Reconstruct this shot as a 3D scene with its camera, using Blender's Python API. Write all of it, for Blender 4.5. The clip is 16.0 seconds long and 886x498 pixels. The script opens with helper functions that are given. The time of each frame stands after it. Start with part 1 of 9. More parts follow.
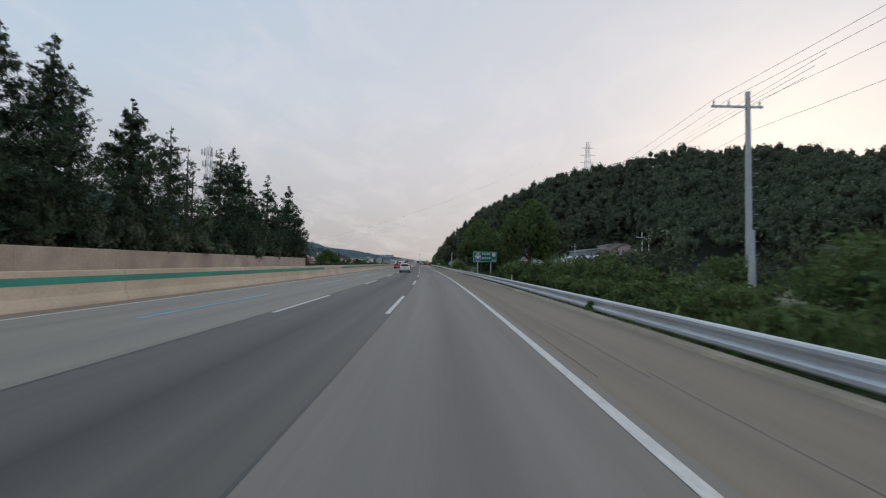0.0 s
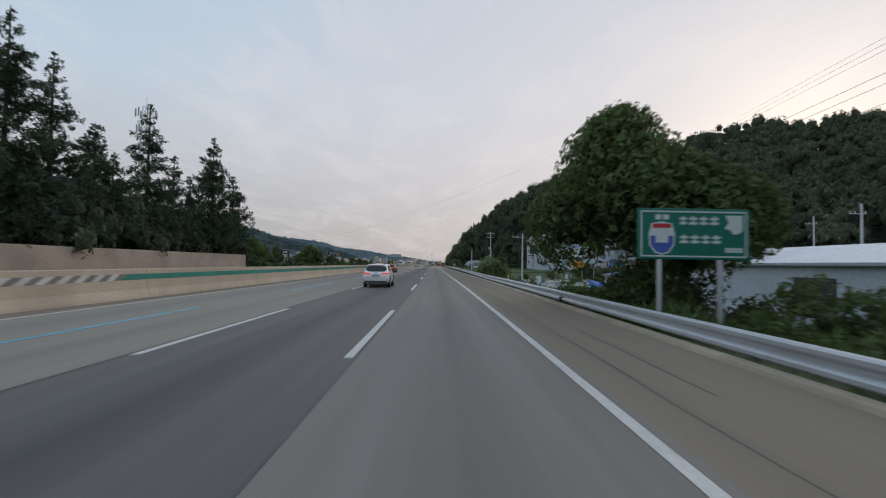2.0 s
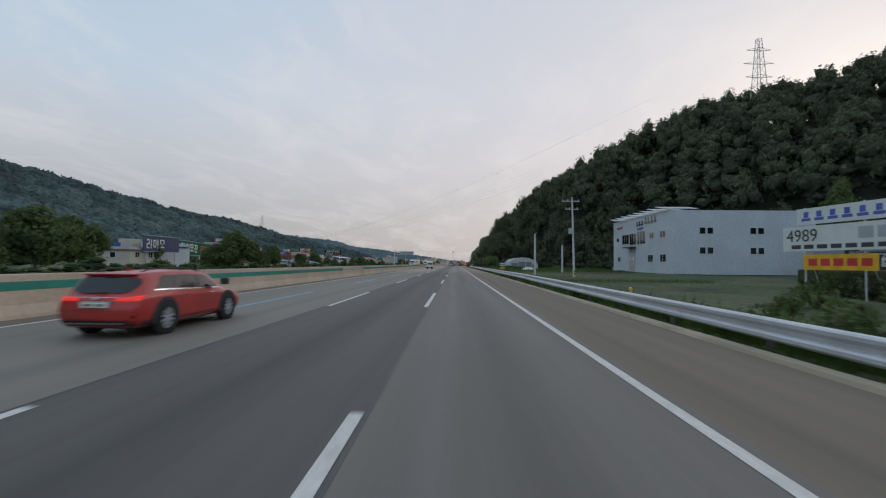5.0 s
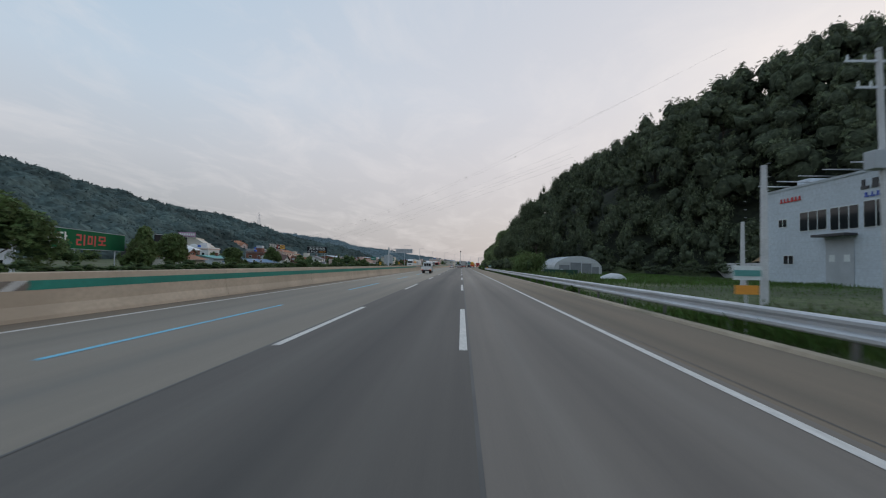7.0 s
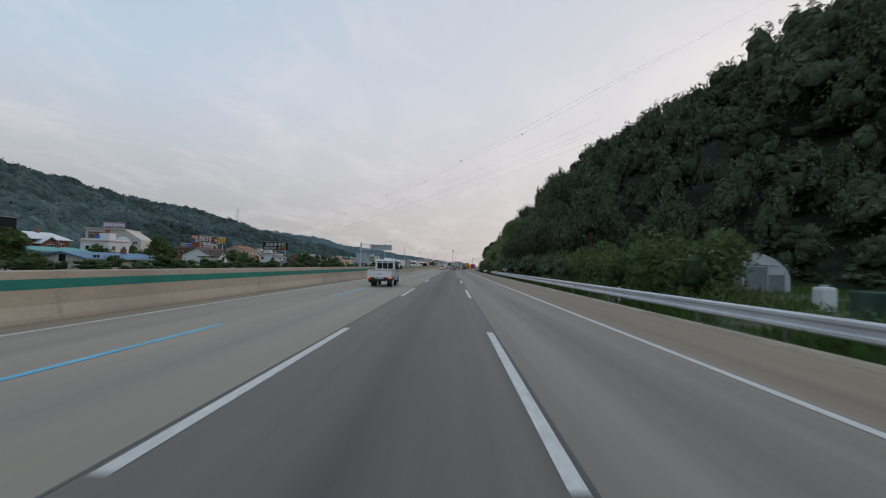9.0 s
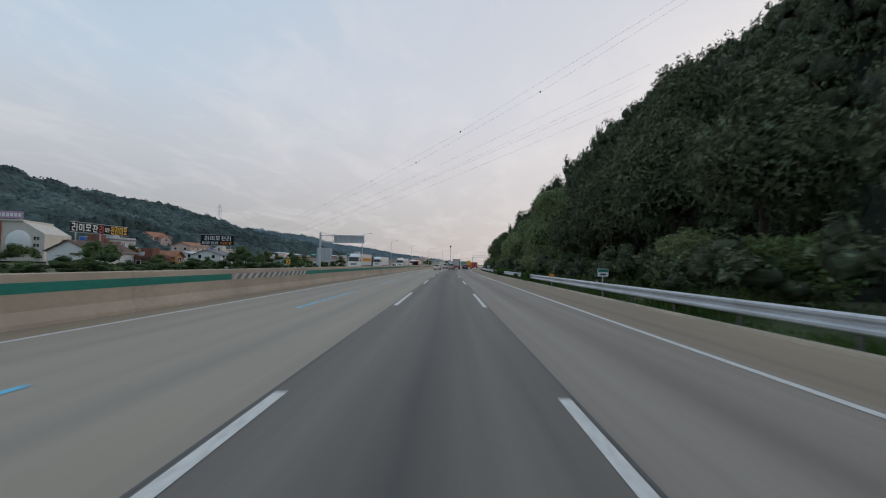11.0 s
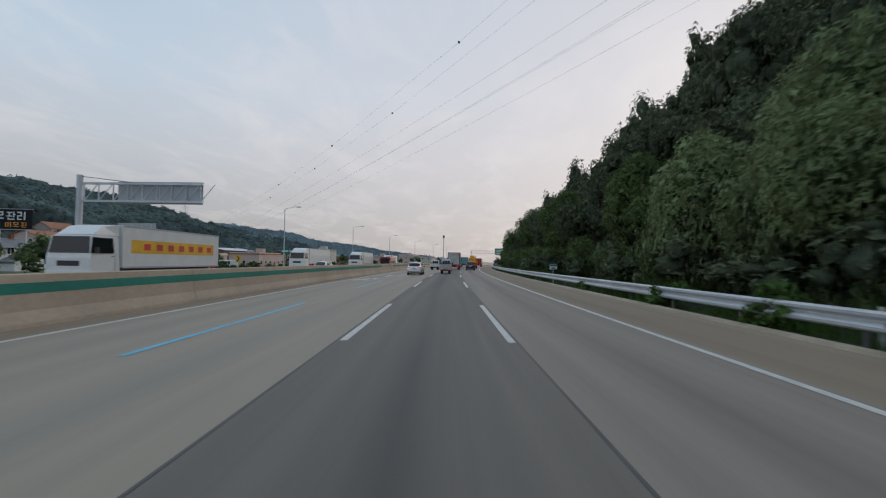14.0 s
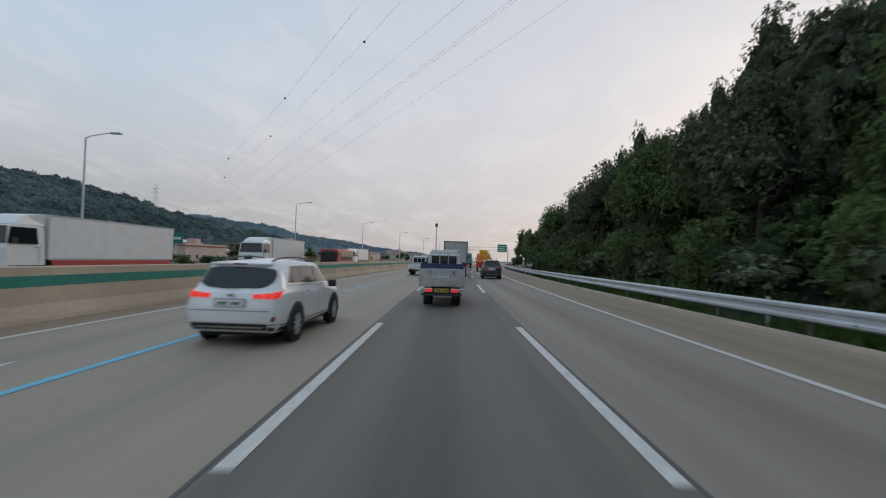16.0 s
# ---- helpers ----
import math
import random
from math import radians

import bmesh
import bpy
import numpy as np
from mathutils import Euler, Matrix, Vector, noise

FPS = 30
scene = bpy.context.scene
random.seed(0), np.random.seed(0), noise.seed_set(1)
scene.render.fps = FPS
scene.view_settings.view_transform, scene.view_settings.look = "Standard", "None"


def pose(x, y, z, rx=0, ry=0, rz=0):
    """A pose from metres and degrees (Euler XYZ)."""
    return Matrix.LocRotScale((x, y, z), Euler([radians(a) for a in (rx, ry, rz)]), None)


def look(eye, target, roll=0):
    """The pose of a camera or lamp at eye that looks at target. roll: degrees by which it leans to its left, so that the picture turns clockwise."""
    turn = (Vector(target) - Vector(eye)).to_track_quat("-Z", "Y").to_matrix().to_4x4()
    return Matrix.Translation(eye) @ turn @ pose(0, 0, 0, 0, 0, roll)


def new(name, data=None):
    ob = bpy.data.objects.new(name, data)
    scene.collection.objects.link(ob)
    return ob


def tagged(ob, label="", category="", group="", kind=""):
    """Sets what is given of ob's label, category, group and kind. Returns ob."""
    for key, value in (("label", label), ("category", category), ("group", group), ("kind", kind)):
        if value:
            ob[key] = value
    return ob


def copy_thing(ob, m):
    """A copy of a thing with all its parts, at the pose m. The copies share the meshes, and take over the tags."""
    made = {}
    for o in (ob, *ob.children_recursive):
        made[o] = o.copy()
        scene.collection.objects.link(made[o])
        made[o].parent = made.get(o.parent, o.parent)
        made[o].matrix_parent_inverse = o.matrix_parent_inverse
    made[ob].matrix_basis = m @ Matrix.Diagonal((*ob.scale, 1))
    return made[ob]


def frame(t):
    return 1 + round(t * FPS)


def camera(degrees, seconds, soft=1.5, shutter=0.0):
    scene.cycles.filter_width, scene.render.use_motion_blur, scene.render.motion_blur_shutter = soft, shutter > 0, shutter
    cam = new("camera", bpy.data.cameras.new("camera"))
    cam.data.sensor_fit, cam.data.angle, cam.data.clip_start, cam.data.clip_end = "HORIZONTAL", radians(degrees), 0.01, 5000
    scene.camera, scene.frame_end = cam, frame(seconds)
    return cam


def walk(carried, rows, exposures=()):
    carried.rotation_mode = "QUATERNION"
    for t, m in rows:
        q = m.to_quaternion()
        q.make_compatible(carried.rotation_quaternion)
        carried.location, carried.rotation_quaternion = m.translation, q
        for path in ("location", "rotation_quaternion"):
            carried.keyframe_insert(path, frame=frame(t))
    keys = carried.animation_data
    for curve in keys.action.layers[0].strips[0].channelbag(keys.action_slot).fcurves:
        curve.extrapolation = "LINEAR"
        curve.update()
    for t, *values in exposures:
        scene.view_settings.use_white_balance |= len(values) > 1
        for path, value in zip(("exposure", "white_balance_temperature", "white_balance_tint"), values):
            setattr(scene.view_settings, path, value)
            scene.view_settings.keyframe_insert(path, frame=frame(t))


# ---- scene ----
cam = camera(89.3, 16.0, soft=1.15, shutter=0.22)
PATH = [
    (0.0, pose(1.61, 5.33, 1.66, 91.86, -0.78, -0.03)),
    (0.5, pose(1.48, 16.30, 1.66, 91.84, -0.79, 0.10)),
    (1.0, pose(1.20, 28.12, 1.66, 92.00, -0.77, 0.47)),
    (1.5, pose(0.93, 39.82, 1.66, 91.83, -0.55, 1.14)),
    (2.0, pose(0.47, 52.18, 1.66, 91.91, -0.95, 1.67)),
    (2.5, pose(0.06, 63.64, 1.66, 91.60, -0.99, 2.37)),
    (3.0, pose(-0.53, 75.56, 1.66, 91.82, -1.18, 2.95)),
    (3.5, pose(-1.12, 87.49, 1.66, 91.83, -0.98, 3.34)),
    (4.0, pose(-1.70, 99.02, 1.66, 91.78, -0.55, 3.62)),
    (6.5, pose(-6.17, 159.55, 1.66, 91.93, -1.17, 5.18)),
    (7.0, pose(-6.93, 171.09, 1.66, 91.94, -1.12, 5.16)),
    (7.5, pose(-7.81, 182.16, 1.66, 91.85, -1.09, 4.74)),
    (8.0, pose(-8.47, 193.68, 1.66, 91.83, -1.20, 4.72)),
    (8.5, pose(-9.14, 205.25, 1.66, 91.93, -1.21, 4.59)),
    (9.0, pose(-10.06, 216.34, 1.66, 92.10, -1.70, 4.01)),
    (11.5, pose(-13.37, 273.64, 1.66, 91.85, -1.11, 3.48)),
    (12.0, pose(-13.96, 285.26, 1.66, 91.77, -0.98, 3.40)),
    (12.5, pose(-14.63, 296.39, 1.66, 91.76, -1.04, 3.11)),
    (13.0, pose(-15.07, 307.17, 1.66, 91.62, -1.21, 3.13)),
    (14.0, pose(-16.14, 330.24, 1.66, 91.63, -0.81, 2.65)),
    (14.5, pose(-16.75, 341.19, 1.66, 91.58, -1.02, 2.41)),
    (15.0, pose(-17.35, 353.53, 1.66, 91.63, -1.40, 2.44)),
    (15.5, pose(-17.79, 365.14, 1.66, 91.58, -1.67, 2.42)),
    (16.0, pose(-18.16, 376.14, 1.66, 91.37, -1.65, 1.68)),
]
walk(cam, PATH)

# ---- sky and light ----
world = bpy.data.worlds.new("sky")
scene.world = world
world.use_nodes = True
wn, wl = world.node_tree.nodes, world.node_tree.links
wn.clear()
SUN_AZ, SUN_EL = radians(38), radians(14)      # low sun behind thin cloud, ahead and to the right


def wnode(kind, **values):
    n = wn.new(kind)
    for key, value in values.items():
        n.inputs[key].default_value = value
    return n


w_out = wnode("ShaderNodeOutputWorld")
w_bg = wnode("ShaderNodeBackground", Strength=1.07)
w_sky = wn.new("ShaderNodeTexSky")
w_sky.sky_type, w_sky.sun_disc = "NISHITA", False
w_sky.sun_elevation, w_sky.sun_rotation = SUN_EL, SUN_AZ
w_sky.air_density, w_sky.dust_density = 1.0, 2.0
w_dim = wn.new("ShaderNodeVectorMath")
w_dim.operation = "SCALE"
w_dim.inputs["Scale"].default_value = 0.08
wl.new(w_sky.outputs[0], w_dim.inputs[0])
w_co = wn.new("ShaderNodeTexCoord")
w_xyz = wn.new("ShaderNodeSeparateXYZ")
wl.new(w_co.outputs["Generated"], w_xyz.inputs[0])
# veil of high cloud: greyish pink at the horizon, pale blue higher up
w_ramp = wn.new("ShaderNodeValToRGB")
stops = [(0.0, (0.325, 0.328, 0.345)), (0.08, (0.405, 0.41, 0.43)), (0.2, (0.525, 0.55, 0.595)), (0.34, (0.53, 0.62, 0.72)), (0.55, (0.44, 0.585, 0.73)), (1.0, (0.42, 0.57, 0.74))]
while len(w_ramp.color_ramp.elements) < len(stops):
    w_ramp.color_ramp.elements.new(0.5)
for el, (at, col) in zip(w_ramp.color_ramp.elements, stops):
    el.position, el.color = at, (*col, 1)
wl.new(w_xyz.outputs["Z"], w_ramp.inputs[0])
# warmer towards the sun
w_dot = wn.new("ShaderNodeVectorMath")
w_dot.operation = "DOT_PRODUCT"
w_dot.inputs[1].default_value = (math.sin(SUN_AZ), math.cos(SUN_AZ), 0.25)
wl.new(w_co.outputs["Generated"], w_dot.inputs[0])
w_map = wnode("ShaderNodeMapRange")
w_map.inputs["From Min"].default_value, w_map.inputs["From Max"].default_value = 0.30, 1.05
w_map.inputs["To Max"].default_value = 0.62
wl.new(w_dot.outputs["Value"], w_map.inputs["Value"])
w_warm = wn.new("ShaderNodeMix")
w_warm.data_type = "RGBA"
w_warm.inputs["B"].default_value = (0.76, 0.675, 0.67, 1)
wl.new(w_map.outputs[0], w_warm.inputs["Factor"])
wl.new(w_ramp.outputs[0], w_warm.inputs["A"])
# wisps: noise on a flat cloud deck
w_add = wn.new("ShaderNodeMath")
w_add.operation = "ADD"
w_add.inputs[1].default_value = 0.12
wl.new(w_xyz.outputs["Z"], w_add.inputs[0])
w_deck = wn.new("ShaderNodeVectorMath")
w_deck.operation = "DIVIDE"
w_cmb = wn.new("ShaderNodeCombineXYZ")
for k in ("X", "Y", "Z"):
    wl.new(w_add.outputs[0], w_cmb.inputs[k])
wl.new(w_co.outputs["Generated"], w_deck.inputs[0])
wl.new(w_cmb.outputs[0], w_deck.inputs[1])
w_mp = wn.new("ShaderNodeMapping")
w_mp.inputs["Scale"].default_value = (1.0, 0.55, 0.0)
w_mp.inputs["Rotation"].default_value = (0, 0, radians(-14))
wl.new(w_deck.outputs[0], w_mp.inputs[0])
w_noise = wnode("ShaderNodeTexNoise", Scale=2.3, Detail=8.0, Roughness=0.62, Distortion=0.5)
wl.new(w_mp.outputs[0], w_noise.inputs["Vector"])
w_cr = wn.new("ShaderNodeValToRGB")
w_cr.color_ramp.elements[0].position, w_cr.color_ramp.elements[1].position = 0.47, 0.78
w_cr.color_ramp.elements[1].color = (0.46, 0.46, 0.46, 1)
wl.new(w_noise.outputs[0], w_cr.inputs[0])
w_cloud = wn.new("ShaderNodeMix")
w_cloud.data_type = "RGBA"
w_cloud.inputs["B"].default_value = (0.82, 0.78, 0.78, 1)
wl.new(w_cr.outputs[0], w_cloud.inputs["Factor"])
wl.new(w_warm.outputs["Result"], w_cloud.inputs["A"])
w_mix = wn.new("ShaderNodeMix")
w_mix.data_type = "RGBA"
w_mix.inputs["Factor"].default_value = 0.9
wl.new(w_dim.outputs[0], w_mix.inputs["A"])
wl.new(w_cloud.outputs["Result"], w_mix.inputs["B"])
wl.new(w_mix.outputs["Result"], w_bg.inputs["Color"])
wl.new(w_bg.outputs[0], w_out.inputs["Surface"])

sun = new("sun", bpy.data.lights.new("sun", "SUN"))
sun.data.energy, sun.data.angle, sun.data.color = 0.5, radians(25), (1.0, 0.90, 0.82)
sun.matrix_world = look((0, 0, 60), (-math.sin(SUN_AZ) * 60, -math.cos(SUN_AZ) * 60, 60 - 60 * math.tan(SUN_EL)))

# ---- materials ----
def material(name, color, rough=0.7, metal=0.0, vary=0.15, scale=1.0, fine=20.0, bump=0.0, fine_vary=0.1, stain=None, stain_scale=0.3, stain_amount=0.0,
             coat=0.0, emit=None, emit_strength=0.0, per_object=0.0, per_island=0.0, spec=0.5, alpha=1.0, translucent=0.0, stretch=(1, 1, 1), bump_size=0.02, cut=0.0):
    m = bpy.data.materials.new(name)
    m.use_nodes = True
    nt = m.node_tree
    n, l = nt.nodes, nt.links
    b = n["Principled BSDF"]
    b.inputs["Roughness"].default_value, b.inputs["Metallic"].default_value = rough, metal
    b.inputs["Specular IOR Level"].default_value = spec
    b.inputs["Coat Weight"].default_value = coat
    b.inputs["Coat Roughness"].default_value = 0.06
    b.inputs["Alpha"].default_value = alpha
    if emit:
        b.inputs["Emission Color"].default_value = (*emit, 1)
        b.inputs["Emission Strength"].default_value = emit_strength
    co = n.new("ShaderNodeTexCoord")
    mp = n.new("ShaderNodeMapping")
    mp.inputs["Scale"].default_value = stretch
    l.new(co.outputs["Object"], mp.inputs[0])

    def noise_at(size, detail=4.0):
        t = n.new("ShaderNodeTexNoise")
        t.inputs["Scale"].default_value, t.inputs["Detail"].default_value = size, detail
        l.new(mp.outputs[0], t.inputs["Vector"])
        return t.outputs[0]

    def times(col, value, lo, hi):
        r = n.new("ShaderNodeMapRange")
        r.inputs["From Min"].default_value, r.inputs["From Max"].default_value = 0.3, 0.7
        r.inputs["To Min"].default_value, r.inputs["To Max"].default_value = lo, hi
        l.new(value, r.inputs["Value"])
        x = n.new("ShaderNodeVectorMath")
        x.operation = "SCALE"
        l.new(col, x.inputs[0])
        l.new(r.outputs[0], x.inputs["Scale"])
        return x.outputs[0]

    rgb = n.new("ShaderNodeRGB")
    rgb.outputs[0].default_value = (*color, 1)
    col = rgb.outputs[0]
    if vary:
        col = times(col, noise_at(scale), 1 - vary, 1 + vary)
    if fine_vary:
        col = times(col, noise_at(fine, 3.0), 1 - fine_vary, 1 + fine_vary)
    if per_object or per_island:
        src = n.new("ShaderNodeObjectInfo" if per_object else "ShaderNodeNewGeometry").outputs["Random" if per_object else "Random Per Island"]
        hs = n.new("ShaderNodeHueSaturation")
        amount = per_object or per_island
        for key, lo, hi in (("Value", 1 - amount, 1 + amount), ("Hue", 0.5 - 0.06 * amount, 0.5 + 0.06 * amount)):
            r = n.new("ShaderNodeMapRange")
            r.inputs["To Min"].default_value, r.inputs["To Max"].default_value = lo, hi
            l.new(src, r.inputs["Value"])
            l.new(r.outputs[0], hs.inputs[key])
        l.new(col, hs.inputs["Color"])
        col = hs.outputs[0]
    if stain:
        r = n.new("ShaderNodeMapRange")
        r.inputs["From Min"].default_value, r.inputs["From Max"].default_value = 0.48, 0.7
        r.inputs["To Max"].default_value = stain_amount
        l.new(noise_at(stain_scale, 6.0), r.inputs["Value"])
        mx = n.new("ShaderNodeMix")
        mx.data_type = "RGBA"
        mx.inputs["B"].default_value = (*stain, 1)
        l.new(r.outputs[0], mx.inputs["Factor"])
        l.new(col, mx.inputs["A"])
        col = mx.outputs["Result"]
    l.new(col, b.inputs["Base Color"])
    if bump:
        bp = n.new("ShaderNodeBump")
        bp.inputs["Strength"].default_value, bp.inputs["Distance"].default_value = bump, bump_size
        l.new(noise_at(fine, 5.0), bp.inputs["Height"])
        l.new(bp.outputs[0], b.inputs["Normal"])
    if translucent:
        tr = n.new("ShaderNodeBsdfTranslucent")
        l.new(col, tr.inputs["Color"])
        ms = n.new("ShaderNodeMixShader")
        ms.inputs[0].default_value = translucent
        l.new(b.outputs[0], ms.inputs[1])
        l.new(tr.outputs[0], ms.inputs[2])
        l.new(ms.outputs[0], n["Material Output"].inputs["Surface"])
        if cut:
            # ragged leaf edges and gaps within a tuft
            gap = n.new("ShaderNodeMath")
            gap.operation = "GREATER_THAN"
            gap.inputs[1].default_value = 0.47
            l.new(noise_at(cut, 2.0), gap.inputs[0])
            clear = n.new("ShaderNodeBsdfTransparent")
            mc = n.new("ShaderNodeMixShader")
            l.new(gap.outputs[0], mc.inputs[0])
            l.new(clear.outputs[0], mc.inputs[1])
            l.new(ms.outputs[0], mc.inputs[2])
            l.new(mc.outputs[0], n["Material Output"].inputs["Surface"])
    return m


def road_material(name, color, dark, centre=None, band=0.55, depth=0.25, tracks=(), fine_bump=0.12, rough=0.72):
    """Asphalt in metres across (u) and along (v) the road: long streaks, patches, an oily band and polished wheel tracks."""
    m = bpy.data.materials.new(name)
    m.use_nodes = True
    n, l = m.node_tree.nodes, m.node_tree.links
    b = n["Principled BSDF"]
    b.inputs["Roughness"].default_value = rough
    uv = n.new("ShaderNodeUVMap")
    uv.uv_map = "road"

    def noise_at(sx, sy, scale, detail):
        mp = n.new("ShaderNodeMapping")
        mp.inputs["Scale"].default_value = (sx, sy, 1)
        l.new(uv.outputs[0], mp.inputs[0])
        t = n.new("ShaderNodeTexNoise")
        t.inputs["Scale"].default_value, t.inputs["Detail"].default_value, t.inputs["Roughness"].default_value = scale, detail, 0.6
        l.new(mp.outputs[0], t.inputs["Vector"])
        return t.outputs[0]

    def remap(value, f0, f1, t0, t1):
        r = n.new("ShaderNodeMapRange")
        for key, q in zip(("From Min", "From Max", "To Min", "To Max"), (f0, f1, t0, t1)):
            r.inputs[key].default_value = q
        l.new(value, r.inputs["Value"])
        return r.outputs[0]

    def math_node(op, a, b2=None, val=None):
        x = n.new("ShaderNodeMath")
        x.operation = op
        l.new(a, x.inputs[0])
        if b2 is not None:
            l.new(b2, x.inputs[1])
        elif val is not None:
            x.inputs[1].default_value = val
        return x.outputs[0]

    def mix(fac, a, b_col):
        x = n.new("ShaderNodeMix")
        x.data_type = "RGBA"
        l.new(fac, x.inputs["Factor"])
        l.new(a, x.inputs["A"])
        x.inputs["B"].default_value = (*b_col, 1)
        return x.outputs["Result"]

    rgb = n.new("ShaderNodeRGB")
    rgb.outputs[0].default_value = (*color, 1)
    col = rgb.outputs[0]
    col = mix(remap(noise_at(1.6, 0.035, 1.0, 5), 0.35, 0.75, 0.0, 0.6), col, dark)
    col = mix(remap(noise_at(0.35, 0.12, 1.0, 6), 0.5, 0.8, 0.0, 0.5), col, tuple(c * 0.8 for c in color))
    sep = n.new("ShaderNodeSeparateXYZ")
    l.new(uv.outputs[0], sep.inputs[0])
    wob = math_node("ADD", sep.outputs["X"], remap(noise_at(0.0, 0.03, 1.0, 2), 0.3, 0.7, -0.12, 0.12))
    for c0, half, amount, target in [(centre, band, depth, dark)] * (centre is not None) + list(tracks):
        d = math_node("ABSOLUTE", math_node("SUBTRACT", wob, val=c0))
        f = remap(d, 0.0, half, 1.0, 0.0)
        f = math_node("MULTIPLY", math_node("MULTIPLY", f, f), remap(noise_at(0.5, 0.05, 1.0, 4), 0.3, 0.7, 0.5 * amount, 1.3 * amount))
        col = mix(f, col, target)
    # tone along the road: darker from v 95, paler and warmer past v 215
    tone = math_node("ADD", remap(sep.outputs["Y"], 70, 95, 1.04, 0.79), remap(sep.outputs["Y"], 195, 225, 0.0, 0.43))
    tn = n.new("ShaderNodeVectorMath")
    tn.operation = "MULTIPLY"
    tint = n.new("ShaderNodeCombineXYZ")
    l.new(math_node("MULTIPLY", tone, remap(sep.outputs["Y"], 150, 215, 1.0, 1.05)), tint.inputs["X"])
    l.new(tone, tint.inputs["Y"])
    l.new(math_node("MULTIPLY", tone, remap(sep.outputs["Y"], 150, 215, 1.0, 0.94)), tint.inputs["Z"])
    l.new(col, tn.inputs[0])
    l.new(tint.outputs[0], tn.inputs[1])
    col = tn.outputs[0]
    grain = noise_at(1.0, 1.0, 55.0, 3)
    x = n.new("ShaderNodeVectorMath")
    x.operation = "SCALE"
    l.new(col, x.inputs[0])
    l.new(remap(grain, 0.3, 0.7, 0.86, 1.14), x.inputs["Scale"])
    l.new(x.outputs[0], b.inputs["Base Color"])
    bp = n.new("ShaderNodeBump")
    bp.inputs["Strength"].default_value, bp.inputs["Distance"].default_value = fine_bump, 0.01
    l.new(grain, bp.inputs["Height"])
    l.new(bp.outputs[0], b.inputs["Normal"])
    return m


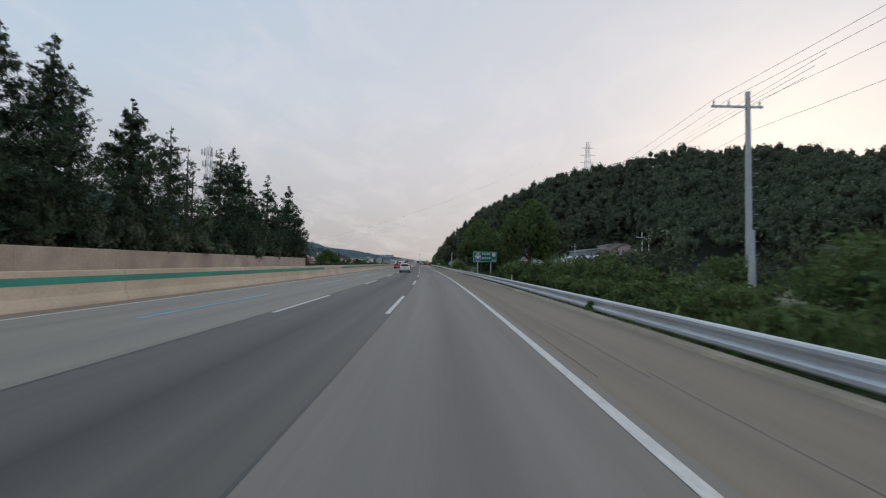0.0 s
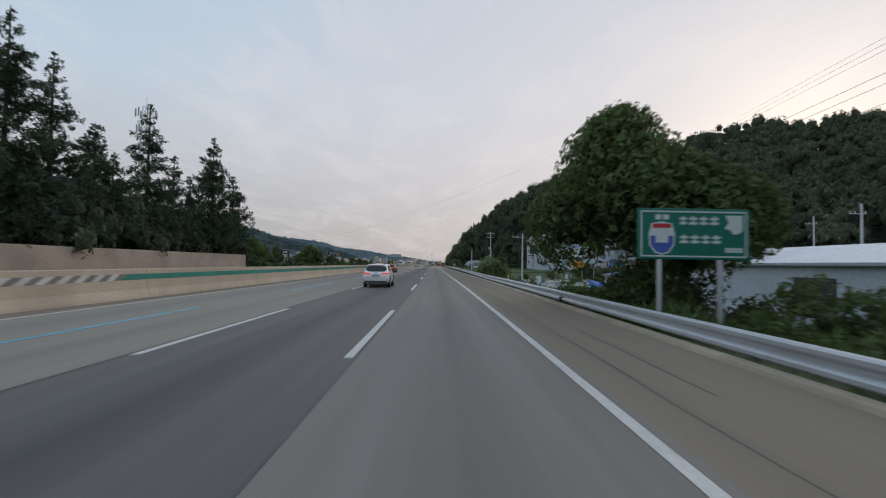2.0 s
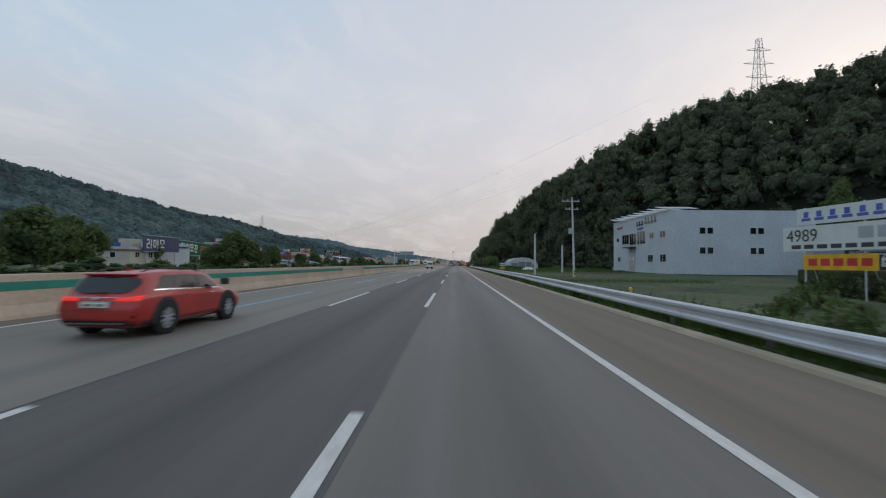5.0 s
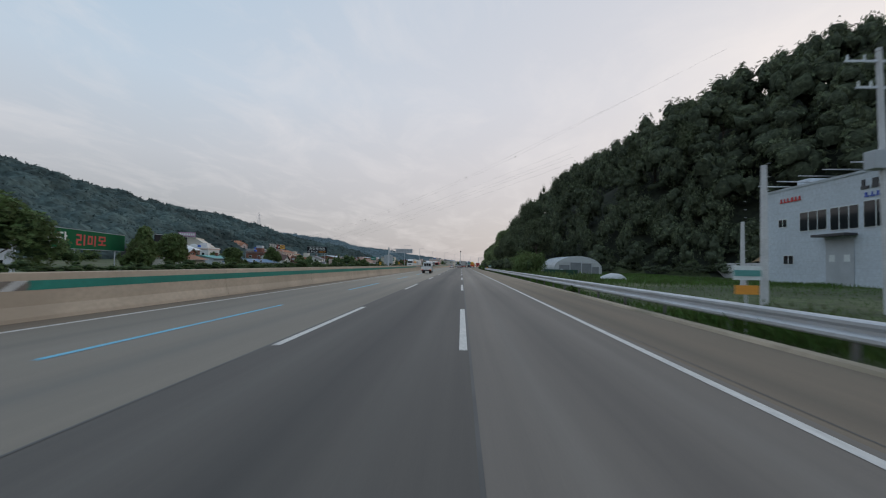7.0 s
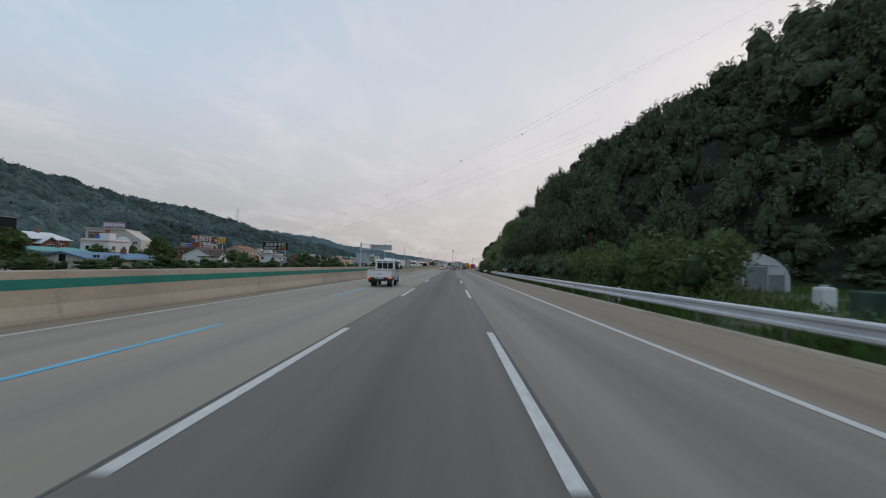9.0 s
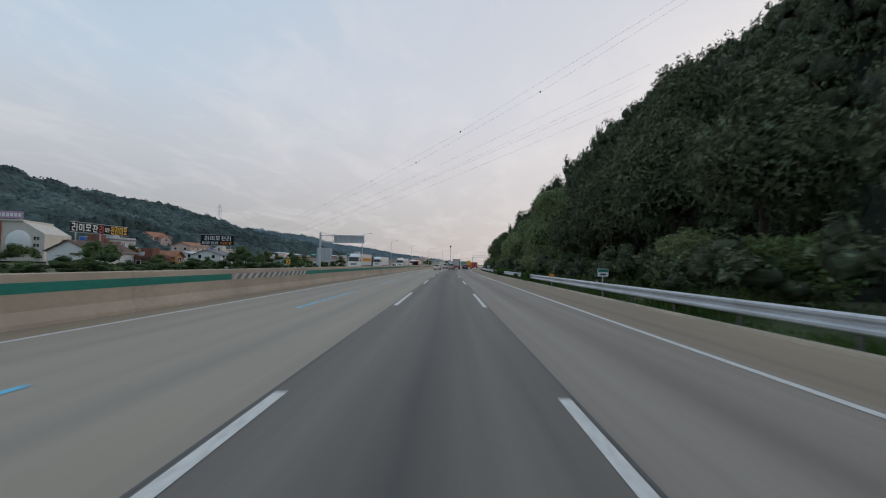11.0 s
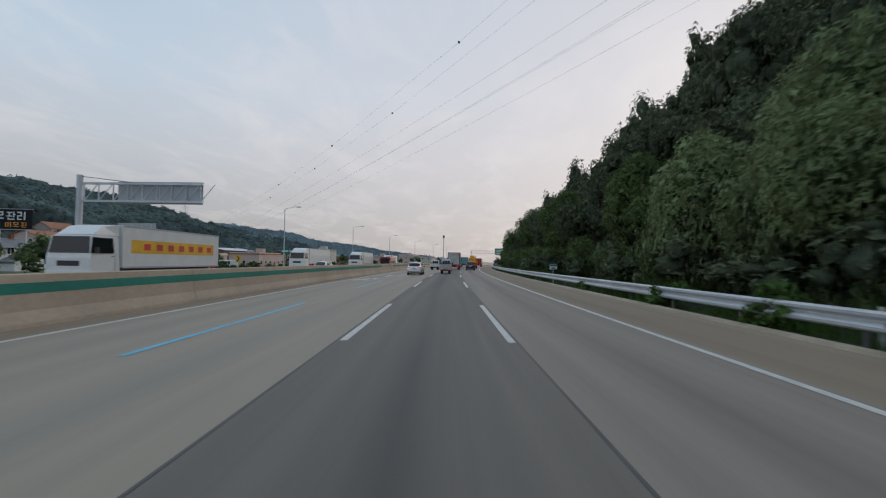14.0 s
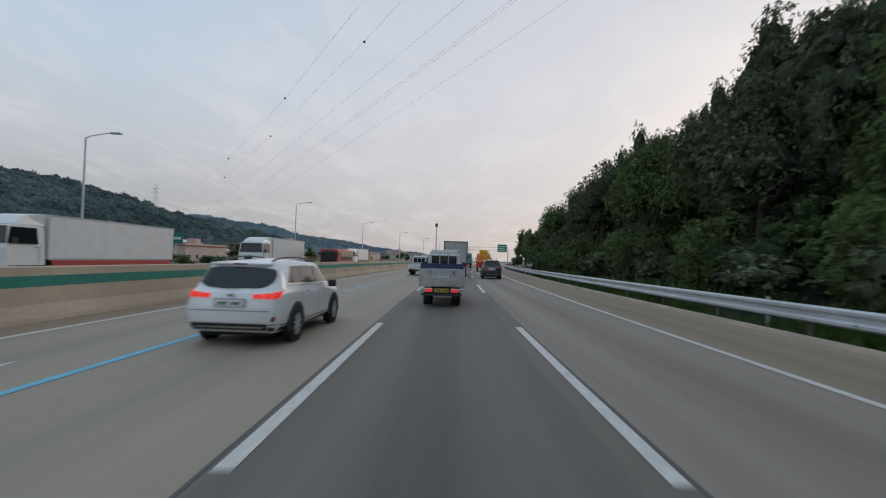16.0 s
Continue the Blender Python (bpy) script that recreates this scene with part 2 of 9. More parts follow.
M = dict(
    asphalt_old=road_material("worn_asphalt", (0.234, 0.205, 0.178), (0.122, 0.108, 0.097), 1.85, 0.95, 0.6, ((0.95, 0.45, 0.35, (0.249, 0.233, 0.211)), (2.75, 0.45, 0.3, (0.244, 0.228, 0.206)))),
    asphalt_pale=road_material("pale_asphalt", (0.278, 0.244, 0.199), (0.191, 0.172, 0.146), -8.35, 0.8, 0.55, ((-5.3, 0.8, 0.6, (0.181, 0.171, 0.154)),)),
    asphalt_new=road_material("dark_asphalt", (0.144, 0.130, 0.115), (0.060, 0.056, 0.053), -1.85, 1.15, 0.8, ((-2.9, 0.4, 0.3, (0.156, 0.148, 0.134)), (-0.9, 0.4, 0.3, (0.156, 0.148, 0.134)))),
    shoulder=road_material("shoulder_asphalt", (0.250, 0.200, 0.148), (0.153, 0.127, 0.100), 4.5, 0.5, 0.5, ((6.3, 0.5, 0.5, (0.266, 0.223, 0.167)),), 0.2, 0.85),
    stain=material("oil_stained_asphalt", (0.115, 0.105, 0.095), 0.8, vary=0.3, scale=1.5, fine=25, fine_vary=0.15),
    seam=material("seam_tar", (0.085, 0.083, 0.08), 0.6),
    post_steel=material("weathered_post_steel", (0.17, 0.165, 0.155), 0.65, 0.4, vary=0.25, scale=1.5, fine=8, stain=(0.10, 0.075, 0.05), stain_scale=2.0, stain_amount=0.5),
    paint=material("road_paint_white", (0.66, 0.632, 0.59), 0.6, vary=0.12, scale=1.5, fine=12, fine_vary=0.2, stain=(0.35, 0.34, 0.33), stain_scale=1.5, stain_amount=0.5),
    blue=material("road_paint_blue", (0.13, 0.46, 0.64), 0.6, vary=0.15, scale=1.0, fine=12, fine_vary=0.2, stain=(0.2, 0.25, 0.28), stain_scale=1.2, stain_amount=0.5),
    concrete=material("tan_concrete", (0.60, 0.475, 0.355), 0.9, vary=0.1, scale=0.35, fine=8, bump=0.2, stain=(0.44, 0.345, 0.255), stain_scale=0.25, stain_amount=0.7),
    concrete_pink=material("sound_wall_concrete", (0.46, 0.36, 0.285), 0.9, vary=0.12, scale=0.25, fine=5, bump=0.2, stain=(0.28, 0.22, 0.19), stain_scale=0.2, stain_amount=0.6),
    curb=material("kerb_concrete", (0.42, 0.345, 0.26), 0.9, vary=0.2, scale=0.8, fine=10, bump=0.3, stain=(0.2, 0.18, 0.13), stain_scale=0.4, stain_amount=0.7),
    band=material("green_band_paint", (0.02, 0.24, 0.18), 0.6, vary=0.15, scale=0.4, fine=6),
    stripe_white=material("stripe_white_paint", (0.62, 0.60, 0.57), 0.7, vary=0.15, scale=1),
    stripe_grey=material("stripe_grey_paint", (0.24, 0.20, 0.165), 0.7, vary=0.15, scale=1),
    steel=material("galvanised_steel", (0.57, 0.60, 0.64), 0.5, 0.55, vary=0.1, scale=1.2, fine=15, stain=(0.42, 0.42, 0.43), stain_scale=0.6, stain_amount=0.5),
    pole=material("concrete_pole", (0.56, 0.56, 0.57), 0.8, vary=0.12, scale=1.0, fine=15),
    dark_metal=material("dark_metal", (0.06, 0.06, 0.065), 0.5, 0.6),
    wire=material("wire_black", (0.03, 0.03, 0.035), 0.6),
    soil=material("soil_and_grass", (0.065, 0.085, 0.035), 0.95, vary=0.45, scale=0.12, fine=1.5, fine_vary=0.4, bump=0.4, stain=(0.14, 0.12, 0.075), stain_scale=0.06, stain_amount=0.5),
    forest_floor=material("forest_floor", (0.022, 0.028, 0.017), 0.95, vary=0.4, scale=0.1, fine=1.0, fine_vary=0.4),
    grass=material("verge_grass", (0.085, 0.145, 0.038), 0.8, spec=0.18, vary=0.35, scale=0.4, fine=5, per_island=0.35, translucent=0.25),
    leaf=material("broad_leaves", (0.122, 0.166, 0.062), 0.8, spec=0.18, vary=0.3, scale=0.3, fine=3, per_island=0.4, translucent=0.3, cut=9.0),
    leaf_light=material("willow_leaves", (0.215, 0.265, 0.128), 0.8, spec=0.18, vary=0.3, scale=0.3, fine=3, per_island=0.35, translucent=0.35, cut=10.0),
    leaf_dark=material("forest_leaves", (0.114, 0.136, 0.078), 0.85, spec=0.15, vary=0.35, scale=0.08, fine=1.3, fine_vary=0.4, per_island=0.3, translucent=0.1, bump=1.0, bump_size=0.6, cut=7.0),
    # crown cores: the shade inside the foliage is put into these darker colours
    leaf_shade=material("shaded_forest_leaves", (0.062, 0.076, 0.048), 0.85, spec=0.15, vary=0.35, scale=0.08, fine=1.3, fine_vary=0.4, bump=1.0, bump_size=0.6),
    leaf_shade_pale=material("shaded_inner_leaves", (0.045, 0.072, 0.030), 0.85, spec=0.15, vary=0.35, scale=0.3, fine=3.0, fine_vary=0.4, bump=1.0, bump_size=0.2),
    # ridge leaves: aerial haze is mixed into the base colour, stronger on the farther ridge
    leaf_far_haze=material("hazed_distant_leaves", (0.105, 0.15, 0.17), 0.9, spec=0.1, vary=0.2, scale=0.02, fine=0.5, fine_vary=0.2),
    leaf_ridge_haze=material("hazed_ridge_leaves", (0.056, 0.082, 0.080), 0.9, spec=0.1, vary=0.5, scale=0.02, fine=0.25, fine_vary=0.45),
    needle=material("conifer_needles", (0.060, 0.088, 0.052), 0.8, spec=0.18, vary=0.3, scale=0.4, fine=4, per_island=0.35, translucent=0.2, cut=8.0),
    bark=material("bark", (0.07, 0.055, 0.042), 0.9, vary=0.3, scale=2, fine=12, bump=0.4),
    white_car=material("white_car_paint", (0.86, 0.86, 0.86), 0.3, vary=0.02, fine_vary=0.0, coat=0.6),
    white_truck=material("white_truck_paint", (0.72, 0.73, 0.73), 0.4, vary=0.05, scale=1.5, fine_vary=0.02, coat=0.3),
    silver=material("dull_aluminium", (0.50, 0.50, 0.50), 0.45, 0.55, vary=0.12, scale=2, fine=10, stain=(0.3, 0.29, 0.28), stain_scale=1.0, stain_amount=0.5),
    navy=material("navy_paint", (0.025, 0.045, 0.12), 0.5),
    red_paint=material("red_paint", (0.45, 0.035, 0.03), 0.4, coat=0.4),
    orange=material("orange_paint", (0.72, 0.30, 0.04), 0.5, vary=0.1),
    black_car=material("dark_blue_grey_car_paint", (0.035, 0.04, 0.055), 0.25, coat=0.7),
    glass=material("tinted_window_glass", (0.012, 0.014, 0.017), 0.06, vary=0.0, fine_vary=0.0, spec=0.6),
    rubber=material("tyre_rubber", (0.022, 0.022, 0.023), 0.85),
    plastic=material("black_plastic_cladding", (0.035, 0.036, 0.04), 0.6),
    rim=material("alloy_rim", (0.55, 0.56, 0.58), 0.4, 0.35),
    chrome=material("chrome", (0.7, 0.7, 0.72), 0.15, 1.0, vary=0.0, fine_vary=0.0),
    tail_on=material("lit_tail_lamp", (0.55, 0.02, 0.015), 0.25, vary=0, fine_vary=0, emit=(1.0, 0.035, 0.02), emit_strength=0.5),
    tail=material("tail_lamp_red", (0.32, 0.02, 0.02), 0.25, vary=0, fine_vary=0),
    amber=material("amber_lamp", (0.7, 0.25, 0.03), 0.3, vary=0, fine_vary=0, emit=(1.0, 0.35, 0.05), emit_strength=0.8),
    lamp_clear=material("clear_lamp", (0.75, 0.76, 0.78), 0.2, vary=0, fine_vary=0),
    plate=material("plate_white", (0.78, 0.78, 0.75), 0.5, vary=0.05),
    plate_yellow=material("plate_yellow", (0.55, 0.36, 0.06), 0.5, vary=0.05),
    bars=material("dark_lettering", (0.05, 0.05, 0.055), 0.6),
    sign_green=material("sign_green", (0.01, 0.17, 0.12), 0.45, vary=0.06, scale=0.7),
    sign_white=material("sign_white", (0.66, 0.70, 0.70), 0.5, vary=0.05),
    sign_blue=material("sign_blue", (0.07, 0.12, 0.45), 0.5),
    sign_red=material("sign_red", (0.55, 0.04, 0.04), 0.5),
    sign_back=material("sign_back_grey", (0.40, 0.43, 0.46), 0.6, vary=0.1, scale=0.6),
    sign_yellow=material("sign_yellow", (0.75, 0.42, 0.02), 0.5),
    board_black=material("billboard_black", (0.022, 0.022, 0.026), 0.85, spec=0.12),
    panel_grey=material("grey_metal_panels", (0.34, 0.36, 0.385), 0.6, vary=0.06, scale=0.3, fine=3, stain=(0.27, 0.285, 0.30), stain_scale=0.25, stain_amount=0.4),
    panel_white=material("white_metal_panels", (0.52, 0.58, 0.64), 0.55, vary=0.05, scale=0.3, fine=3, stain=(0.42, 0.46, 0.50), stain_scale=0.2, stain_amount=0.35),
    plaster=material("cream_plaster", (0.52, 0.49, 0.44), 0.85, vary=0.08, scale=0.4, fine=6),
    plaster_pink=material("pinkish_plaster", (0.55, 0.42, 0.38), 0.85, vary=0.1, scale=0.4, fine=6),
    orange_timber=material("orange_stained_timber", (0.34, 0.16, 0.05), 0.7, vary=0.2, scale=0.6, fine=8),
    white_wall=material("white_painted_wall", (0.68, 0.70, 0.71), 0.7, vary=0.06, scale=0.3, fine=4, stain=(0.5, 0.51, 0.5), stain_scale=0.3, stain_amount=0.4),
    board_green=material("deep_green_board", (0.006, 0.105, 0.042), 0.8, spec=0.15, vary=0.1, scale=0.3),
    brick=material("red_brick_wall", (0.20, 0.085, 0.06), 0.9, vary=0.15, scale=0.6, fine=8),
    roof_grey=material("grey_roof", (0.16, 0.165, 0.175), 0.7, vary=0.15, scale=0.4, fine=4),
    roof_blue=material("blue_metal_roof", (0.07, 0.17, 0.30), 0.5, vary=0.12, scale=0.4),
    roof_red=material("terracotta_roof", (0.30, 0.13, 0.07), 0.8, vary=0.2, scale=0.5, fine=5),
    roof_brown=material("brown_roof", (0.11, 0.065, 0.055), 0.8, vary=0.2, scale=0.5, fine=5),
    film_grey=material("grey_end_film", (0.20, 0.215, 0.23), 0.4, vary=0.15, scale=0.8),
    netting=material("dark_green_netting", (0.012, 0.05, 0.03), 0.8, vary=0.25, scale=1.5, fine=12),
    film=material("greenhouse_film", (0.50, 0.52, 0.53), 0.35, vary=0.06, scale=0.5),
    tarp=material("blue_tarpaulin", (0.02, 0.12, 0.50), 0.5, vary=0.2, scale=1.5, fine=6, bump=0.5),
    sackcloth=material("dirty_woven_sack", (0.48, 0.46, 0.42), 0.85, vary=0.25, scale=1.2, fine=9, stain=(0.2, 0.18, 0.15), stain_scale=0.9, stain_amount=0.6),
    teal=material("teal_sheet", (0.10, 0.32, 0.30), 0.6, vary=0.15),
    rust=material("rusty_steel", (0.20, 0.11, 0.07), 0.8, vary=0.3, scale=1.5),
    earth=material("bare_earth", (0.28, 0.19, 0.11), 0.95, vary=0.2, scale=0.3, fine=3, bump=0.4),
)

# ---- the road's line: stations along it, offsets to the right of the broken line between lanes three and four ----
KNOT_S = [-20, 20, 60, 100, 140, 180, 220, 260, 300, 340, 380, 420, 460, 500, 540]
KNOT_C = [-11.0, -7.7, -4.1, -0.9, 0.7, 0.4, -0.4, -0.4, 0.6, 3.5, 7.6, 10.0, 10.4, 9.8, 8.9]
S_AXIS = np.arange(-400.0, 5001.0, 2.0)
curve = np.interp(S_AXIS, KNOT_S, KNOT_C) * 1e-4
curve[(S_AXIS > 545) | (S_AXIS < -20)] = 0
HEAD = -np.concatenate([[0], np.cumsum(curve[1:] + curve[:-1])])
HEAD -= np.interp(0, S_AXIS, HEAD)
X_AXIS = np.concatenate([[0], np.cumsum(-np.sin(HEAD[1:]) - np.sin(HEAD[:-1]))])
Y_AXIS = np.concatenate([[0], np.cumsum(np.cos(HEAD[1:]) + np.cos(HEAD[:-1]))])
X_AXIS -= np.interp(0, S_AXIS, X_AXIS)
Y_AXIS -= np.interp(0, S_AXIS, Y_AXIS)


def heading(s):
    return float(np.interp(s, S_AXIS, HEAD))


def at(s, off, z=0.0):
    h = heading(s)
    return Vector((float(np.interp(s, S_AXIS, X_AXIS)) + math.cos(h) * off, float(np.interp(s, S_AXIS, Y_AXIS)) + math.sin(h) * off, z))


def at_many(s, off):
    h = np.interp(s, S_AXIS, HEAD)
    return np.interp(s, S_AXIS, X_AXIS) + np.cos(h) * off, np.interp(s, S_AXIS, Y_AXIS) + np.sin(h) * off


def stand(s, off, z=0.0, turn=0.0):
    """A pose on the road's line: y along the road, x to its right."""
    p = at(s, off, z)
    return pose(p.x, p.y, p.z, 0, 0, math.degrees(heading(s)) + turn)


# ---- mesh helpers ----
def link(name, bm, mat, parent=None, label="", smooth=False):
    me = bpy.data.meshes.new(name)
    bm.normal_update()
    if smooth:
        for fc in bm.faces:
            fc.smooth = True
    bm.to_mesh(me)
    bm.free()
    for m in (mat if isinstance(mat, (list, tuple)) else [mat]):
        me.materials.append(m)
    ob = new(name, me)
    if parent is not None:
        ob.parent = parent
    if label:
        ob["label"] = label
    return ob


part = link


def thing(name, label, category, group="", kind=""):
    return tagged(new(name), label, category, group, kind)


def arrays(name, verts, faces, mat, parent=None, label="", smooth=False):
    me = bpy.data.meshes.new(name)
    me.from_pydata(np.asarray(verts).tolist(), [], np.asarray(faces).tolist() if not isinstance(faces, list) else faces)
    if smooth:
        me.polygons.foreach_set("use_smooth", [True] * len(me.polygons))
    me.update()
    for m in (mat if isinstance(mat, (list, tuple)) else [mat]):
        me.materials.append(m)
    ob = new(name, me)
    if parent is not None:
        ob.parent = parent
    if label:
        ob["label"] = label
    return ob


def add_box(bm, lo, hi, m=None, bevel=0.0):
    c = [(a + b) / 2 for a, b in zip(lo, hi)]
    d = [b - a for a, b in zip(lo, hi)]
    made = bmesh.ops.create_cube(bm, size=1.0, matrix=(m or Matrix()) @ Matrix.Translation(c) @ Matrix.Diagonal((*d, 1)))
    if bevel:
        edges = list({e for v in made["verts"] for e in v.link_edges})
        bmesh.ops.bevel(bm, geom=edges, offset=bevel, segments=2, affect="EDGES", profile=0.6)
    return made["verts"]


def box(lo, hi, m=None, bevel=0.0):
    bm = bmesh.new()
    add_box(bm, lo, hi, m, bevel)
    return bm


def add_tube(bm, a, b, r0, r1=None, sides=8):
    a, b = Vector(a), Vector(b)
    d = b - a
    q = d.to_track_quat("Z", "Y").to_matrix().to_4x4()
    bmesh.ops.create_cone(bm, cap_ends=True, segments=sides, radius1=r0, radius2=r0 if r1 is None else r1, depth=d.length, matrix=Matrix.Translation((a + b) / 2) @ q)


def tube(a, b, r0, r1=None, sides=8):
    bm = bmesh.new()
    add_tube(bm, a, b, r0, r1, sides)
    return bm


def add_path(bm, points, r, sides=5):
    """One continuous round bar through the points."""
    pts = [Vector(q) for q in points]
    rings = []
    for k, q in enumerate(pts):
        d = (pts[min(k + 1, len(pts) - 1)] - pts[max(k - 1, 0)]).normalized()
        u = d.cross(Vector((0, 0, 1)) if abs(d.z) < 0.95 else Vector((1, 0, 0))).normalized()
        w = d.cross(u)
        rings.append([bm.verts.new(q + (u * math.cos(2 * math.pi * j / sides) + w * math.sin(2 * math.pi * j / sides)) * r) for j in range(sides)])
    for a, b in zip(rings[:-1], rings[1:]):
        for j in range(sides):
            bm.faces.new((a[j], a[(j + 1) % sides], b[(j + 1) % sides], b[j]))
    bm.faces.new(list(reversed(rings[0])))
    bm.faces.new(rings[-1])


def sweep(profile, s0, s1, step=4.0, closed=False, off_of=None):
    """A profile of (off, z) pulled along the road."""
    n = max(1, int(math.ceil((s1 - s0) / step)))
    ss = np.linspace(s0, s1, n + 1)
    k = len(profile)
    verts, faces = [], []
    for s in ss:
        shift = off_of(s) if off_of else (0.0, 0.0)
        for o, z in profile:
            verts.append(tuple(at(s, o + shift[0], z + shift[1])))
    for i in range(n):
        for j in range(k if closed else k - 1):
            a, b = i * k + j, i * k + (j + 1) % k
            faces.append((a, b, b + k, a + k))
    if closed:
        faces.append(tuple(range(k - 1, -1, -1)))
        faces.append(tuple(n * k + j for j in range(k)))
    return verts, faces


def lane_edge(base):
    """Left edge of lane three, which narrows a little further on."""
    return lambda s: base + float(np.interp(s, [190, 230, 275, 305], [0.0, 0.09, 0.13, 0.19]))


def strip(name, o0, o1, z, s0, s1, mat, step=4.0, parent=None):
    """A flat ribbon; its UVs are metres across and along the road."""
    n = max(1, int(math.ceil((s1 - s0) / step)))
    ss = np.linspace(s0, s1, n + 1)
    offs = [[o(s) if callable(o) else o for o in (o0, o1)] for s in ss]
    v = [tuple(at(s, o, z)) for s, pair in zip(ss, offs) for o in pair]
    f = [(2 * i, 2 * i + 1, 2 * i + 3, 2 * i + 2) for i in range(n)]
    ob = arrays(name, v, f, mat, parent)
    vert_uv = np.stack([np.array(offs).ravel(), np.repeat(ss, 2)], 1)
    layer = ob.data.uv_layers.new(name="road")
    idx = np.empty(len(ob.data.loops), np.int32)
    ob.data.loops.foreach_get("vertex_index", idx)
    layer.data.foreach_set("uv", vert_uv[idx].astype(np.float32).ravel())
    return ob


# ---- ground: one sheet to the horizon ----
def smooth01(x):
    x = np.clip(x, 0, 1)
    return x * x * (3 - 2 * x)


def toe(s):
    return np.interp(s, [-200, -20, 30, 60, 80, 190, 225, 252, 272, 300, 500, 540, 600, 640], [45, 40, 45, 62, 78, 78, 64, 48, 27, 14.5, 12, 18, 60, 160])


def plain_right(s):
    return np.interp(s, [-200, 30, 60, 75, 150, 180, 200, 250, 275, 700], [-0.4, -0.4, -1.2, -2.0, -2.0, -1.0, 0.2, 0.3, 0.3, -0.2])


def bumps(s, o):
    return 0.5 * np.sin(s * 0.061 + o * 0.043) + 0.5 * np.sin(s * 0.023 - o * 0.071 + 1.7)


def ground_z(s, o):
    s, o = np.broadcast_arrays(np.asarray(s, float), np.asarray(o, float))
    z = np.full(s.shape, -0.06)
    # to the right of the guardrail
    pr = plain_right(s)
    r = smooth01((o - 7.6) / 5.0) * (pr + 0.06) - 0.06
    up = np.maximum(0, o - toe(s))
    amp = np.interp(s, [-200, 0, 60, 120, 160, 200, 220, 237, 250, 262, 275, 290, 310, 325, 340, 362, 385, 410, 430, 455, 480, 530, 590, 700], [0.5, 0.5, 0.55, 0.66, 0.77, 1.04, 1.12, 1.18, 1.32, 1.08, 1.22, 1.2, 0.94, 1.14, 1.25, 1.14, 1.34, 0.9, 0.66, 0.9, 0.52, 0.42, 0.14, 0.0])
    r = r + amp * 48 * (1 - np.exp(-np.minimum(up, 96) / 48)) * 1.02 + np.interp(s, [240, 275], [-0.1, -0.3]) * np.clip(up - 96, 0, 90) * np.minimum(amp, 1) + np.minimum(up, 30) / 30 * 2.2 * bumps(s, o)
    r = np.where(o > 260, r * np.clip(1 - (o - 260) / 340, 0.25, 1), r)
    z = np.where(o > 7.6, r, z)
    # to the left of the other carriageway
    left = -o - 33.5
    lz = -0.06 - 0.9 * smooth01(left / 8)
    ridge = np.interp(s, [-400, 0, 200, 400, 480, 530, 580, 632, 670, 725, 780, 825, 930, 1000, 1060, 1160, 1300, 1500, 1800, 2300, 3000], [31, 48, 66, 80, 89, 76, 51, 54, 54, 57, 55, 33, 43, 36, 45, 32, 31, 26, 13, 3, 0])
    lift = smooth01((-o - 150) / 300) * np.clip(1.25 - np.maximum(0, -o - 450) / 420, 0.0, 1.0)
    lz = lz + ridge * lift * (1 + 0.10 * np.sin(s * 0.02 + o * 0.013)) + 2.5 * bumps(s * 0.7, o * 0.7) * lift
    return np.where(left > 0, lz, z)


gs = np.concatenate([np.arange(-300, 560, 8.0), np.arange(560, 1200, 20.0), np.arange(1200, 2400, 50.0), np.arange(2400, 4900, 250.0)])
go = np.concatenate([-np.arange(3000, 1000, -200.0), -np.arange(1000, 500, -40.0), -np.arange(500, 130, -15.0), -np.arange(130, 40, -8.0), [-37, -34.5, -33.5, -33.0, -22, -11.6, -8, 0, 4, 7.0, 7.6, 8.6, 10, 11.5, 13, 15, 17.5],
                     np.arange(20, 100, 4.0), np.arange(100, 270, 12.0), np.arange(270, 640, 40.0)])
SS, OO = np.meshgrid(gs, go, indexing="ij")
ZZ = ground_z(SS, OO)
GX, GY = at_many(SS, OO)
nv = len(go)
gverts = np.stack([GX, GY, ZZ], -1).reshape(-1, 3)
ii, jj = np.meshgrid(np.arange(len(gs) - 1), np.arange(nv - 1), indexing="ij")
a0 = (ii * nv + jj).ravel()
gfaces = np.stack([a0, a0 + 1, a0 + nv + 1, a0 + nv], 1)[:, ::-1]
ground = arrays("ground", gverts, gfaces, [M["soil"], M["forest_floor"], M["leaf_ridge_haze"]], smooth=True)
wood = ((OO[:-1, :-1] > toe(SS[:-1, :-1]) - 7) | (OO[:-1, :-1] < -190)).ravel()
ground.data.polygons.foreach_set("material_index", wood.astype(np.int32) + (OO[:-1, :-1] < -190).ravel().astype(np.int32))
tagged(ground, "grass and soil plain rising into wooded hills", "ground", kind="structure")

# ---- carriageways ----
S0, S1 = -120.0, 900.0
XL, XB, X1, XR = -9.89, -6.82, -3.69, 3.61
road = tagged(strip("road_lanes_one_two", -9.95, lane_edge(-3.83), 0.0, S0, S1, M["asphalt_pale"]), "pale worn asphalt of the inner two lanes", "road", kind="structure")
tagged(strip("road_lane_three", lane_edge(-3.83), 0.13, 0.0, S0, S1, M["asphalt_new"]), "dark resurfaced asphalt lane", "road", kind="structure")
tagged(strip("road_lane_four", 0.13, 3.85, 0.0, S0, S1, M["asphalt_old"]), "worn grey asphalt lane with dark wheel tracks", "road", kind="structure")
tagged(strip("road_shoulder", 3.85, 6.62, 0.0, S0, S1, M["shoulder"]), "brownish paved hard shoulder", "road", kind="structure")
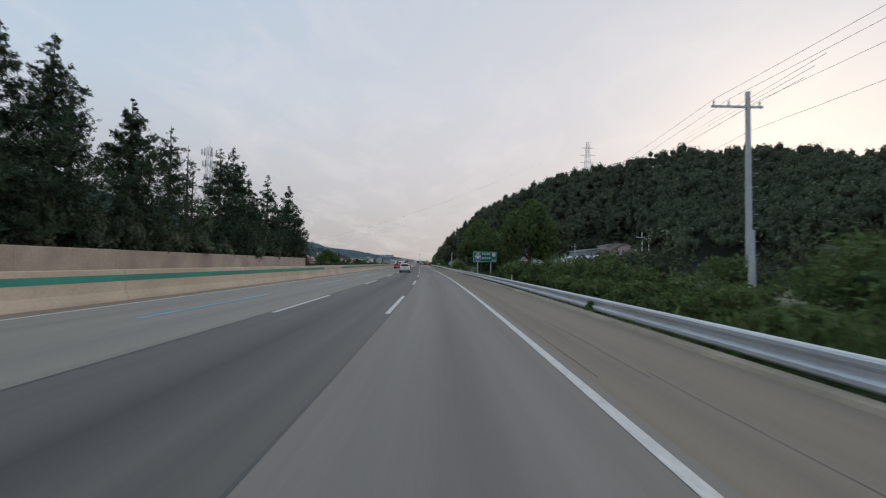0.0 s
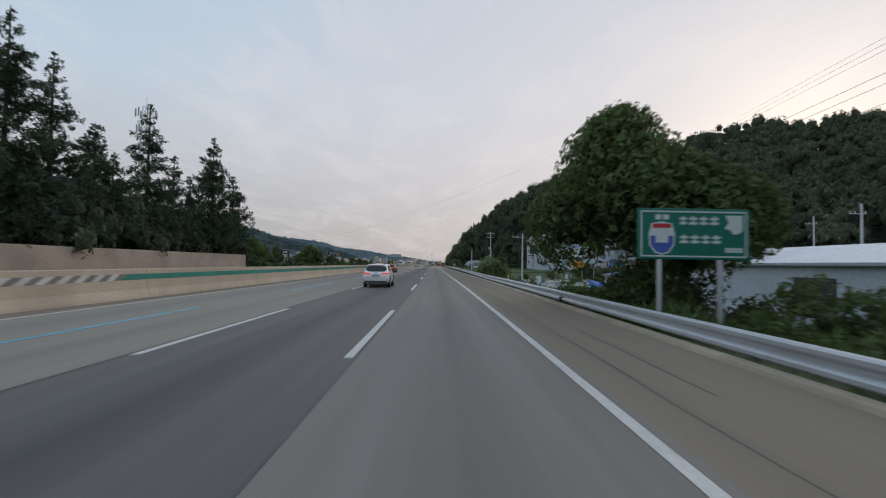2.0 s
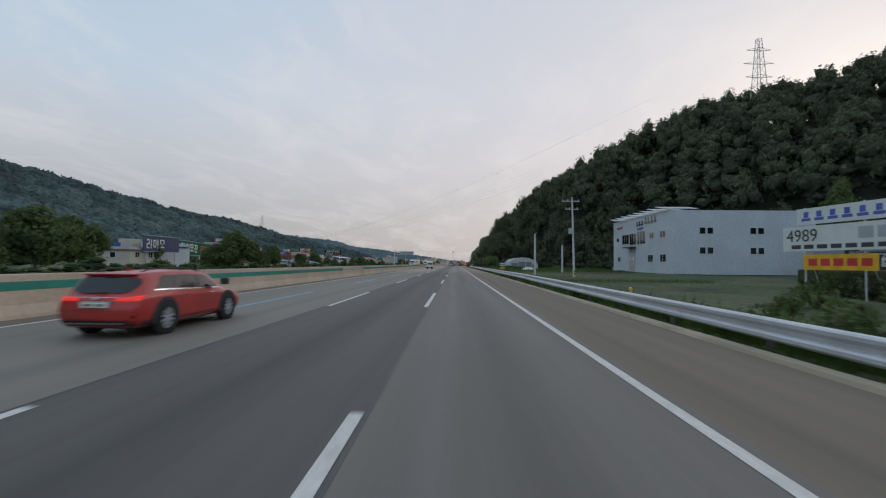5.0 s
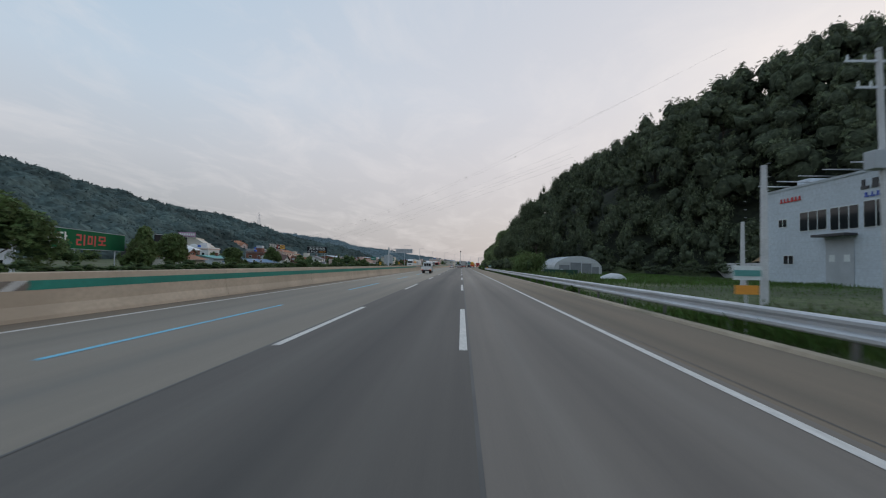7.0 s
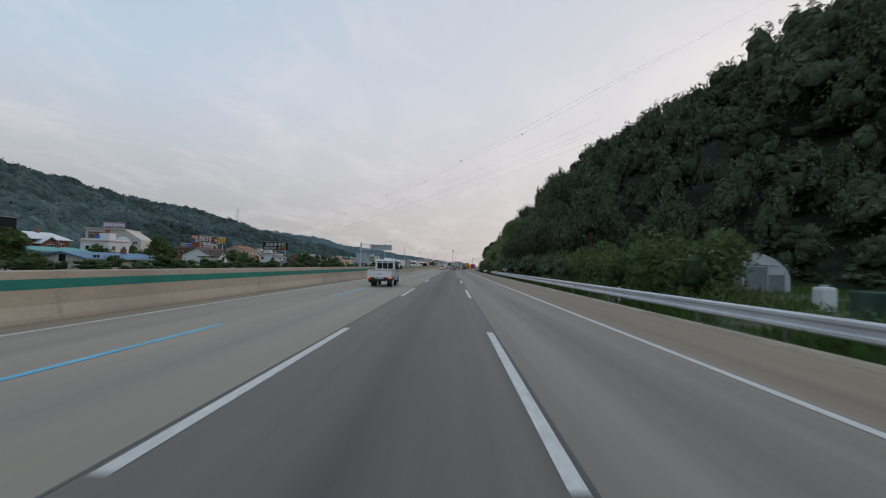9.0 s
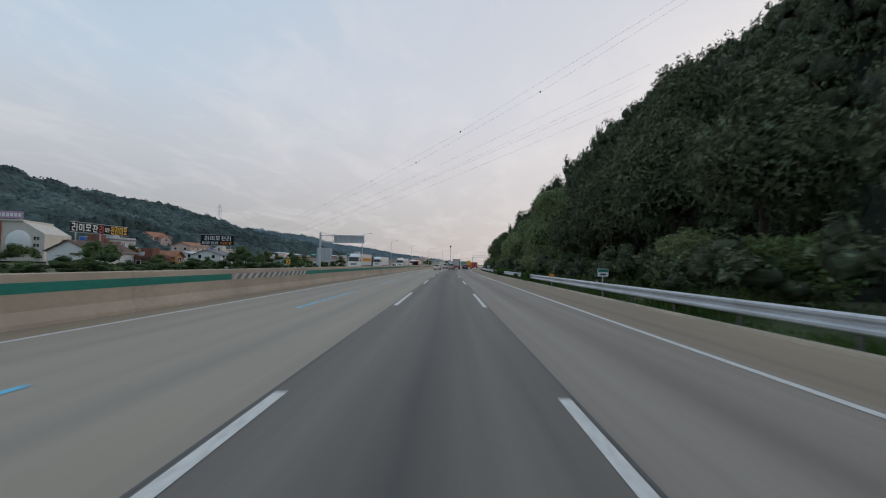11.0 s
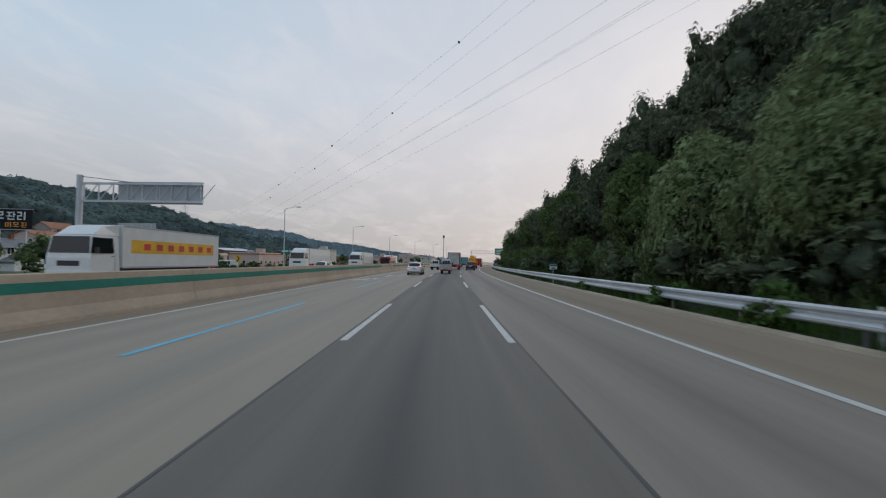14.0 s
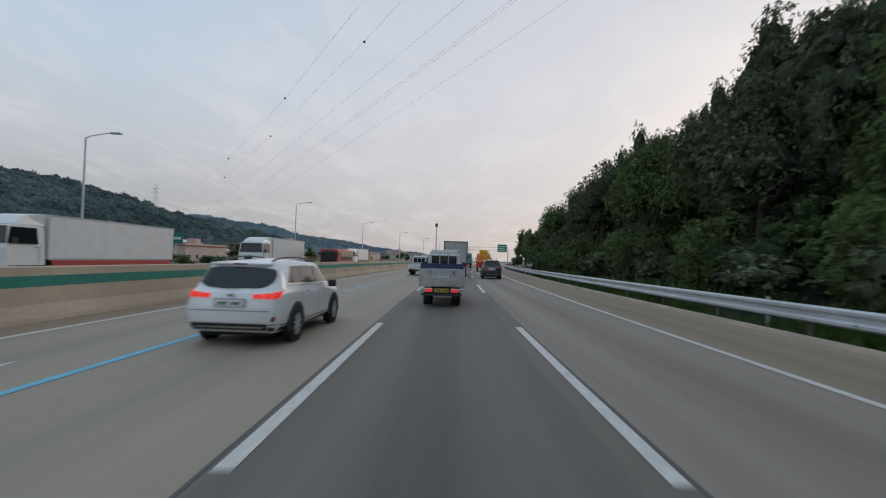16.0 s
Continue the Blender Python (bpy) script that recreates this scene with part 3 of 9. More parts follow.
tagged(strip("road_inner_shoulder", -11.0, -9.95, 0.0, S0, S1, M["shoulder"]), "dusty strip beside the median barrier", "road", kind="structure")
tagged(strip("road_opposite", -33.0, -11.5, 0.0, S0, S1, M["asphalt_pale"]), "pale asphalt of the opposite carriageway", "road", kind="structure")

# joints between the pavings
tagged(strip("seam", 0.10, 0.145, 0.004, S0, S1, M["seam"]), "dark tar joint between two lanes", "road joint", kind="structure")
tagged(strip("seam", lane_edge(-3.85), lane_edge(-3.81), 0.004, S0, S1, M["seam"]), "dark tar joint between two lanes", "road joint", kind="structure")
for a, b in ((-60, 4), (12, 24), (70, 98), (150, 190), (280, 330)):
    tagged(strip("seam", 3.99, 4.02, 0.004, a, b, M["seam"]), "dark crack along the shoulder", "road joint", kind="structure")


def crack(s0, off, length, seed, width=0.011):
    rnd = random.Random(seed)
    pts = []
    o = off
    for k in range(int(length / 0.8) + 1):
        pts.append((s0 + k * 0.8, o))
        o += rnd.uniform(-0.04, 0.04)
    bm = bmesh.new()
    rows = []
    for s, o in pts:
        w = width * rnd.uniform(0.5, 1.3)
        rows.append((bm.verts.new(at(s, o - w, 0.004)), bm.verts.new(at(s, o + w, 0.004))))
    for (a, b), (c, d) in zip(rows[:-1], rows[1:]):
        bm.faces.new((a, b, d, c))
    return tagged(link("crack", bm, M["seam"]), "dark irregular crack in the asphalt", "road crack", kind="structure")


for k, (s0, off, ln) in enumerate([(74, 2.75, 12), (6, 4.9, 7), (70, 4.4, 8), (108, 4.6, 12), (288, -2.5, 14), (160, 4.5, 9), (346, 4.5, 10), (36, 2.4, 6), (21, 4.62, 9), (26, 4.36, 10), (33, 4.2, 8), (12, 4.8, 7), (52, 4.5, 12), (58, 5.2, 6), (84, 4.3, 14)]):
    crack(s0, off, ln, k)



def stain_patch(s, off, ls, lo, seed):
    """A dark worn patch with a ragged outline."""
    rnd = random.Random(seed)
    bm = bmesh.new()
    ring = []
    for k in range(26):
        a = 2 * math.pi * k / 26
        r = rnd.uniform(0.72, 1.12)
        ring.append(bm.verts.new(at(s + math.cos(a) * ls * r, off + math.sin(a) * lo * r, 0.005)))
    bm.faces.new(ring)
    return tagged(link("road_stain", bm, M["stain"]), "dark oily stain on the worn asphalt", "road stain", kind="structure")


for k, row in enumerate(((104.2, 3.1, 0.7, 0.22), (107.5, 5.0, 1.6, 0.35), (110.5, 5.5, 1.2, 0.3) )):
    stain_patch(*row, k)

# lines
for off, s_a, s_b, w in ((XR, S0, S1, 0.082), (XL, S0, S1, 0.075), (-11.9 - 0.55, S0, S1, 0.075), (-30.3, S0, S1, 0.09)):
    tagged(strip("edge_line", off - w, off + w, 0.006, s_a, s_b, M["paint"]), "worn solid white edge line", "road marking", kind="structure")
for k in range(-5, 36):
    for off in (0.0, lane_edge(X1)(20 * k + 4)):
        if -90 < 20 * k < 700:
            tagged(strip("lane_mark", off - 0.08, off + 0.08, 0.006, 20 * k, 20 * k + 8, M["paint"]), "white lane dash on the asphalt", "road marking", "lane dashes", "structure")
    tagged(strip("bus_lane_mark", XB - 0.075, XB + 0.075, 0.006, 20 * k - 1.8, 20 * k + 8, M["blue"]), "blue bus lane dash on the asphalt", "road marking", "bus lane dashes", "structure")
    for off in (-16.1, -19.7, -23.3, -26.9):
        if k % 2 == 0:
            tagged(strip("lane_mark", off - 0.075, off + 0.075, 0.006, 20 * k, 20 * k + 8, M["paint"]), "white lane dash on the opposite carriageway", "road marking", "opposite lane dashes", "structure")

# painted arrow and letters bars in the bus lane
bm = bmesh.new()
for pts in ([(377.9, -8.15), (377.9, -7.95), (381.1, -7.95), (381.1, -8.15)], [(381.1, -8.45), (381.1, -7.65), (383.1, -8.05)]):
    bm.faces.new([bm.verts.new(at(s, o, 0.006)) for s, o in pts])
tagged(link("lane_arrow", bm, M["paint"]), "white painted arrow on the bus lane", "road marking", kind="structure")
bm = bmesh.new()
for s, o, ls, lo in ((368.6, -8.9, 0.5, 1.5), (369.6, -8.9, 0.4, 1.5), (370.5, -9.0, 0.4, 0.9), (370.8, -8.0, 1.4, 0.3), (372.4, -8.6, 0.4, 1.5)):
    bm.faces.new([bm.verts.new(at(a, b, 0.006)) for a, b in ((s, o - lo / 2), (s, o + lo / 2), (s + ls, o + lo / 2), (s + ls, o - lo / 2))])
tagged(link("lane_lettering", bm, M["paint"]), "white painted lettering bars on the bus lane", "road marking", kind="structure")

# ---- median barrier ----
prof = [(-10.98, 0.0), (-11.0, 0.10), (-11.12, 0.38), (-11.2, 1.22), (-11.22, 1.24), (-11.42, 1.24), (-11.44, 1.22), (-11.5, 0.38), (-11.56, 0.0)]
median = thing("median_barrier", "tan concrete median barrier with a green band", "barrier", kind="structure")
for k, s in enumerate(range(-120, 900, 12)):
    v, f = sweep(prof, s + 0.015, s + 11.985, 6.0, closed=True)
    arrays("barrier_block", v, f, M["concrete"], median)


def band_face(z):
    return -11.12 - (z - 0.38) / 0.84 * 0.08 + 0.006


STRIPES = [(59.5, 70.3), (172.0, 182.3), (282.3, 292.8), (394.0, 404.5), (506, 516)]
edges_s = [S0] + [e for pair in STRIPES for e in pair] + [S1]
for a, b in zip(edges_s[0::2], edges_s[1::2]):
    v, f = sweep([(band_face(0.78), 0.78), (band_face(1.03), 1.03)], a, b)
    arrays("green_band", v, f, M["band"], median, "dark green painted band")
for a, b in STRIPES:
    n = 14
    w = (b - a) / n
    for k in range(n):
        for j, mt in ((0, "stripe_white"), (1, "stripe_grey")):
            q = a + k * w + j * w / 2
            lean = 0.42
            v = [tuple(at(q, band_face(0.78), 0.78)), tuple(at(q + w / 2, band_face(0.78), 0.78)), tuple(at(q + w / 2 + lean, band_face(1.03), 1.03)), tuple(at(q + lean, band_face(1.03), 1.03))]
            arrays("stripe", v, [(0, 1, 2, 3)], M[mt], median)

# ---- right edge: kerb, guardrail ----
def rail_shift(s):
    return (float(np.interp(s, [100, 165], [0.18, 0.38])), float(np.interp(s, [100, 165], [-0.24, 0.0])))


v, f = sweep([(6.62, -0.1), (6.62, 0.0), (6.66, 0.07), (6.92, 0.08), (6.98, 0.03), (7.0, -0.25)], S0, 640)
tagged(arrays("kerb", v, f, M["curb"]), "weathered concrete edge of the shoulder", "kerb", kind="structure")
beam = [(0.0, 0.35), (-0.045, 0.37), (-0.075, 0.405), (-0.075, 0.47), (-0.04, 0.51), (0.0, 0.54), (0.0, 0.61), (-0.04, 0.64), (-0.075, 0.68), (-0.075, 0.745), (-0.045, 0.78), (0.0, 0.80)]
beam = [(6.9 + o, z) for o, z in beam] + [(6.903 + o, z) for o, z in reversed(beam)]
RAIL_RUNS = [(-100, 640)]
for a, b in RAIL_RUNS:
    rail = thing("guardrail", "galvanised steel guardrail with corrugated beam on posts", "guardrail", kind="structure")
    s = a
    while s < b - 0.5:
        e = min(b, s + 4.0)
        v, f = sweep(beam, s, e + 0.06, 4.06, closed=True, off_of=rail_shift)
        arrays("rail_beam", v, f, M["steel"], rail)
        sh = rail_shift(s)
        m = stand(s + 0.1, 7.04 + sh[0], 0)
        bm = bmesh.new()
        add_tube(bm, m @ Vector((0, 0, -0.4)), m @ Vector((0, 0, 0.74 + sh[1])), 0.065, sides=8)
        add_box(bm, (-0.12, -0.08, 0.46 + sh[1]), (-0.03, 0.08, 0.74 + sh[1]), m)
        link("rail_post", bm, M["post_steel"], rail)
        s = e

# ---- sound wall beyond the opposite carriageway ----
wall = thing("sound_wall", "weathered pinkish tan concrete wall along the far side", "wall", kind="structure")
for s in range(-120, 132, 6):
    v, f = sweep([(-31.8, -0.3), (-31.8, 2.62), (-31.86, 2.68), (-32.04, 2.68), (-32.1, 2.62), (-32.1, -0.3)], s + 0.01, s + 5.99, 6.0, closed=True)
    arrays("wall_panel", v, f, M["concrete_pink"], wall)

# ---- plants ----
def leaf_cloud(rng, n, center, radii, size, lump=0.35, shell=0.55, up=0.0, rough=0.6):
    """n leaf tufts, each a quad, in an uneven ellipsoid made of several lumps. Returns quads (n, 4, 3)."""
    k = max(3, int(5 + n / 160))
    d = rng.normal(size=(k, 3))
    d /= np.linalg.norm(d, axis=1, keepdims=True)
    lumps = d * rng.uniform(0.35, 0.75, (k, 1))
    lr = rng.uniform(0.3, 0.55, k)
    which = rng.integers(0, k, n)
    d = rng.normal(size=(n, 3))
    d /= np.linalg.norm(d, axis=1, keepdims=True)
    p = lumps[which] + d * (lr[which] * rng.uniform(shell, 1.0, n))[:, None]
    pos = p * np.asarray(radii) + np.asarray(center)
    nrm = d * 0.8 + rng.normal(size=(n, 3)) * rough + np.array([0, 0, up])
    return tufts(rng, pos, nrm, size)


def tufts(rng, pos, nrm, size, aspect=1.6):
    n = len(pos)
    nrm = nrm / (np.linalg.norm(nrm, axis=1, keepdims=True) + 1e-9)
    t = np.cross(nrm, rng.normal(size=(n, 3)))
    t /= np.linalg.norm(t, axis=1, keepdims=True) + 1e-9
    b = np.cross(nrm, t)
    w = (size * rng.uniform(0.6, 1.4, n))[:, None]
    a, c = t * w * aspect / 2, b * w / 2
    bend = nrm * w * rng.uniform(-0.3, 0.3, (n, 1))
    return np.stack([pos - a, pos - c * 0.9 + bend, pos + a, pos + c * 0.9 + bend], 1)


def quads_mesh(name, quads, mat, parent=None, label=""):
    v = quads.reshape(-1, 3)
    f = np.arange(len(v)).reshape(-1, 4)
    return arrays(name, v, f, mat, parent, label)


def limbs(rng, height, spread, r0, count=5, start=0.3):
    bm = bmesh.new()
    top = Vector((rng.uniform(-0.3, 0.3), rng.uniform(-0.3, 0.3), height * 0.8))
    mid = Vector((rng.uniform(-0.2, 0.2), rng.uniform(-0.2, 0.2), height * 0.4))
    add_tube(bm, (0, 0, -0.3), mid, r0, r0 * 0.75, 8)
    add_tube(bm, mid, top, r0 * 0.75, r0 * 0.25, 7)
    for k in range(count):
        z = height * rng.uniform(start, 0.5)
        ang = k * 2.4 + rng.uniform(-0.4, 0.4)
        p = Vector((0, 0, z))
        q = p + Vector((math.cos(ang) * spread * 0.5, math.sin(ang) * spread * 0.5, spread * 0.35))
        e = q + Vector((math.cos(ang) * spread * 0.35, math.sin(ang) * spread * 0.35, spread * 0.3))
        add_tube(bm, p, q, r0 * 0.4, r0 * 0.25, 5)
        add_tube(bm, q, e, r0 * 0.25, r0 * 0.08, 5)
    return bm


def broad_tree(seed, height, radius, n, size, mat, label, category="tree", name="broadleaf_tree", group="", low=0.18):
    rng = np.random.default_rng(seed)
    t = thing(name, label, category, group)
    part("trunk", limbs(rng, height, radius, 0.05 + height * 0.016), M["bark"], t)
    ch = height * (1 - low)
    q, cv, cf = clump_crown(rng, n, size / radius, 12 if n > 2500 else 9, 0.62)
    scale, lift = np.array([radius, radius, ch * 0.5]) * 1.12, np.array([0, 0, height * low + ch * 0.5])
    leafy_mesh("crown", cv * scale + lift, cf, q * scale + lift, mat, t)
    return t


def conifer(seed, height, radius, n, label, sparse=1.0, group="", name="conifer_tree"):
    """A tall narrow tree: whorls of rising limbs that carry sprays of needles."""
    rng = np.random.default_rng(seed)
    t = thing(name, label, "tree", group)
    bm = bmesh.new()
    add_tube(bm, (0, 0, -0.3), (0, 0, height * 0.5), 0.32, 0.2, 8)
    add_tube(bm, (0, 0, height * 0.5), (0, 0, height * 0.99), 0.2, 0.03, 6)
    pos, nrm, sizes = [], [], []
    levels = int(height * 1.7)
    per = max(6, int(1.35 * n / (levels * 4.2 * 3)))
    for i in range(levels):
        u = (i + rng.uniform(0, 0.8)) / levels
        z = height * (0.10 + 0.89 * u)
        r = radius * 1.45 * (1 - u) ** 0.85 * rng.uniform(0.55, 1.15) + 0.1
        for k in range(rng.integers(3, 6)):
            ang = rng.uniform(0, 2 * math.pi)
            if rng.uniform() > sparse or z < 3.6:
                continue
            rise = rng.uniform(0.15, 0.7)
            d = np.array([math.cos(ang), math.sin(ang), rise])
            tip = np.array([0, 0, z]) + d * r
            if r > 0.9:
                add_tube(bm, (0, 0, z), tip * np.array([0.9, 0.9, 1.0]), 0.035, 0.01, 4)
            for w in (0.3, 0.62, 0.93) if r > 1.4 else (0.5, 0.9):
                heart = np.array([0, 0, z]) + d * r * (w + rng.uniform(-0.1, 0.1)) + rng.normal(size=3) * 0.12 * r
                m = max(3, int(per * min(1.25, 0.25 + 0.4 * r)))
                p = heart + rng.normal(size=(m, 3)) * np.array([0.30, 0.30, 0.24]) * (0.08 + 0.34 * r)
                pos.append(p)
                nrm.append(rng.normal(size=(m, 3)) + np.array([0, 0, 0.4]))
                sizes.append(np.full(m, 0.14 + 0.09 * min(r, 2.2)))
    part("trunk", bm, M["bark"], t)
    quads_mesh("crown", tufts(rng, np.concatenate(pos), np.concatenate(nrm), np.concatenate(sizes), 2.3), M["needle"], t)
    return t


def willow(seed, height, radius, n, label, group=""):
    """Round crown of soft plumes whose outer shoots hang down."""
    rng = np.random.default_rng(seed)
    t = thing("willow_tree", label, "tree", group)
    part("trunk", limbs(rng, height * 0.85, radius, 0.22, 7, 0.2), M["bark"], t)
    q, cv, cf = clump_crown(rng, n * 2 // 3, 0.24 / radius, 16, 0.62)
    scale, lift = np.array([radius, radius, height * 0.5]), np.array([0, 0, height * 0.5])
    k = 90
    ang, rr = rng.uniform(0, 2 * math.pi, k), radius * np.sqrt(rng.uniform(0.25, 1.0, k)) * 0.98
    ztop = height * (0.93 - 0.42 * (rr / radius) ** 2) - rng.uniform(0, 0.3, k) * height
    out = [q * scale + lift]
    for a, r, z in zip(ang, rr, ztop):
        m = n // 3 // k
        drop = rng.uniform(0, 1, m) ** 0.8
        ln = height * rng.uniform(0.12, 0.3)
        p = np.stack([math.cos(a) * (r + 0.12 * drop) + rng.normal(0, 0.3, m), math.sin(a) * (r + 0.12 * drop) + rng.normal(0, 0.3, m), np.maximum(z - drop * ln, 0.5)], 1)
        nr = np.stack([np.full(m, math.cos(a)), np.full(m, math.sin(a)), np.full(m, 0.3)], 1) + rng.normal(size=(m, 3)) * 0.5
        out.append(hanging(rng, p, nr, 0.2))
    leafy_mesh("crown", cv * scale + lift, cf, np.concatenate(out), "leaf_light", t)
    return t


def hanging(rng, pos, nrm, size):
    n = len(pos)
    nrm = nrm / (np.linalg.norm(nrm, axis=1, keepdims=True) + 1e-9)
    side = np.cross(nrm, [0, 0, 1.0])
    side /= np.linalg.norm(side, axis=1, keepdims=True) + 1e-9
    w = (size * rng.uniform(0.5, 1.2, n))[:, None]
    down = np.array([0, 0, -1.0]) + nrm * 0.15
    return np.stack([pos - side * w * 0.3, pos + down * w * 1.1 - side * w * 0.15, pos + down * w * 2.2, pos + down * w * 1.0 + side * w * 0.3], 1)


def bush(seed, radius, height, n, mat, label, name="bush", group="", size=0.22):
    rng = np.random.default_rng(seed)
    t = thing(name, label, "bush", group)
    bm = bmesh.new()
    for k in range(6):
        a = rng.uniform(0, 6.28)
        add_tube(bm, (0, 0, -0.2), (math.cos(a) * radius * 0.5, math.sin(a) * radius * 0.5, height * 0.7), 0.025, 0.008, 4)
    part("stem", bm, M["bark"], t)
    cv, cf = core_mesh(rng, 0.38)
    leafy_mesh("foliage", cv * np.array([radius, radius, height * 0.5]) + np.array([0, 0, height * 0.45]), cf, leaf_cloud(rng, int(n * 0.78), (0, 0, height * 0.48), (radius, radius, height * 0.55), size * 1.08), mat, t)
    return t


# ---- woods on the hills ----
def core_mesh(rng, fill=0.5, segs=9, rings=5, lobes=0.5):
    """The dense inner leaf mass of a crown: points of a many-lobed dome and its faces."""
    o1, o2 = Vector(rng.uniform(-50, 50, 3)), Vector(rng.uniform(-50, 50, 3))
    pts = []
    for i in range(rings + 1):
        ph = -0.9 + 2.35 * i / rings
        for k in range(segs):
            th = 2 * math.pi * (k + 0.5 * (i % 2)) / segs
            d = Vector((math.cos(ph) * math.cos(th), math.cos(ph) * math.sin(th), math.sin(ph)))
            g = 1 + lobes * noise.noise(d * 1.7 + o1) + lobes * 0.8 * noise.noise(d * 4.2 + o2)
            pts.append(tuple(d * (g * fill)))
    faces = [(i * segs + k, i * segs + (k + 1) % segs, (i + 1) * segs + (k + 1) % segs, (i + 1) * segs + k) for i in range(rings) for k in range(segs)]
    return np.array(pts), np.array(faces)


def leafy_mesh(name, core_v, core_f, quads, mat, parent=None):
    """One mesh: smooth inner leaf mass, its shade painted darker, and the loose leaf tufts over it."""
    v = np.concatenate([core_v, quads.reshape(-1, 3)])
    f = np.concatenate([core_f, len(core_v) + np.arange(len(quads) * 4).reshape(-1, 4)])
    # near crowns get a core in painted shade; the ridges keep one colour
    inner = {"leaf_dark": "leaf_shade", "leaf_far_haze": "leaf_far_haze", "leaf_ridge_haze": "leaf_ridge_haze"}.get(mat, "leaf_shade_pale")
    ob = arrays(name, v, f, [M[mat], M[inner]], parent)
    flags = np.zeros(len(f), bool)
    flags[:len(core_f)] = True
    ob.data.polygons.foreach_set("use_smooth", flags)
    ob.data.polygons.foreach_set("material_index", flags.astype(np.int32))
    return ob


def clump_crown(rng, n, size, clumps=7, inner=0.74, segs=6, rings=3):
    """A unit crown built of several leafy clumps on rising limbs: loose tufts, the dark inner masses and their faces."""
    d = rng.normal(size=(clumps, 3))
    d /= np.linalg.norm(d, axis=1, keepdims=True)
    d[:, 2] = np.abs(d[:, 2]) * 1.2 - 0.45
    hearts = d * rng.uniform(0.42, 0.74, (clumps, 1))
    hearts[0] = (rng.uniform(-0.15, 0.15), rng.uniform(-0.15, 0.15), 0.5)
    hearts[1] = (0, 0, 0)
    radii = rng.uniform(0.28, 0.46, clumps)
    radii[1] = 0.55
    cores, faces = [], []
    for h, r in zip(hearts, radii):
        cv, cf = core_mesh(rng, inner, segs, rings, 0.5)
        faces.append(cf + sum(len(c) for c in cores))
        cores.append(cv * r * np.array([1, 1, 0.85]) + h)
    weight = radii ** 2
    weight[1] *= 0.35
    which = rng.choice(clumps, n, p=weight / weight.sum())
    e = rng.normal(size=(n, 3)) + np.array([0, 0, 0.35]) + hearts[which] * 0.9
    e /= np.linalg.norm(e, axis=1, keepdims=True)
    pos = hearts[which] + e * (radii[which] * rng.uniform(0.68, 1.12, n))[:, None]
    nrm = e * 0.7 + rng.normal(size=(n, 3)) * 0.45 + np.array([0, 0, 0.35])
    return tufts(rng, pos, nrm, size), np.concatenate(cores), np.concatenate(faces)


def wood(name, label, s_rng, o_rng, spacing, quads_each, radius, height, size, mat, seed, keep=None, base=None, low=0.0, clumps=7, inner=0.74, uneven=0.3):
    """Crowns side by side over a stretch of ground; offsets are counted from base(s) where that is given."""
    rng = np.random.default_rng(seed)
    ns, no = int((s_rng[1] - s_rng[0]) / spacing), int((o_rng[1] - o_rng[0]) / spacing)
    s, o = np.meshgrid(np.linspace(*s_rng, ns), np.linspace(*o_rng, no), indexing="ij")
    s = (s + rng.uniform(-0.5, 0.5, s.shape) * spacing).ravel()
    o = (o + rng.uniform(-0.5, 0.5, o.shape) * spacing).ravel()
    if base is not None:
        o = o + base(s)
    if keep is not None:
        k = keep(s, o)
        s, o = s[k], o[k]
    x, y = at_many(s, o)
    z = ground_z(s, o)
    templates = [clump_crown(rng, quads_each, size / radius, clumps, inner) for _ in range(12)]
    out, cores, cfaces = [], [], []
    for i in range(len(s)):
        r, h = radius * rng.uniform(0.7, 1.35), height * rng.uniform(1 - uneven, 1 + uneven)
        a = rng.uniform(0, 6.28)
        ca, sa = math.cos(a), math.sin(a)
        q, cv, cf = templates[i % 12]
        cfaces.append(cf + i * len(cv))
        half = h * (1 - low) * 0.5
        for src, dst in ((q, out), (cv, cores)):
            w = np.empty_like(src)
            w[..., 0] = (src[..., 0] * ca - src[..., 1] * sa) * r + x[i]
            w[..., 1] = (src[..., 0] * sa + src[..., 1] * ca) * r + y[i]
            w[..., 2] = src[..., 2] * half + z[i] + h * low + half
            dst.append(w)
    cores, cfaces, out = np.concatenate(cores), np.concatenate(cfaces), np.concatenate(out)
    return tagged(leafy_mesh(name, cores, cfaces, out, mat), label, "woods", kind="stuff")


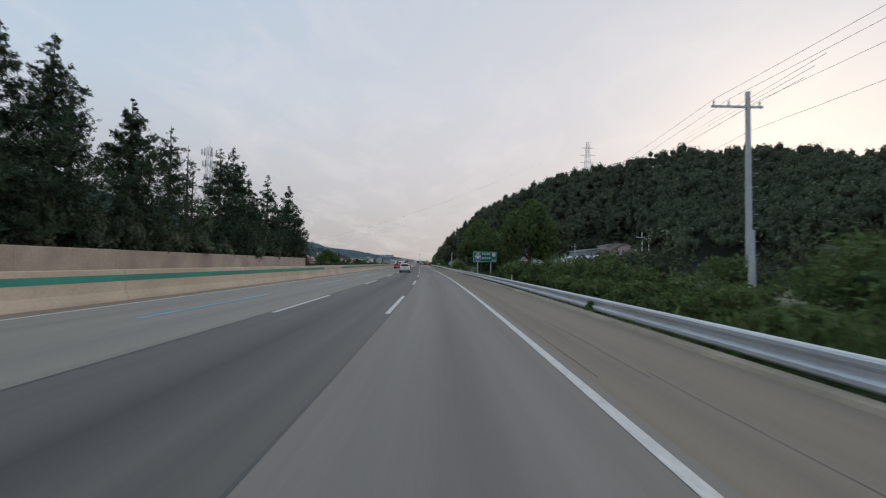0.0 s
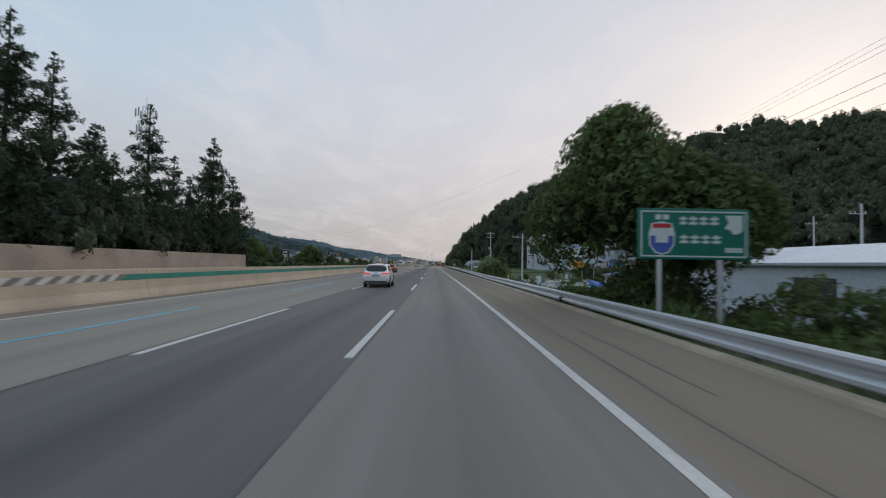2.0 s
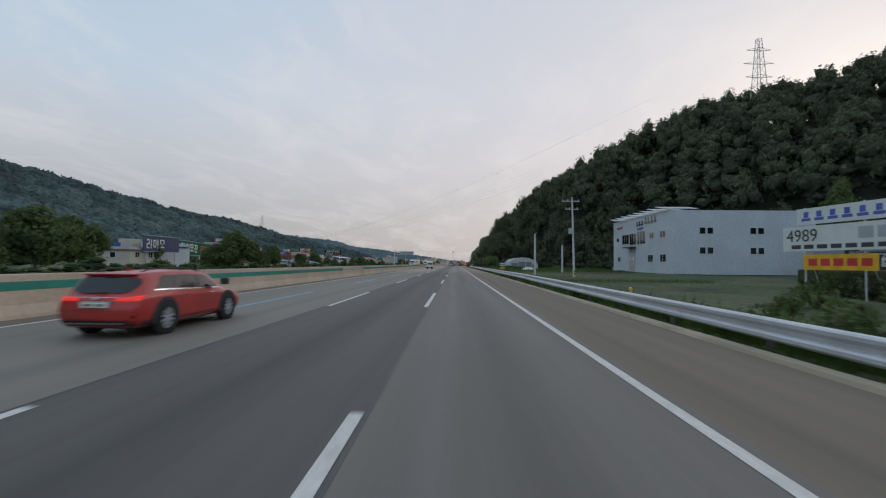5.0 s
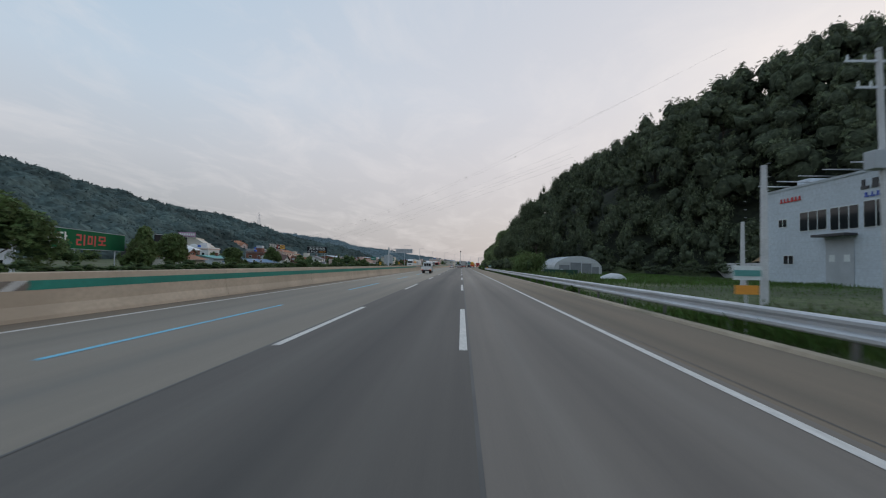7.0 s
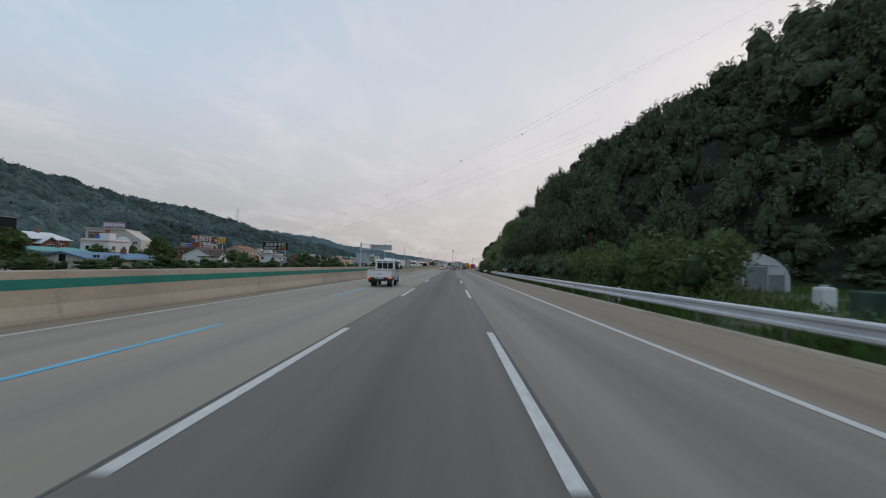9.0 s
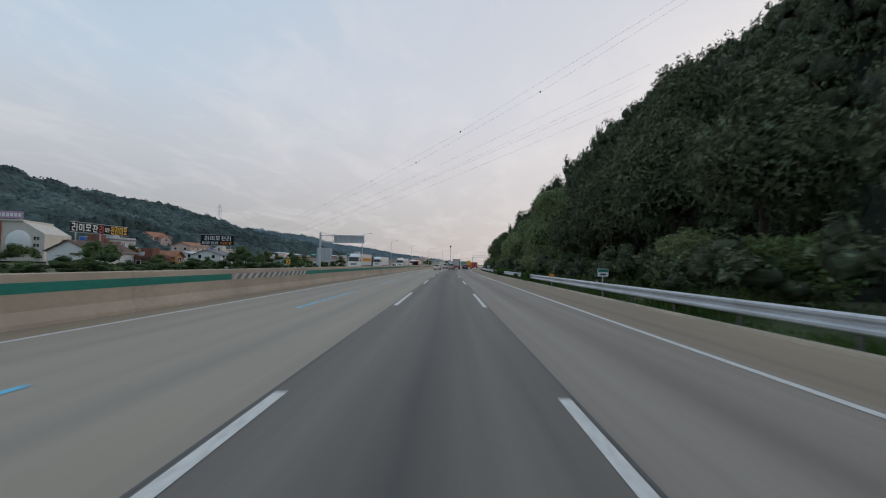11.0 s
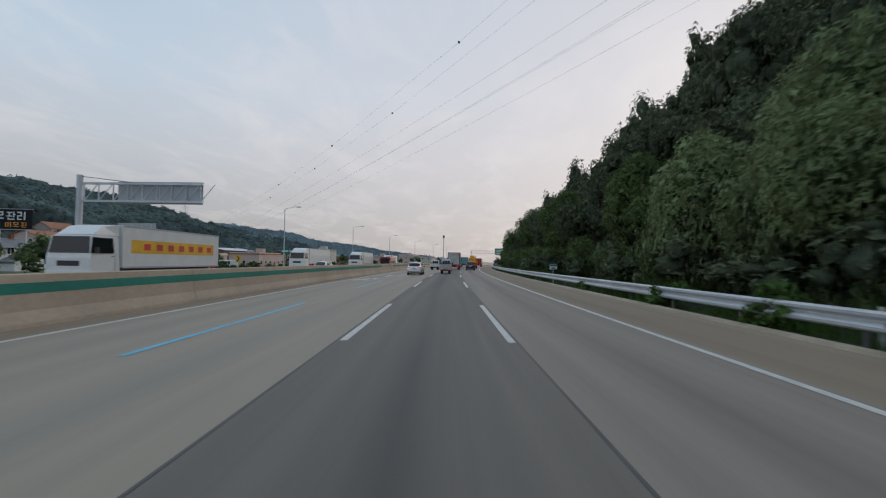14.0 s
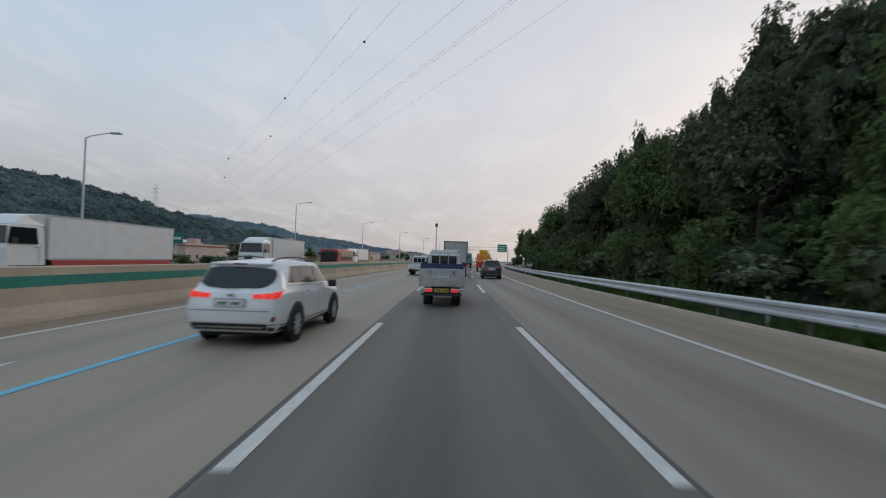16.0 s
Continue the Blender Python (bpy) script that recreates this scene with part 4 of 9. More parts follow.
def canopy(name, label, s_rng, step, spacing, height, swell, leaf_n, leaf_size, mat, seed):
    """Closed leaf roof of a far wood: rounded crowns side by side, roughened with leaf tufts."""
    rng = np.random.default_rng(seed)
    S, O = np.meshgrid(np.arange(*s_rng, step), np.arange(-470, -160, step), indexing="ij")
    S, O = S + rng.uniform(-0.3, 0.3, S.shape) * step, O + rng.uniform(-0.3, 0.3, O.shape) * step
    cu, cv = (S - s_rng[0]) / spacing + 2, (O + 470) / spacing + 2
    iu, iv = np.floor(cu).astype(int), np.floor(cv).astype(int)
    jit, tall = rng.uniform(0.1, 0.9, (int(cu.max()) + 4, int(cv.max()) + 4, 2)), rng.uniform(0.75, 1.3, (int(cu.max()) + 4, int(cv.max()) + 4))
    top = np.full(S.shape, height - swell)
    for a in (-1, 0, 1):
        for b in (-1, 0, 1):
            p, q = iu + a, iv + b
            d = np.hypot(cu - p - jit[p, q, 0], cv - q - jit[p, q, 1]) / 0.85
            top = np.maximum(top, tall[p, q] * (height - swell + swell * np.sqrt(np.clip(1 - d * d, 0, 1))) * (d < 1))
    rise = np.clip((ground_z(S, O) - 0.8) / 5, 0, 1) ** 0.5
    villa = np.hypot(S - 518, (O + 209) * 0.8) < 19
    ok = ground_z(S, O) > 0.6
    Z = ground_z(S, O) + np.where(ok, np.where(villa, -0.3, (top + rng.uniform(-0.3, 0.3, S.shape)) * rise - 0.6), -0.8)
    X, Y = at_many(S, O)
    P = np.stack([X, Y, Z], -1).reshape(-1, 3)
    m = S.shape[1]
    a, b = np.meshgrid(np.arange(S.shape[0] - 1), np.arange(m - 1), indexing="ij")
    q = (a * m + b).ravel()
    f = np.stack([q, q + m, q + m + 1, q + 1], 1)
    f = f[ok.ravel()[f].all(1)]
    idx = rng.choice(np.flatnonzero(ok.ravel()), leaf_n)
    nrm = rng.normal(size=(leaf_n, 3)) * 0.35 + np.array([0.5, -0.6, 0.7])
    tuft = tufts(rng, P[idx] + (0, 0, 0.35) + rng.normal(size=(leaf_n, 3)) * leaf_size * 0.35, nrm, leaf_size)
    return tagged(leafy_mesh(name, P, f, tuft, mat), label, "woods", kind="stuff")


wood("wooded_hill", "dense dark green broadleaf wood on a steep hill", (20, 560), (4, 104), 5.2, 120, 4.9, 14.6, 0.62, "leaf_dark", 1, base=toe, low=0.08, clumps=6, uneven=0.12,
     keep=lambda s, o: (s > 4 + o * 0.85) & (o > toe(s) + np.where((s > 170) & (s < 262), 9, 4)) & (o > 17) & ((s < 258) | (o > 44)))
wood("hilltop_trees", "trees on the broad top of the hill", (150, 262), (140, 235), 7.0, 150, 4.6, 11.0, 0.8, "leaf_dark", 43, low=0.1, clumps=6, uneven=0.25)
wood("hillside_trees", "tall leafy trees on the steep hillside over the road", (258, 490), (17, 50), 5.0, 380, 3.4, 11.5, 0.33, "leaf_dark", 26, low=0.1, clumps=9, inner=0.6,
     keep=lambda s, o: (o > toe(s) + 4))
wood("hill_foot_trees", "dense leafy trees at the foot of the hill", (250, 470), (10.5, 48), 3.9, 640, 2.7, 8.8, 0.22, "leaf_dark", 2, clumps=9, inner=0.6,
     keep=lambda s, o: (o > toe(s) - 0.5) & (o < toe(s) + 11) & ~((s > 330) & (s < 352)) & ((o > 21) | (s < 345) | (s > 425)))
wood("near_slope_trees", "fine leaved trees on the slope beside the road", (345, 425), (11, 22), 3.6, 900, 2.5, 7.5, 0.17, "leaf_dark", 24, keep=lambda s, o: (o > toe(s) - 0.5) & ~(s < 352), clumps=9)
wood("far_foot_trees", "leafy trees at the foot of the hill further on", (470, 560), (11, 40), 4.2, 240, 2.6, 8.5, 0.45, "leaf", 22, keep=lambda s, o: (o > toe(s) - 1) & (o < toe(s) + 12))
wood("climber_slope", "bright green climbing plants that cover the slope", (322, 362), (12, 34), 1.6, 45, 1.2, 1.3, 0.28, "grass", 23, keep=lambda s, o: o > toe(s) - 1, clumps=2)
# both ridges carry distance haze in their leaf colour
canopy("wooded_ridge", "dark wooded ridge beyond the plain, tinted with bluish haze", (170, 832), 2.1, 9.5, 11.5, 7.5, 24000, 1.3, "leaf_ridge_haze", 3)
canopy("far_wooded_ridge", "far wooded ridge across the plain, paled with blue haze tint", (826, 1500), 3.2, 9.5, 9.0, 4.4, 20000, 1.6, "leaf_far_haze", 28)
wood("roadside_thicket", "dark green thicket between the far carriageway and the houses", (130, 520), (-54, -36), 3.4, 90, 2.1, 1.9, 0.28, "leaf", 4, clumps=4,
     keep=lambda s, o: np.random.default_rng(9).uniform(size=len(s)) < np.interp(s, [130, 160, 235, 300, 345, 375, 420, 520], [1.0, 0.95, 0.75, 0.85, 0.8, 0.4, 0.25, 0.2]))
wood("garden_trees", "leafy garden trees between the houses", (185, 470), (-128, -56), 11, 260, 2.7, 5.2, 0.36, "leaf", 29, clumps=8,
     keep=lambda s, o: np.random.default_rng(12).uniform(size=len(s)) < 0.16)
wood("plain_trees", "scattered round trees among the distant houses", (150, 900), (-190, -60), 17, 90, 3.4, 6.0, 0.75, "leaf", 6, clumps=5,
     keep=lambda s, o: np.random.default_rng(10).uniform(size=len(s)) < 0.4)
wood("slope_thicket", "dark thicket on the slope behind the workshop", (176, 272), (30, 125), 4.2, 90, 2.8, 6.5, 0.4, "leaf_dark", 27, keep=lambda s, o: (o > toe(s) - 4) & (o < toe(s) + 40) & ~((s > 240) & (s < 252) & (o > 46) & (o < 57)))
wood("slope_undergrowth", "dark undergrowth at the foot of the slope", (224, 278), (18, 62), 2.5, 70, 1.9, 2.6, 0.28, "leaf_dark", 30, clumps=4, inner=0.6,
     keep=lambda s, o: (o > toe(s) - 9) & (o < toe(s) + 9) & ~((s > 229) & (s < 268) & (o < 27)))
wood("roadside_bushes", "fresh green bushes behind the guardrail", (308, 321), (10.4, 13.8), 1.5, 300, 1.15, 2.7, 0.17, "leaf", 41, clumps=7)
wood("slope_bushes", "leafy green bushes on the slope over the guardrail", (362, 480), (11.5, 27), 2.6, 260, 1.8, 3.4, 0.22, "leaf", 42, clumps=7, keep=lambda s, o: o > toe(s) - 1.5)
wood("hill_undergrowth", "dark undergrowth between the guardrail and the hill", (258, 470), (9.9, 21), 2.4, 130, 1.6, 2.8, 0.22, "leaf_dark", 25, keep=lambda s, o: (o < toe(s) + 7), clumps=5, inner=0.6)

# tall conifers behind the sound wall
CON = "tall narrow dark green conifer with open feathery branches"
for seed, s, o, h, r, n, sp in ((24, 16, -37, 26, 4.2, 6000, 0.9), (26, 5, -36, 24, 4, 5000, 0.9), (23, 26, -35, 24, 3.8, 6000, 0.9), (14, 34, -37, 22, 4.0, 6000, 1.0), (28, 38, -36, 21, 3.8, 5500, 0.8), (11, 44, -35.5, 23, 3.8, 6200, 0.8),
                                (12, 49, -35, 24.5, 3.8, 6500, 0.85), (27, 52.5, -35.8, 21.5, 3.2, 5000, 0.85), (13, 60, -34.5, 22, 4.2, 7000, 1.0), (15, 69.3, -35, 21.6, 4.0, 4600, 0.75), (25, 74, -35, 20, 1.3, 900, 0.4), (16, 76.2, -35.3, 16.6, 1.5, 1000, 0.45),
                                (29, 80.5, -36.5, 13.5, 2.6, 1800, 0.55), (17, 84.9, -35, 22.4, 3.7, 5200, 0.85), (18, 90.3, -35, 24.2, 3.2, 5600, 1.0), (30, 94.8, -35, 22.4, 3.0, 4600, 0.9), (19, 100.3, -35, 17.2, 3.6, 5000, 1.0), (31, 104.6, -36, 14.5, 3.0, 3600, 0.9),
                                (20, 109.3, -35, 22.5, 3.4, 4800, 0.85), (21, 115, -35, 17.3, 3.1, 4000, 0.9), (22, 126, -35, 23, 3.7, 6200, 0.95), (32, 121, -36, 15.5, 3.0, 3600, 0.9), (33, 133.5, -35, 17.9, 3.2, 4200, 0.85)):
    t = conifer(seed, h, r, n, CON if sp > 0.7 else "slender half bare conifer with thin feathery branches", sp, "conifers behind the wall")
    t.matrix_world = stand(s, o, -0.9)
wood("tree_row_understorey", "dark dense undergrowth between the conifers", (-20, 150), (-47, -34.5), 3.2, 200, 2.8, 8.5, 0.42, "leaf_dark", 7, keep=lambda s, o: (s > 24) & ((s < 128) | (o < -38)))

# ---- verge: grass, weeds, bushes and trees on the right ----
def verge(name, label, s0, s1, o0, o1, per_m, size, mat, seed, weed=0.0):
    rng = np.random.default_rng(seed)
    n = int((s1 - s0) * per_m)
    s, o = rng.uniform(s0, s1, n), rng.uniform(o0, o1, n)
    dens = 0.5 + 0.5 * np.sin(s * 0.37 + np.sin(s * 0.11) * 3)
    k = rng.uniform(size=n) < 0.35 + 0.65 * dens
    s, o = s[k], o[k]
    x, y = at_many(s, o)
    z = np.maximum(ground_z(s, o), -3)
    h = size * rng.uniform(0.5, 1.5, len(s)) * (0.6 + 0.8 * dens[k])
    a = rng.uniform(0, 6.28, len(s))
    w = h * 0.085
    lean = rng.normal(0, 0.3, (len(s), 2)) * h[:, None]
    base = np.stack([x, y, z - 0.02], 1)
    side = np.stack([np.cos(a) * w, np.sin(a) * w, np.zeros(len(s))], 1)
    top = base + np.stack([lean[:, 0], lean[:, 1], h], 1)
    mid = base + np.stack([lean[:, 0] * 0.35, lean[:, 1] * 0.35, h * 0.55], 1)
    q = np.stack([base - side * 0.6, mid - side, top, mid + side], 1)
    return tagged(quads_mesh(name, q, M[mat]), label, "grass", kind="stuff")


verge("verge_grass", "rough green grass under the guardrail", -15, 430, 7.02, 9.6, 110, 0.15, "grass", 31)
verge("rail_grass", "long grass along the guardrail posts", -15, 430, 7.4, 8.1, 110, 0.3, "grass", 34)
verge("verge_weeds", "tall weeds behind the guardrail", -15, 430, 8.2, 12.5, 80, 0.55, "leaf", 32)
verge("field_grass", "green field of long grass", 184, 262, 9, 36, 650, 0.24, "grass", 33)

# weeds that push out under the rail
for k, (s, o, r, h) in enumerate([(21, 7.3, 0.5, 0.4), (72, 7.4, 0.6, 0.4), (97, 7.3, 0.35, 0.3), (146, 7.5, 0.6, 0.4), (201, 7.2, 0.45, 0.35), (311, 7.0, 0.8, 1.2), (313.5, 7.2, 0.6, 1.0), (319, 7.1, 0.5, 0.7), (338, 7.4, 1.0, 1.1), (343, 7.6, 1.2, 1.2), (349, 7.6, 1.0, 1.0), (359, 7.2, 0.5, 0.5), (372, 7.1, 0.4, 0.35), (378, 7.1, 0.4, 0.35), (336, 7.1, 1.5, 1.5), (334, 7.4, 1.2, 1.3)]):
    b = bush(200 + k, r, h, 260 if r < 0.7 else 700, "grass", "clump of weeds growing under the guardrail", "weed_clump", "weed clumps", 0.14)
    b.matrix_world = stand(s, o, 0.0)

# first stretch: thicket and trees between rail and hill
for k, (s, o, r, h, n, mt) in enumerate([
        (14, 12.5, 2.2, 2.4, 1500, "leaf"), (19, 16, 3.0, 3.4, 1800, "leaf"), (24, 13, 2.2, 2.2, 1400, "leaf"), (30, 12, 2.4, 3.0, 2200, "leaf"), (33, 15, 3.2, 4.4, 2200, "leaf_dark"), (36, 10.5, 1.4, 1.4, 1200, "leaf"),
        (41, 11, 1.5, 1.3, 1200, "leaf"), (38, 12.5, 2.0, 3.2, 1800, "leaf"), (40, 9.4, 1.5, 2.2, 1500, "leaf"), (42, 13, 2.2, 3.4, 1900, "leaf"), (44, 9.8, 1.6, 2.6, 1600, "leaf"), (46, 12.5, 2.2, 3.6, 1900, "leaf"), (47.5, 9.6, 1.5, 2.4, 1500, "leaf"), (43, 16.5, 2.6, 3.8, 1800, "leaf_dark"), (48, 16.5, 2.6, 3.8, 1800, "leaf_dark"), (38, 17, 2.8, 4.0, 1800, "leaf_dark"), (52, 18, 2.6, 3.4, 1600, "leaf_dark"), (237, 10.2, 2.1, 3.9, 2300, "leaf"), (240, 10.4, 2.3, 4.1, 2400, "leaf"), (243, 10.8, 2.1, 3.7, 2200, "leaf"), (247, 10.6, 2.3, 3.9, 2200, "leaf"), (251.5, 10.9, 2.2, 3.6, 2000, "leaf"), (256, 11.2, 2.4, 3.6, 2000, "leaf"), (261, 11.6, 2.4, 3.4, 2000, "leaf"), (49.5, 10.0, 2.0, 2.6, 2400, "leaf"), (53, 13.5, 2.2, 2.4, 2000, "leaf"), (53, 9.6, 1.8, 2.4, 2200, "leaf"), (57, 12, 2.0, 1.9, 1900, "leaf"), (60, 10.5, 1.6, 1.6, 1600, "leaf"),
        (12, 10.2, 1.6, 1.5, 1100, "leaf"), (15.5, 9.8, 1.4, 1.2, 1000, "leaf"), (18.5, 10.4, 1.7, 1.5, 1200, "leaf"), (21.5, 9.9, 1.4, 1.2, 1000, "leaf"), (24.5, 10.3, 1.6, 1.4, 1200, "leaf"), (27.5, 9.9, 1.5, 1.5, 1200, "leaf"), (30, 10.0, 1.5, 1.6, 1200, "leaf"), (33, 9.8, 1.5, 1.5, 1200, "leaf"), (22, 18, 2.6, 3.2, 1600, "leaf"), (28, 17, 2.4, 3.2, 1600, "leaf"), (13, 18, 3.0, 3.4, 1600, "leaf"),
        (63.5, 10.2, 1.5, 1.5, 1300, "leaf"), (67, 9.7, 1.4, 1.4, 1300, "leaf"), (70, 10.4, 1.6, 1.9, 1500, "leaf"), (73, 9.6, 1.3, 1.5, 1300, "leaf"), (76.5, 10.2, 1.6, 1.9, 1500, "leaf"), (80, 9.8, 1.4, 1.5, 1300, "leaf"), (84, 10.6, 1.4, 1.5, 1300, "leaf"), (71, 14.5, 2.0, 2.6, 1600, "leaf_dark"), (78, 15.5, 2.0, 2.8, 1600, "leaf_dark"), (84.5, 15.5, 1.8, 2.3, 1500, "leaf"), (66, 18, 2.4, 3.0, 1600, "leaf_dark"), (88.5, 13, 1.3, 1.4, 1000, "leaf"),
        (66, 14, 2.4, 3.0, 1600, "leaf"), (69.5, 9.8, 1.7, 3.2, 2200, "leaf"), (71.5, 12, 2.2, 3.8, 2200, "leaf_dark"), (9, 15, 3.2, 3.2, 1500, "leaf"), (5, 12, 2.4, 2.4, 1200, "leaf"), (27, 22, 4.5, 5.5, 2000, "leaf_dark"), (16, 26, 5.0, 7.0, 2200, "leaf_dark"), (20, 21, 4.0, 5.0, 2200, "leaf_dark"),
        (98, 12.5, 1.5, 2.0, 900, "leaf"), (112, 10, 1.8, 3.7, 2400, "leaf"), (114.5, 9.2, 1.7, 3.4, 2400, "leaf_light"), (117, 9.4, 1.8, 3.6, 2400, "leaf_light"), (120, 9.6, 1.8, 3.6, 2200, "leaf_light"), (123.5, 9.8, 1.8, 3.4, 2000, "leaf"), (118, 11.5, 2.0, 3.2, 2400, "leaf"), (122, 11, 2.2, 3.4, 2800, "leaf_light"), (126, 11.5, 2.2, 3.4, 2600, "leaf"), (131, 11, 2.0, 3.0, 2200, "leaf"), (136, 12, 2.0, 2.8, 1800, "leaf"), (142, 12, 1.6, 2.2, 1200, "leaf"),
        (86, 14, 1.1, 2.2, 900, "leaf_light"), (152, 22, 1.8, 2.0, 900, "leaf"), (160, 30, 2.2, 2.2, 900, "leaf"), (270, 11, 2.0, 2.8, 2200, "leaf"), (274, 12.5, 2.6, 3.8, 2600, "leaf"), (279, 11, 2.2, 3.2, 2400, "leaf"), (266, 12, 1.8, 2.2, 1600, "leaf"), (286.5, 11.4, 2.5, 4.2, 3200, "leaf_light"),
        (290, 10.6, 2.0, 2.6, 2200, "leaf"), (327, 10.5, 2.4, 3.6, 3200, "leaf_light"), (331, 10.0, 2.0, 3.0, 2600, "leaf_light"), (323, 11, 2.4, 3.4, 2600, "leaf_light"), (355, 10.4, 1.8, 3.4, 2600, "leaf"), (362, 10.6, 2.0, 3.2, 2400, "leaf"), (370, 10.4, 1.8, 4.2, 2600, "leaf"),
        (380, 10.4, 2.0, 3.6, 2600, "leaf"), (389, 10.4, 2.2, 4.2, 2800, "leaf"), (398, 10.6, 2.2, 4.4, 2800, "leaf"), (408, 10.6, 2.4, 4.6, 2400, "leaf"), (420, 10.6, 2.4, 4.6, 2000, "leaf"), (434, 10.8, 2.6, 4.8, 1800, "leaf"), (448, 11, 2.8, 5.0, 1600, "leaf")]):
    b = bush(300 + k, r, h, n, mt, "dense green roadside shrub", "shrub", "roadside shrubs", 0.2)
    b.matrix_world = stand(s, o, float(ground_z(s, o)) - 0.1)

for k, (s, o, h, r, n, mt) in enumerate([(70.0, 9.5, 9.3, 3.9, 12000, "leaf"), (71.5, 12.6, 8.3, 2.9, 8000, "leaf"), (50.5, 11.5, 9.2, 2.9, 9000, "leaf"), (56.5, 15, 8.5, 3.0, 6000, "leaf_dark"),
                                         (22, 32, 12, 4.5, 4500, "leaf_dark"), (8, 30, 12, 4.5, 4000, "leaf_dark"), (177, 47, 11.5, 2.4, 3600, "leaf"),
                                         (276, 17, 13, 4.2, 7000, "leaf_dark"), (286, 15, 12, 4.0, 7000, "leaf_dark"), (296, 15.5, 13, 4.2, 8000, "leaf_dark"), (307, 14.5, 11, 3.8, 8000, "leaf_dark"), (316, 14, 10, 3.6, 8000, "leaf_dark"), (302, 20, 15, 4.6, 7000, "leaf_dark"),
                                         (356, 14, 10, 3.4, 7000, "leaf_dark"), (366, 13.5, 10, 3.4, 7000, "leaf"), (377, 13.5, 11, 3.6, 7000, "leaf_dark"), (388, 13.5, 10.5, 3.6, 7000, "leaf"), (400, 14, 11, 3.8, 6000, "leaf_dark"), (412, 14, 11, 3.8, 5000, "leaf"), (426, 14, 12, 4.0, 4500, "leaf_dark"), (441, 14, 11, 4.0, 4000, "leaf")]):
    t = broad_tree(400 + k, h, r, n, 0.22, mt, "leafy broadleaf tree with an uneven dark green crown", group="roadside trees", low=0.14)
    t.matrix_world = stand(s, o, 1.2 if s == 177 else float(ground_z(s, o)) - 0.1)

# tall trees that stand out of the hill wood behind the workshop and the greenhouse
rng = np.random.default_rng(77)
HILL_KINDS = []
for k, (h, r) in enumerate(((15.0, 3.6), (13.0, 4.1), (16.0, 3.3), (12.0, 3.6), (14.0, 4.4))):
    HILL_KINDS.append(broad_tree(700 + k, h, r, 2200, 0.42, "leaf_dark", "tall dark green tree standing out of the hill wood", group="trees on the hill", low=0.3))
used = set()
for ks in range(5):
    for kv in range(4):
        s, v = 252 + ks * 9.0 + rng.uniform(-3, 3) + (kv % 2) * 4.5, 7 + kv * 8.2 + rng.uniform(-2.5, 2.5)
        o = float(toe(s)) + v
        if (s > 262 and o < 36) or rng.uniform() < 0.45:
            continue
        i = int(rng.integers(0, len(HILL_KINDS)))
        m = stand(s, o, float(ground_z(s, o)) - 0.6, rng.uniform(0, 360)) @ Matrix.Scale(rng.uniform(0.78, 1.0), 4)
        if i in used:
            copy_thing(HILL_KINDS[i], m)
        else:
            used.add(i)
            HILL_KINDS[i].matrix_world = m

for k, (s, o, h, r, n) in enumerate([(334, 14.2, 9.5, 4.2, 13000), (340, 16.5, 13.0, 5.4, 19000), (346.5, 13.4, 10.5, 4.2, 13000), (353, 11.8, 8.8, 3.4, 9000)]):
    t = willow(500 + k, h, r, n, "willow with light grey green drooping shoots", "willows")
    t.matrix_world = stand(s, o, float(ground_z(s, o)) - 0.2)

for k, (s, o, h, r) in enumerate([(173, -47, 9, 4.0), (276.7, -77.2, 10, 3.2), (181, -50, 8.5, 3.8), (209.5, -42, 8.2, 4.2), (206, -43, 6.0, 3.4), (236, -48, 5, 2.2), (246, -50, 7, 2.8), (262, -47, 5, 2.4), (296, -54, 6.5, 3.0), (408, -54, 4.5, 2.4), (140, -40, 6, 3), (150, -42, 6.5, 3.2), (160, -41, 5.5, 2.8)]):
    t = broad_tree(600 + k, h, r, 2600, 0.42, "leaf", "round dark green tree beside the far carriageway", group="trees beyond the far carriageway", low=0.08)
    t.matrix_world = stand(s, o, -1.0)

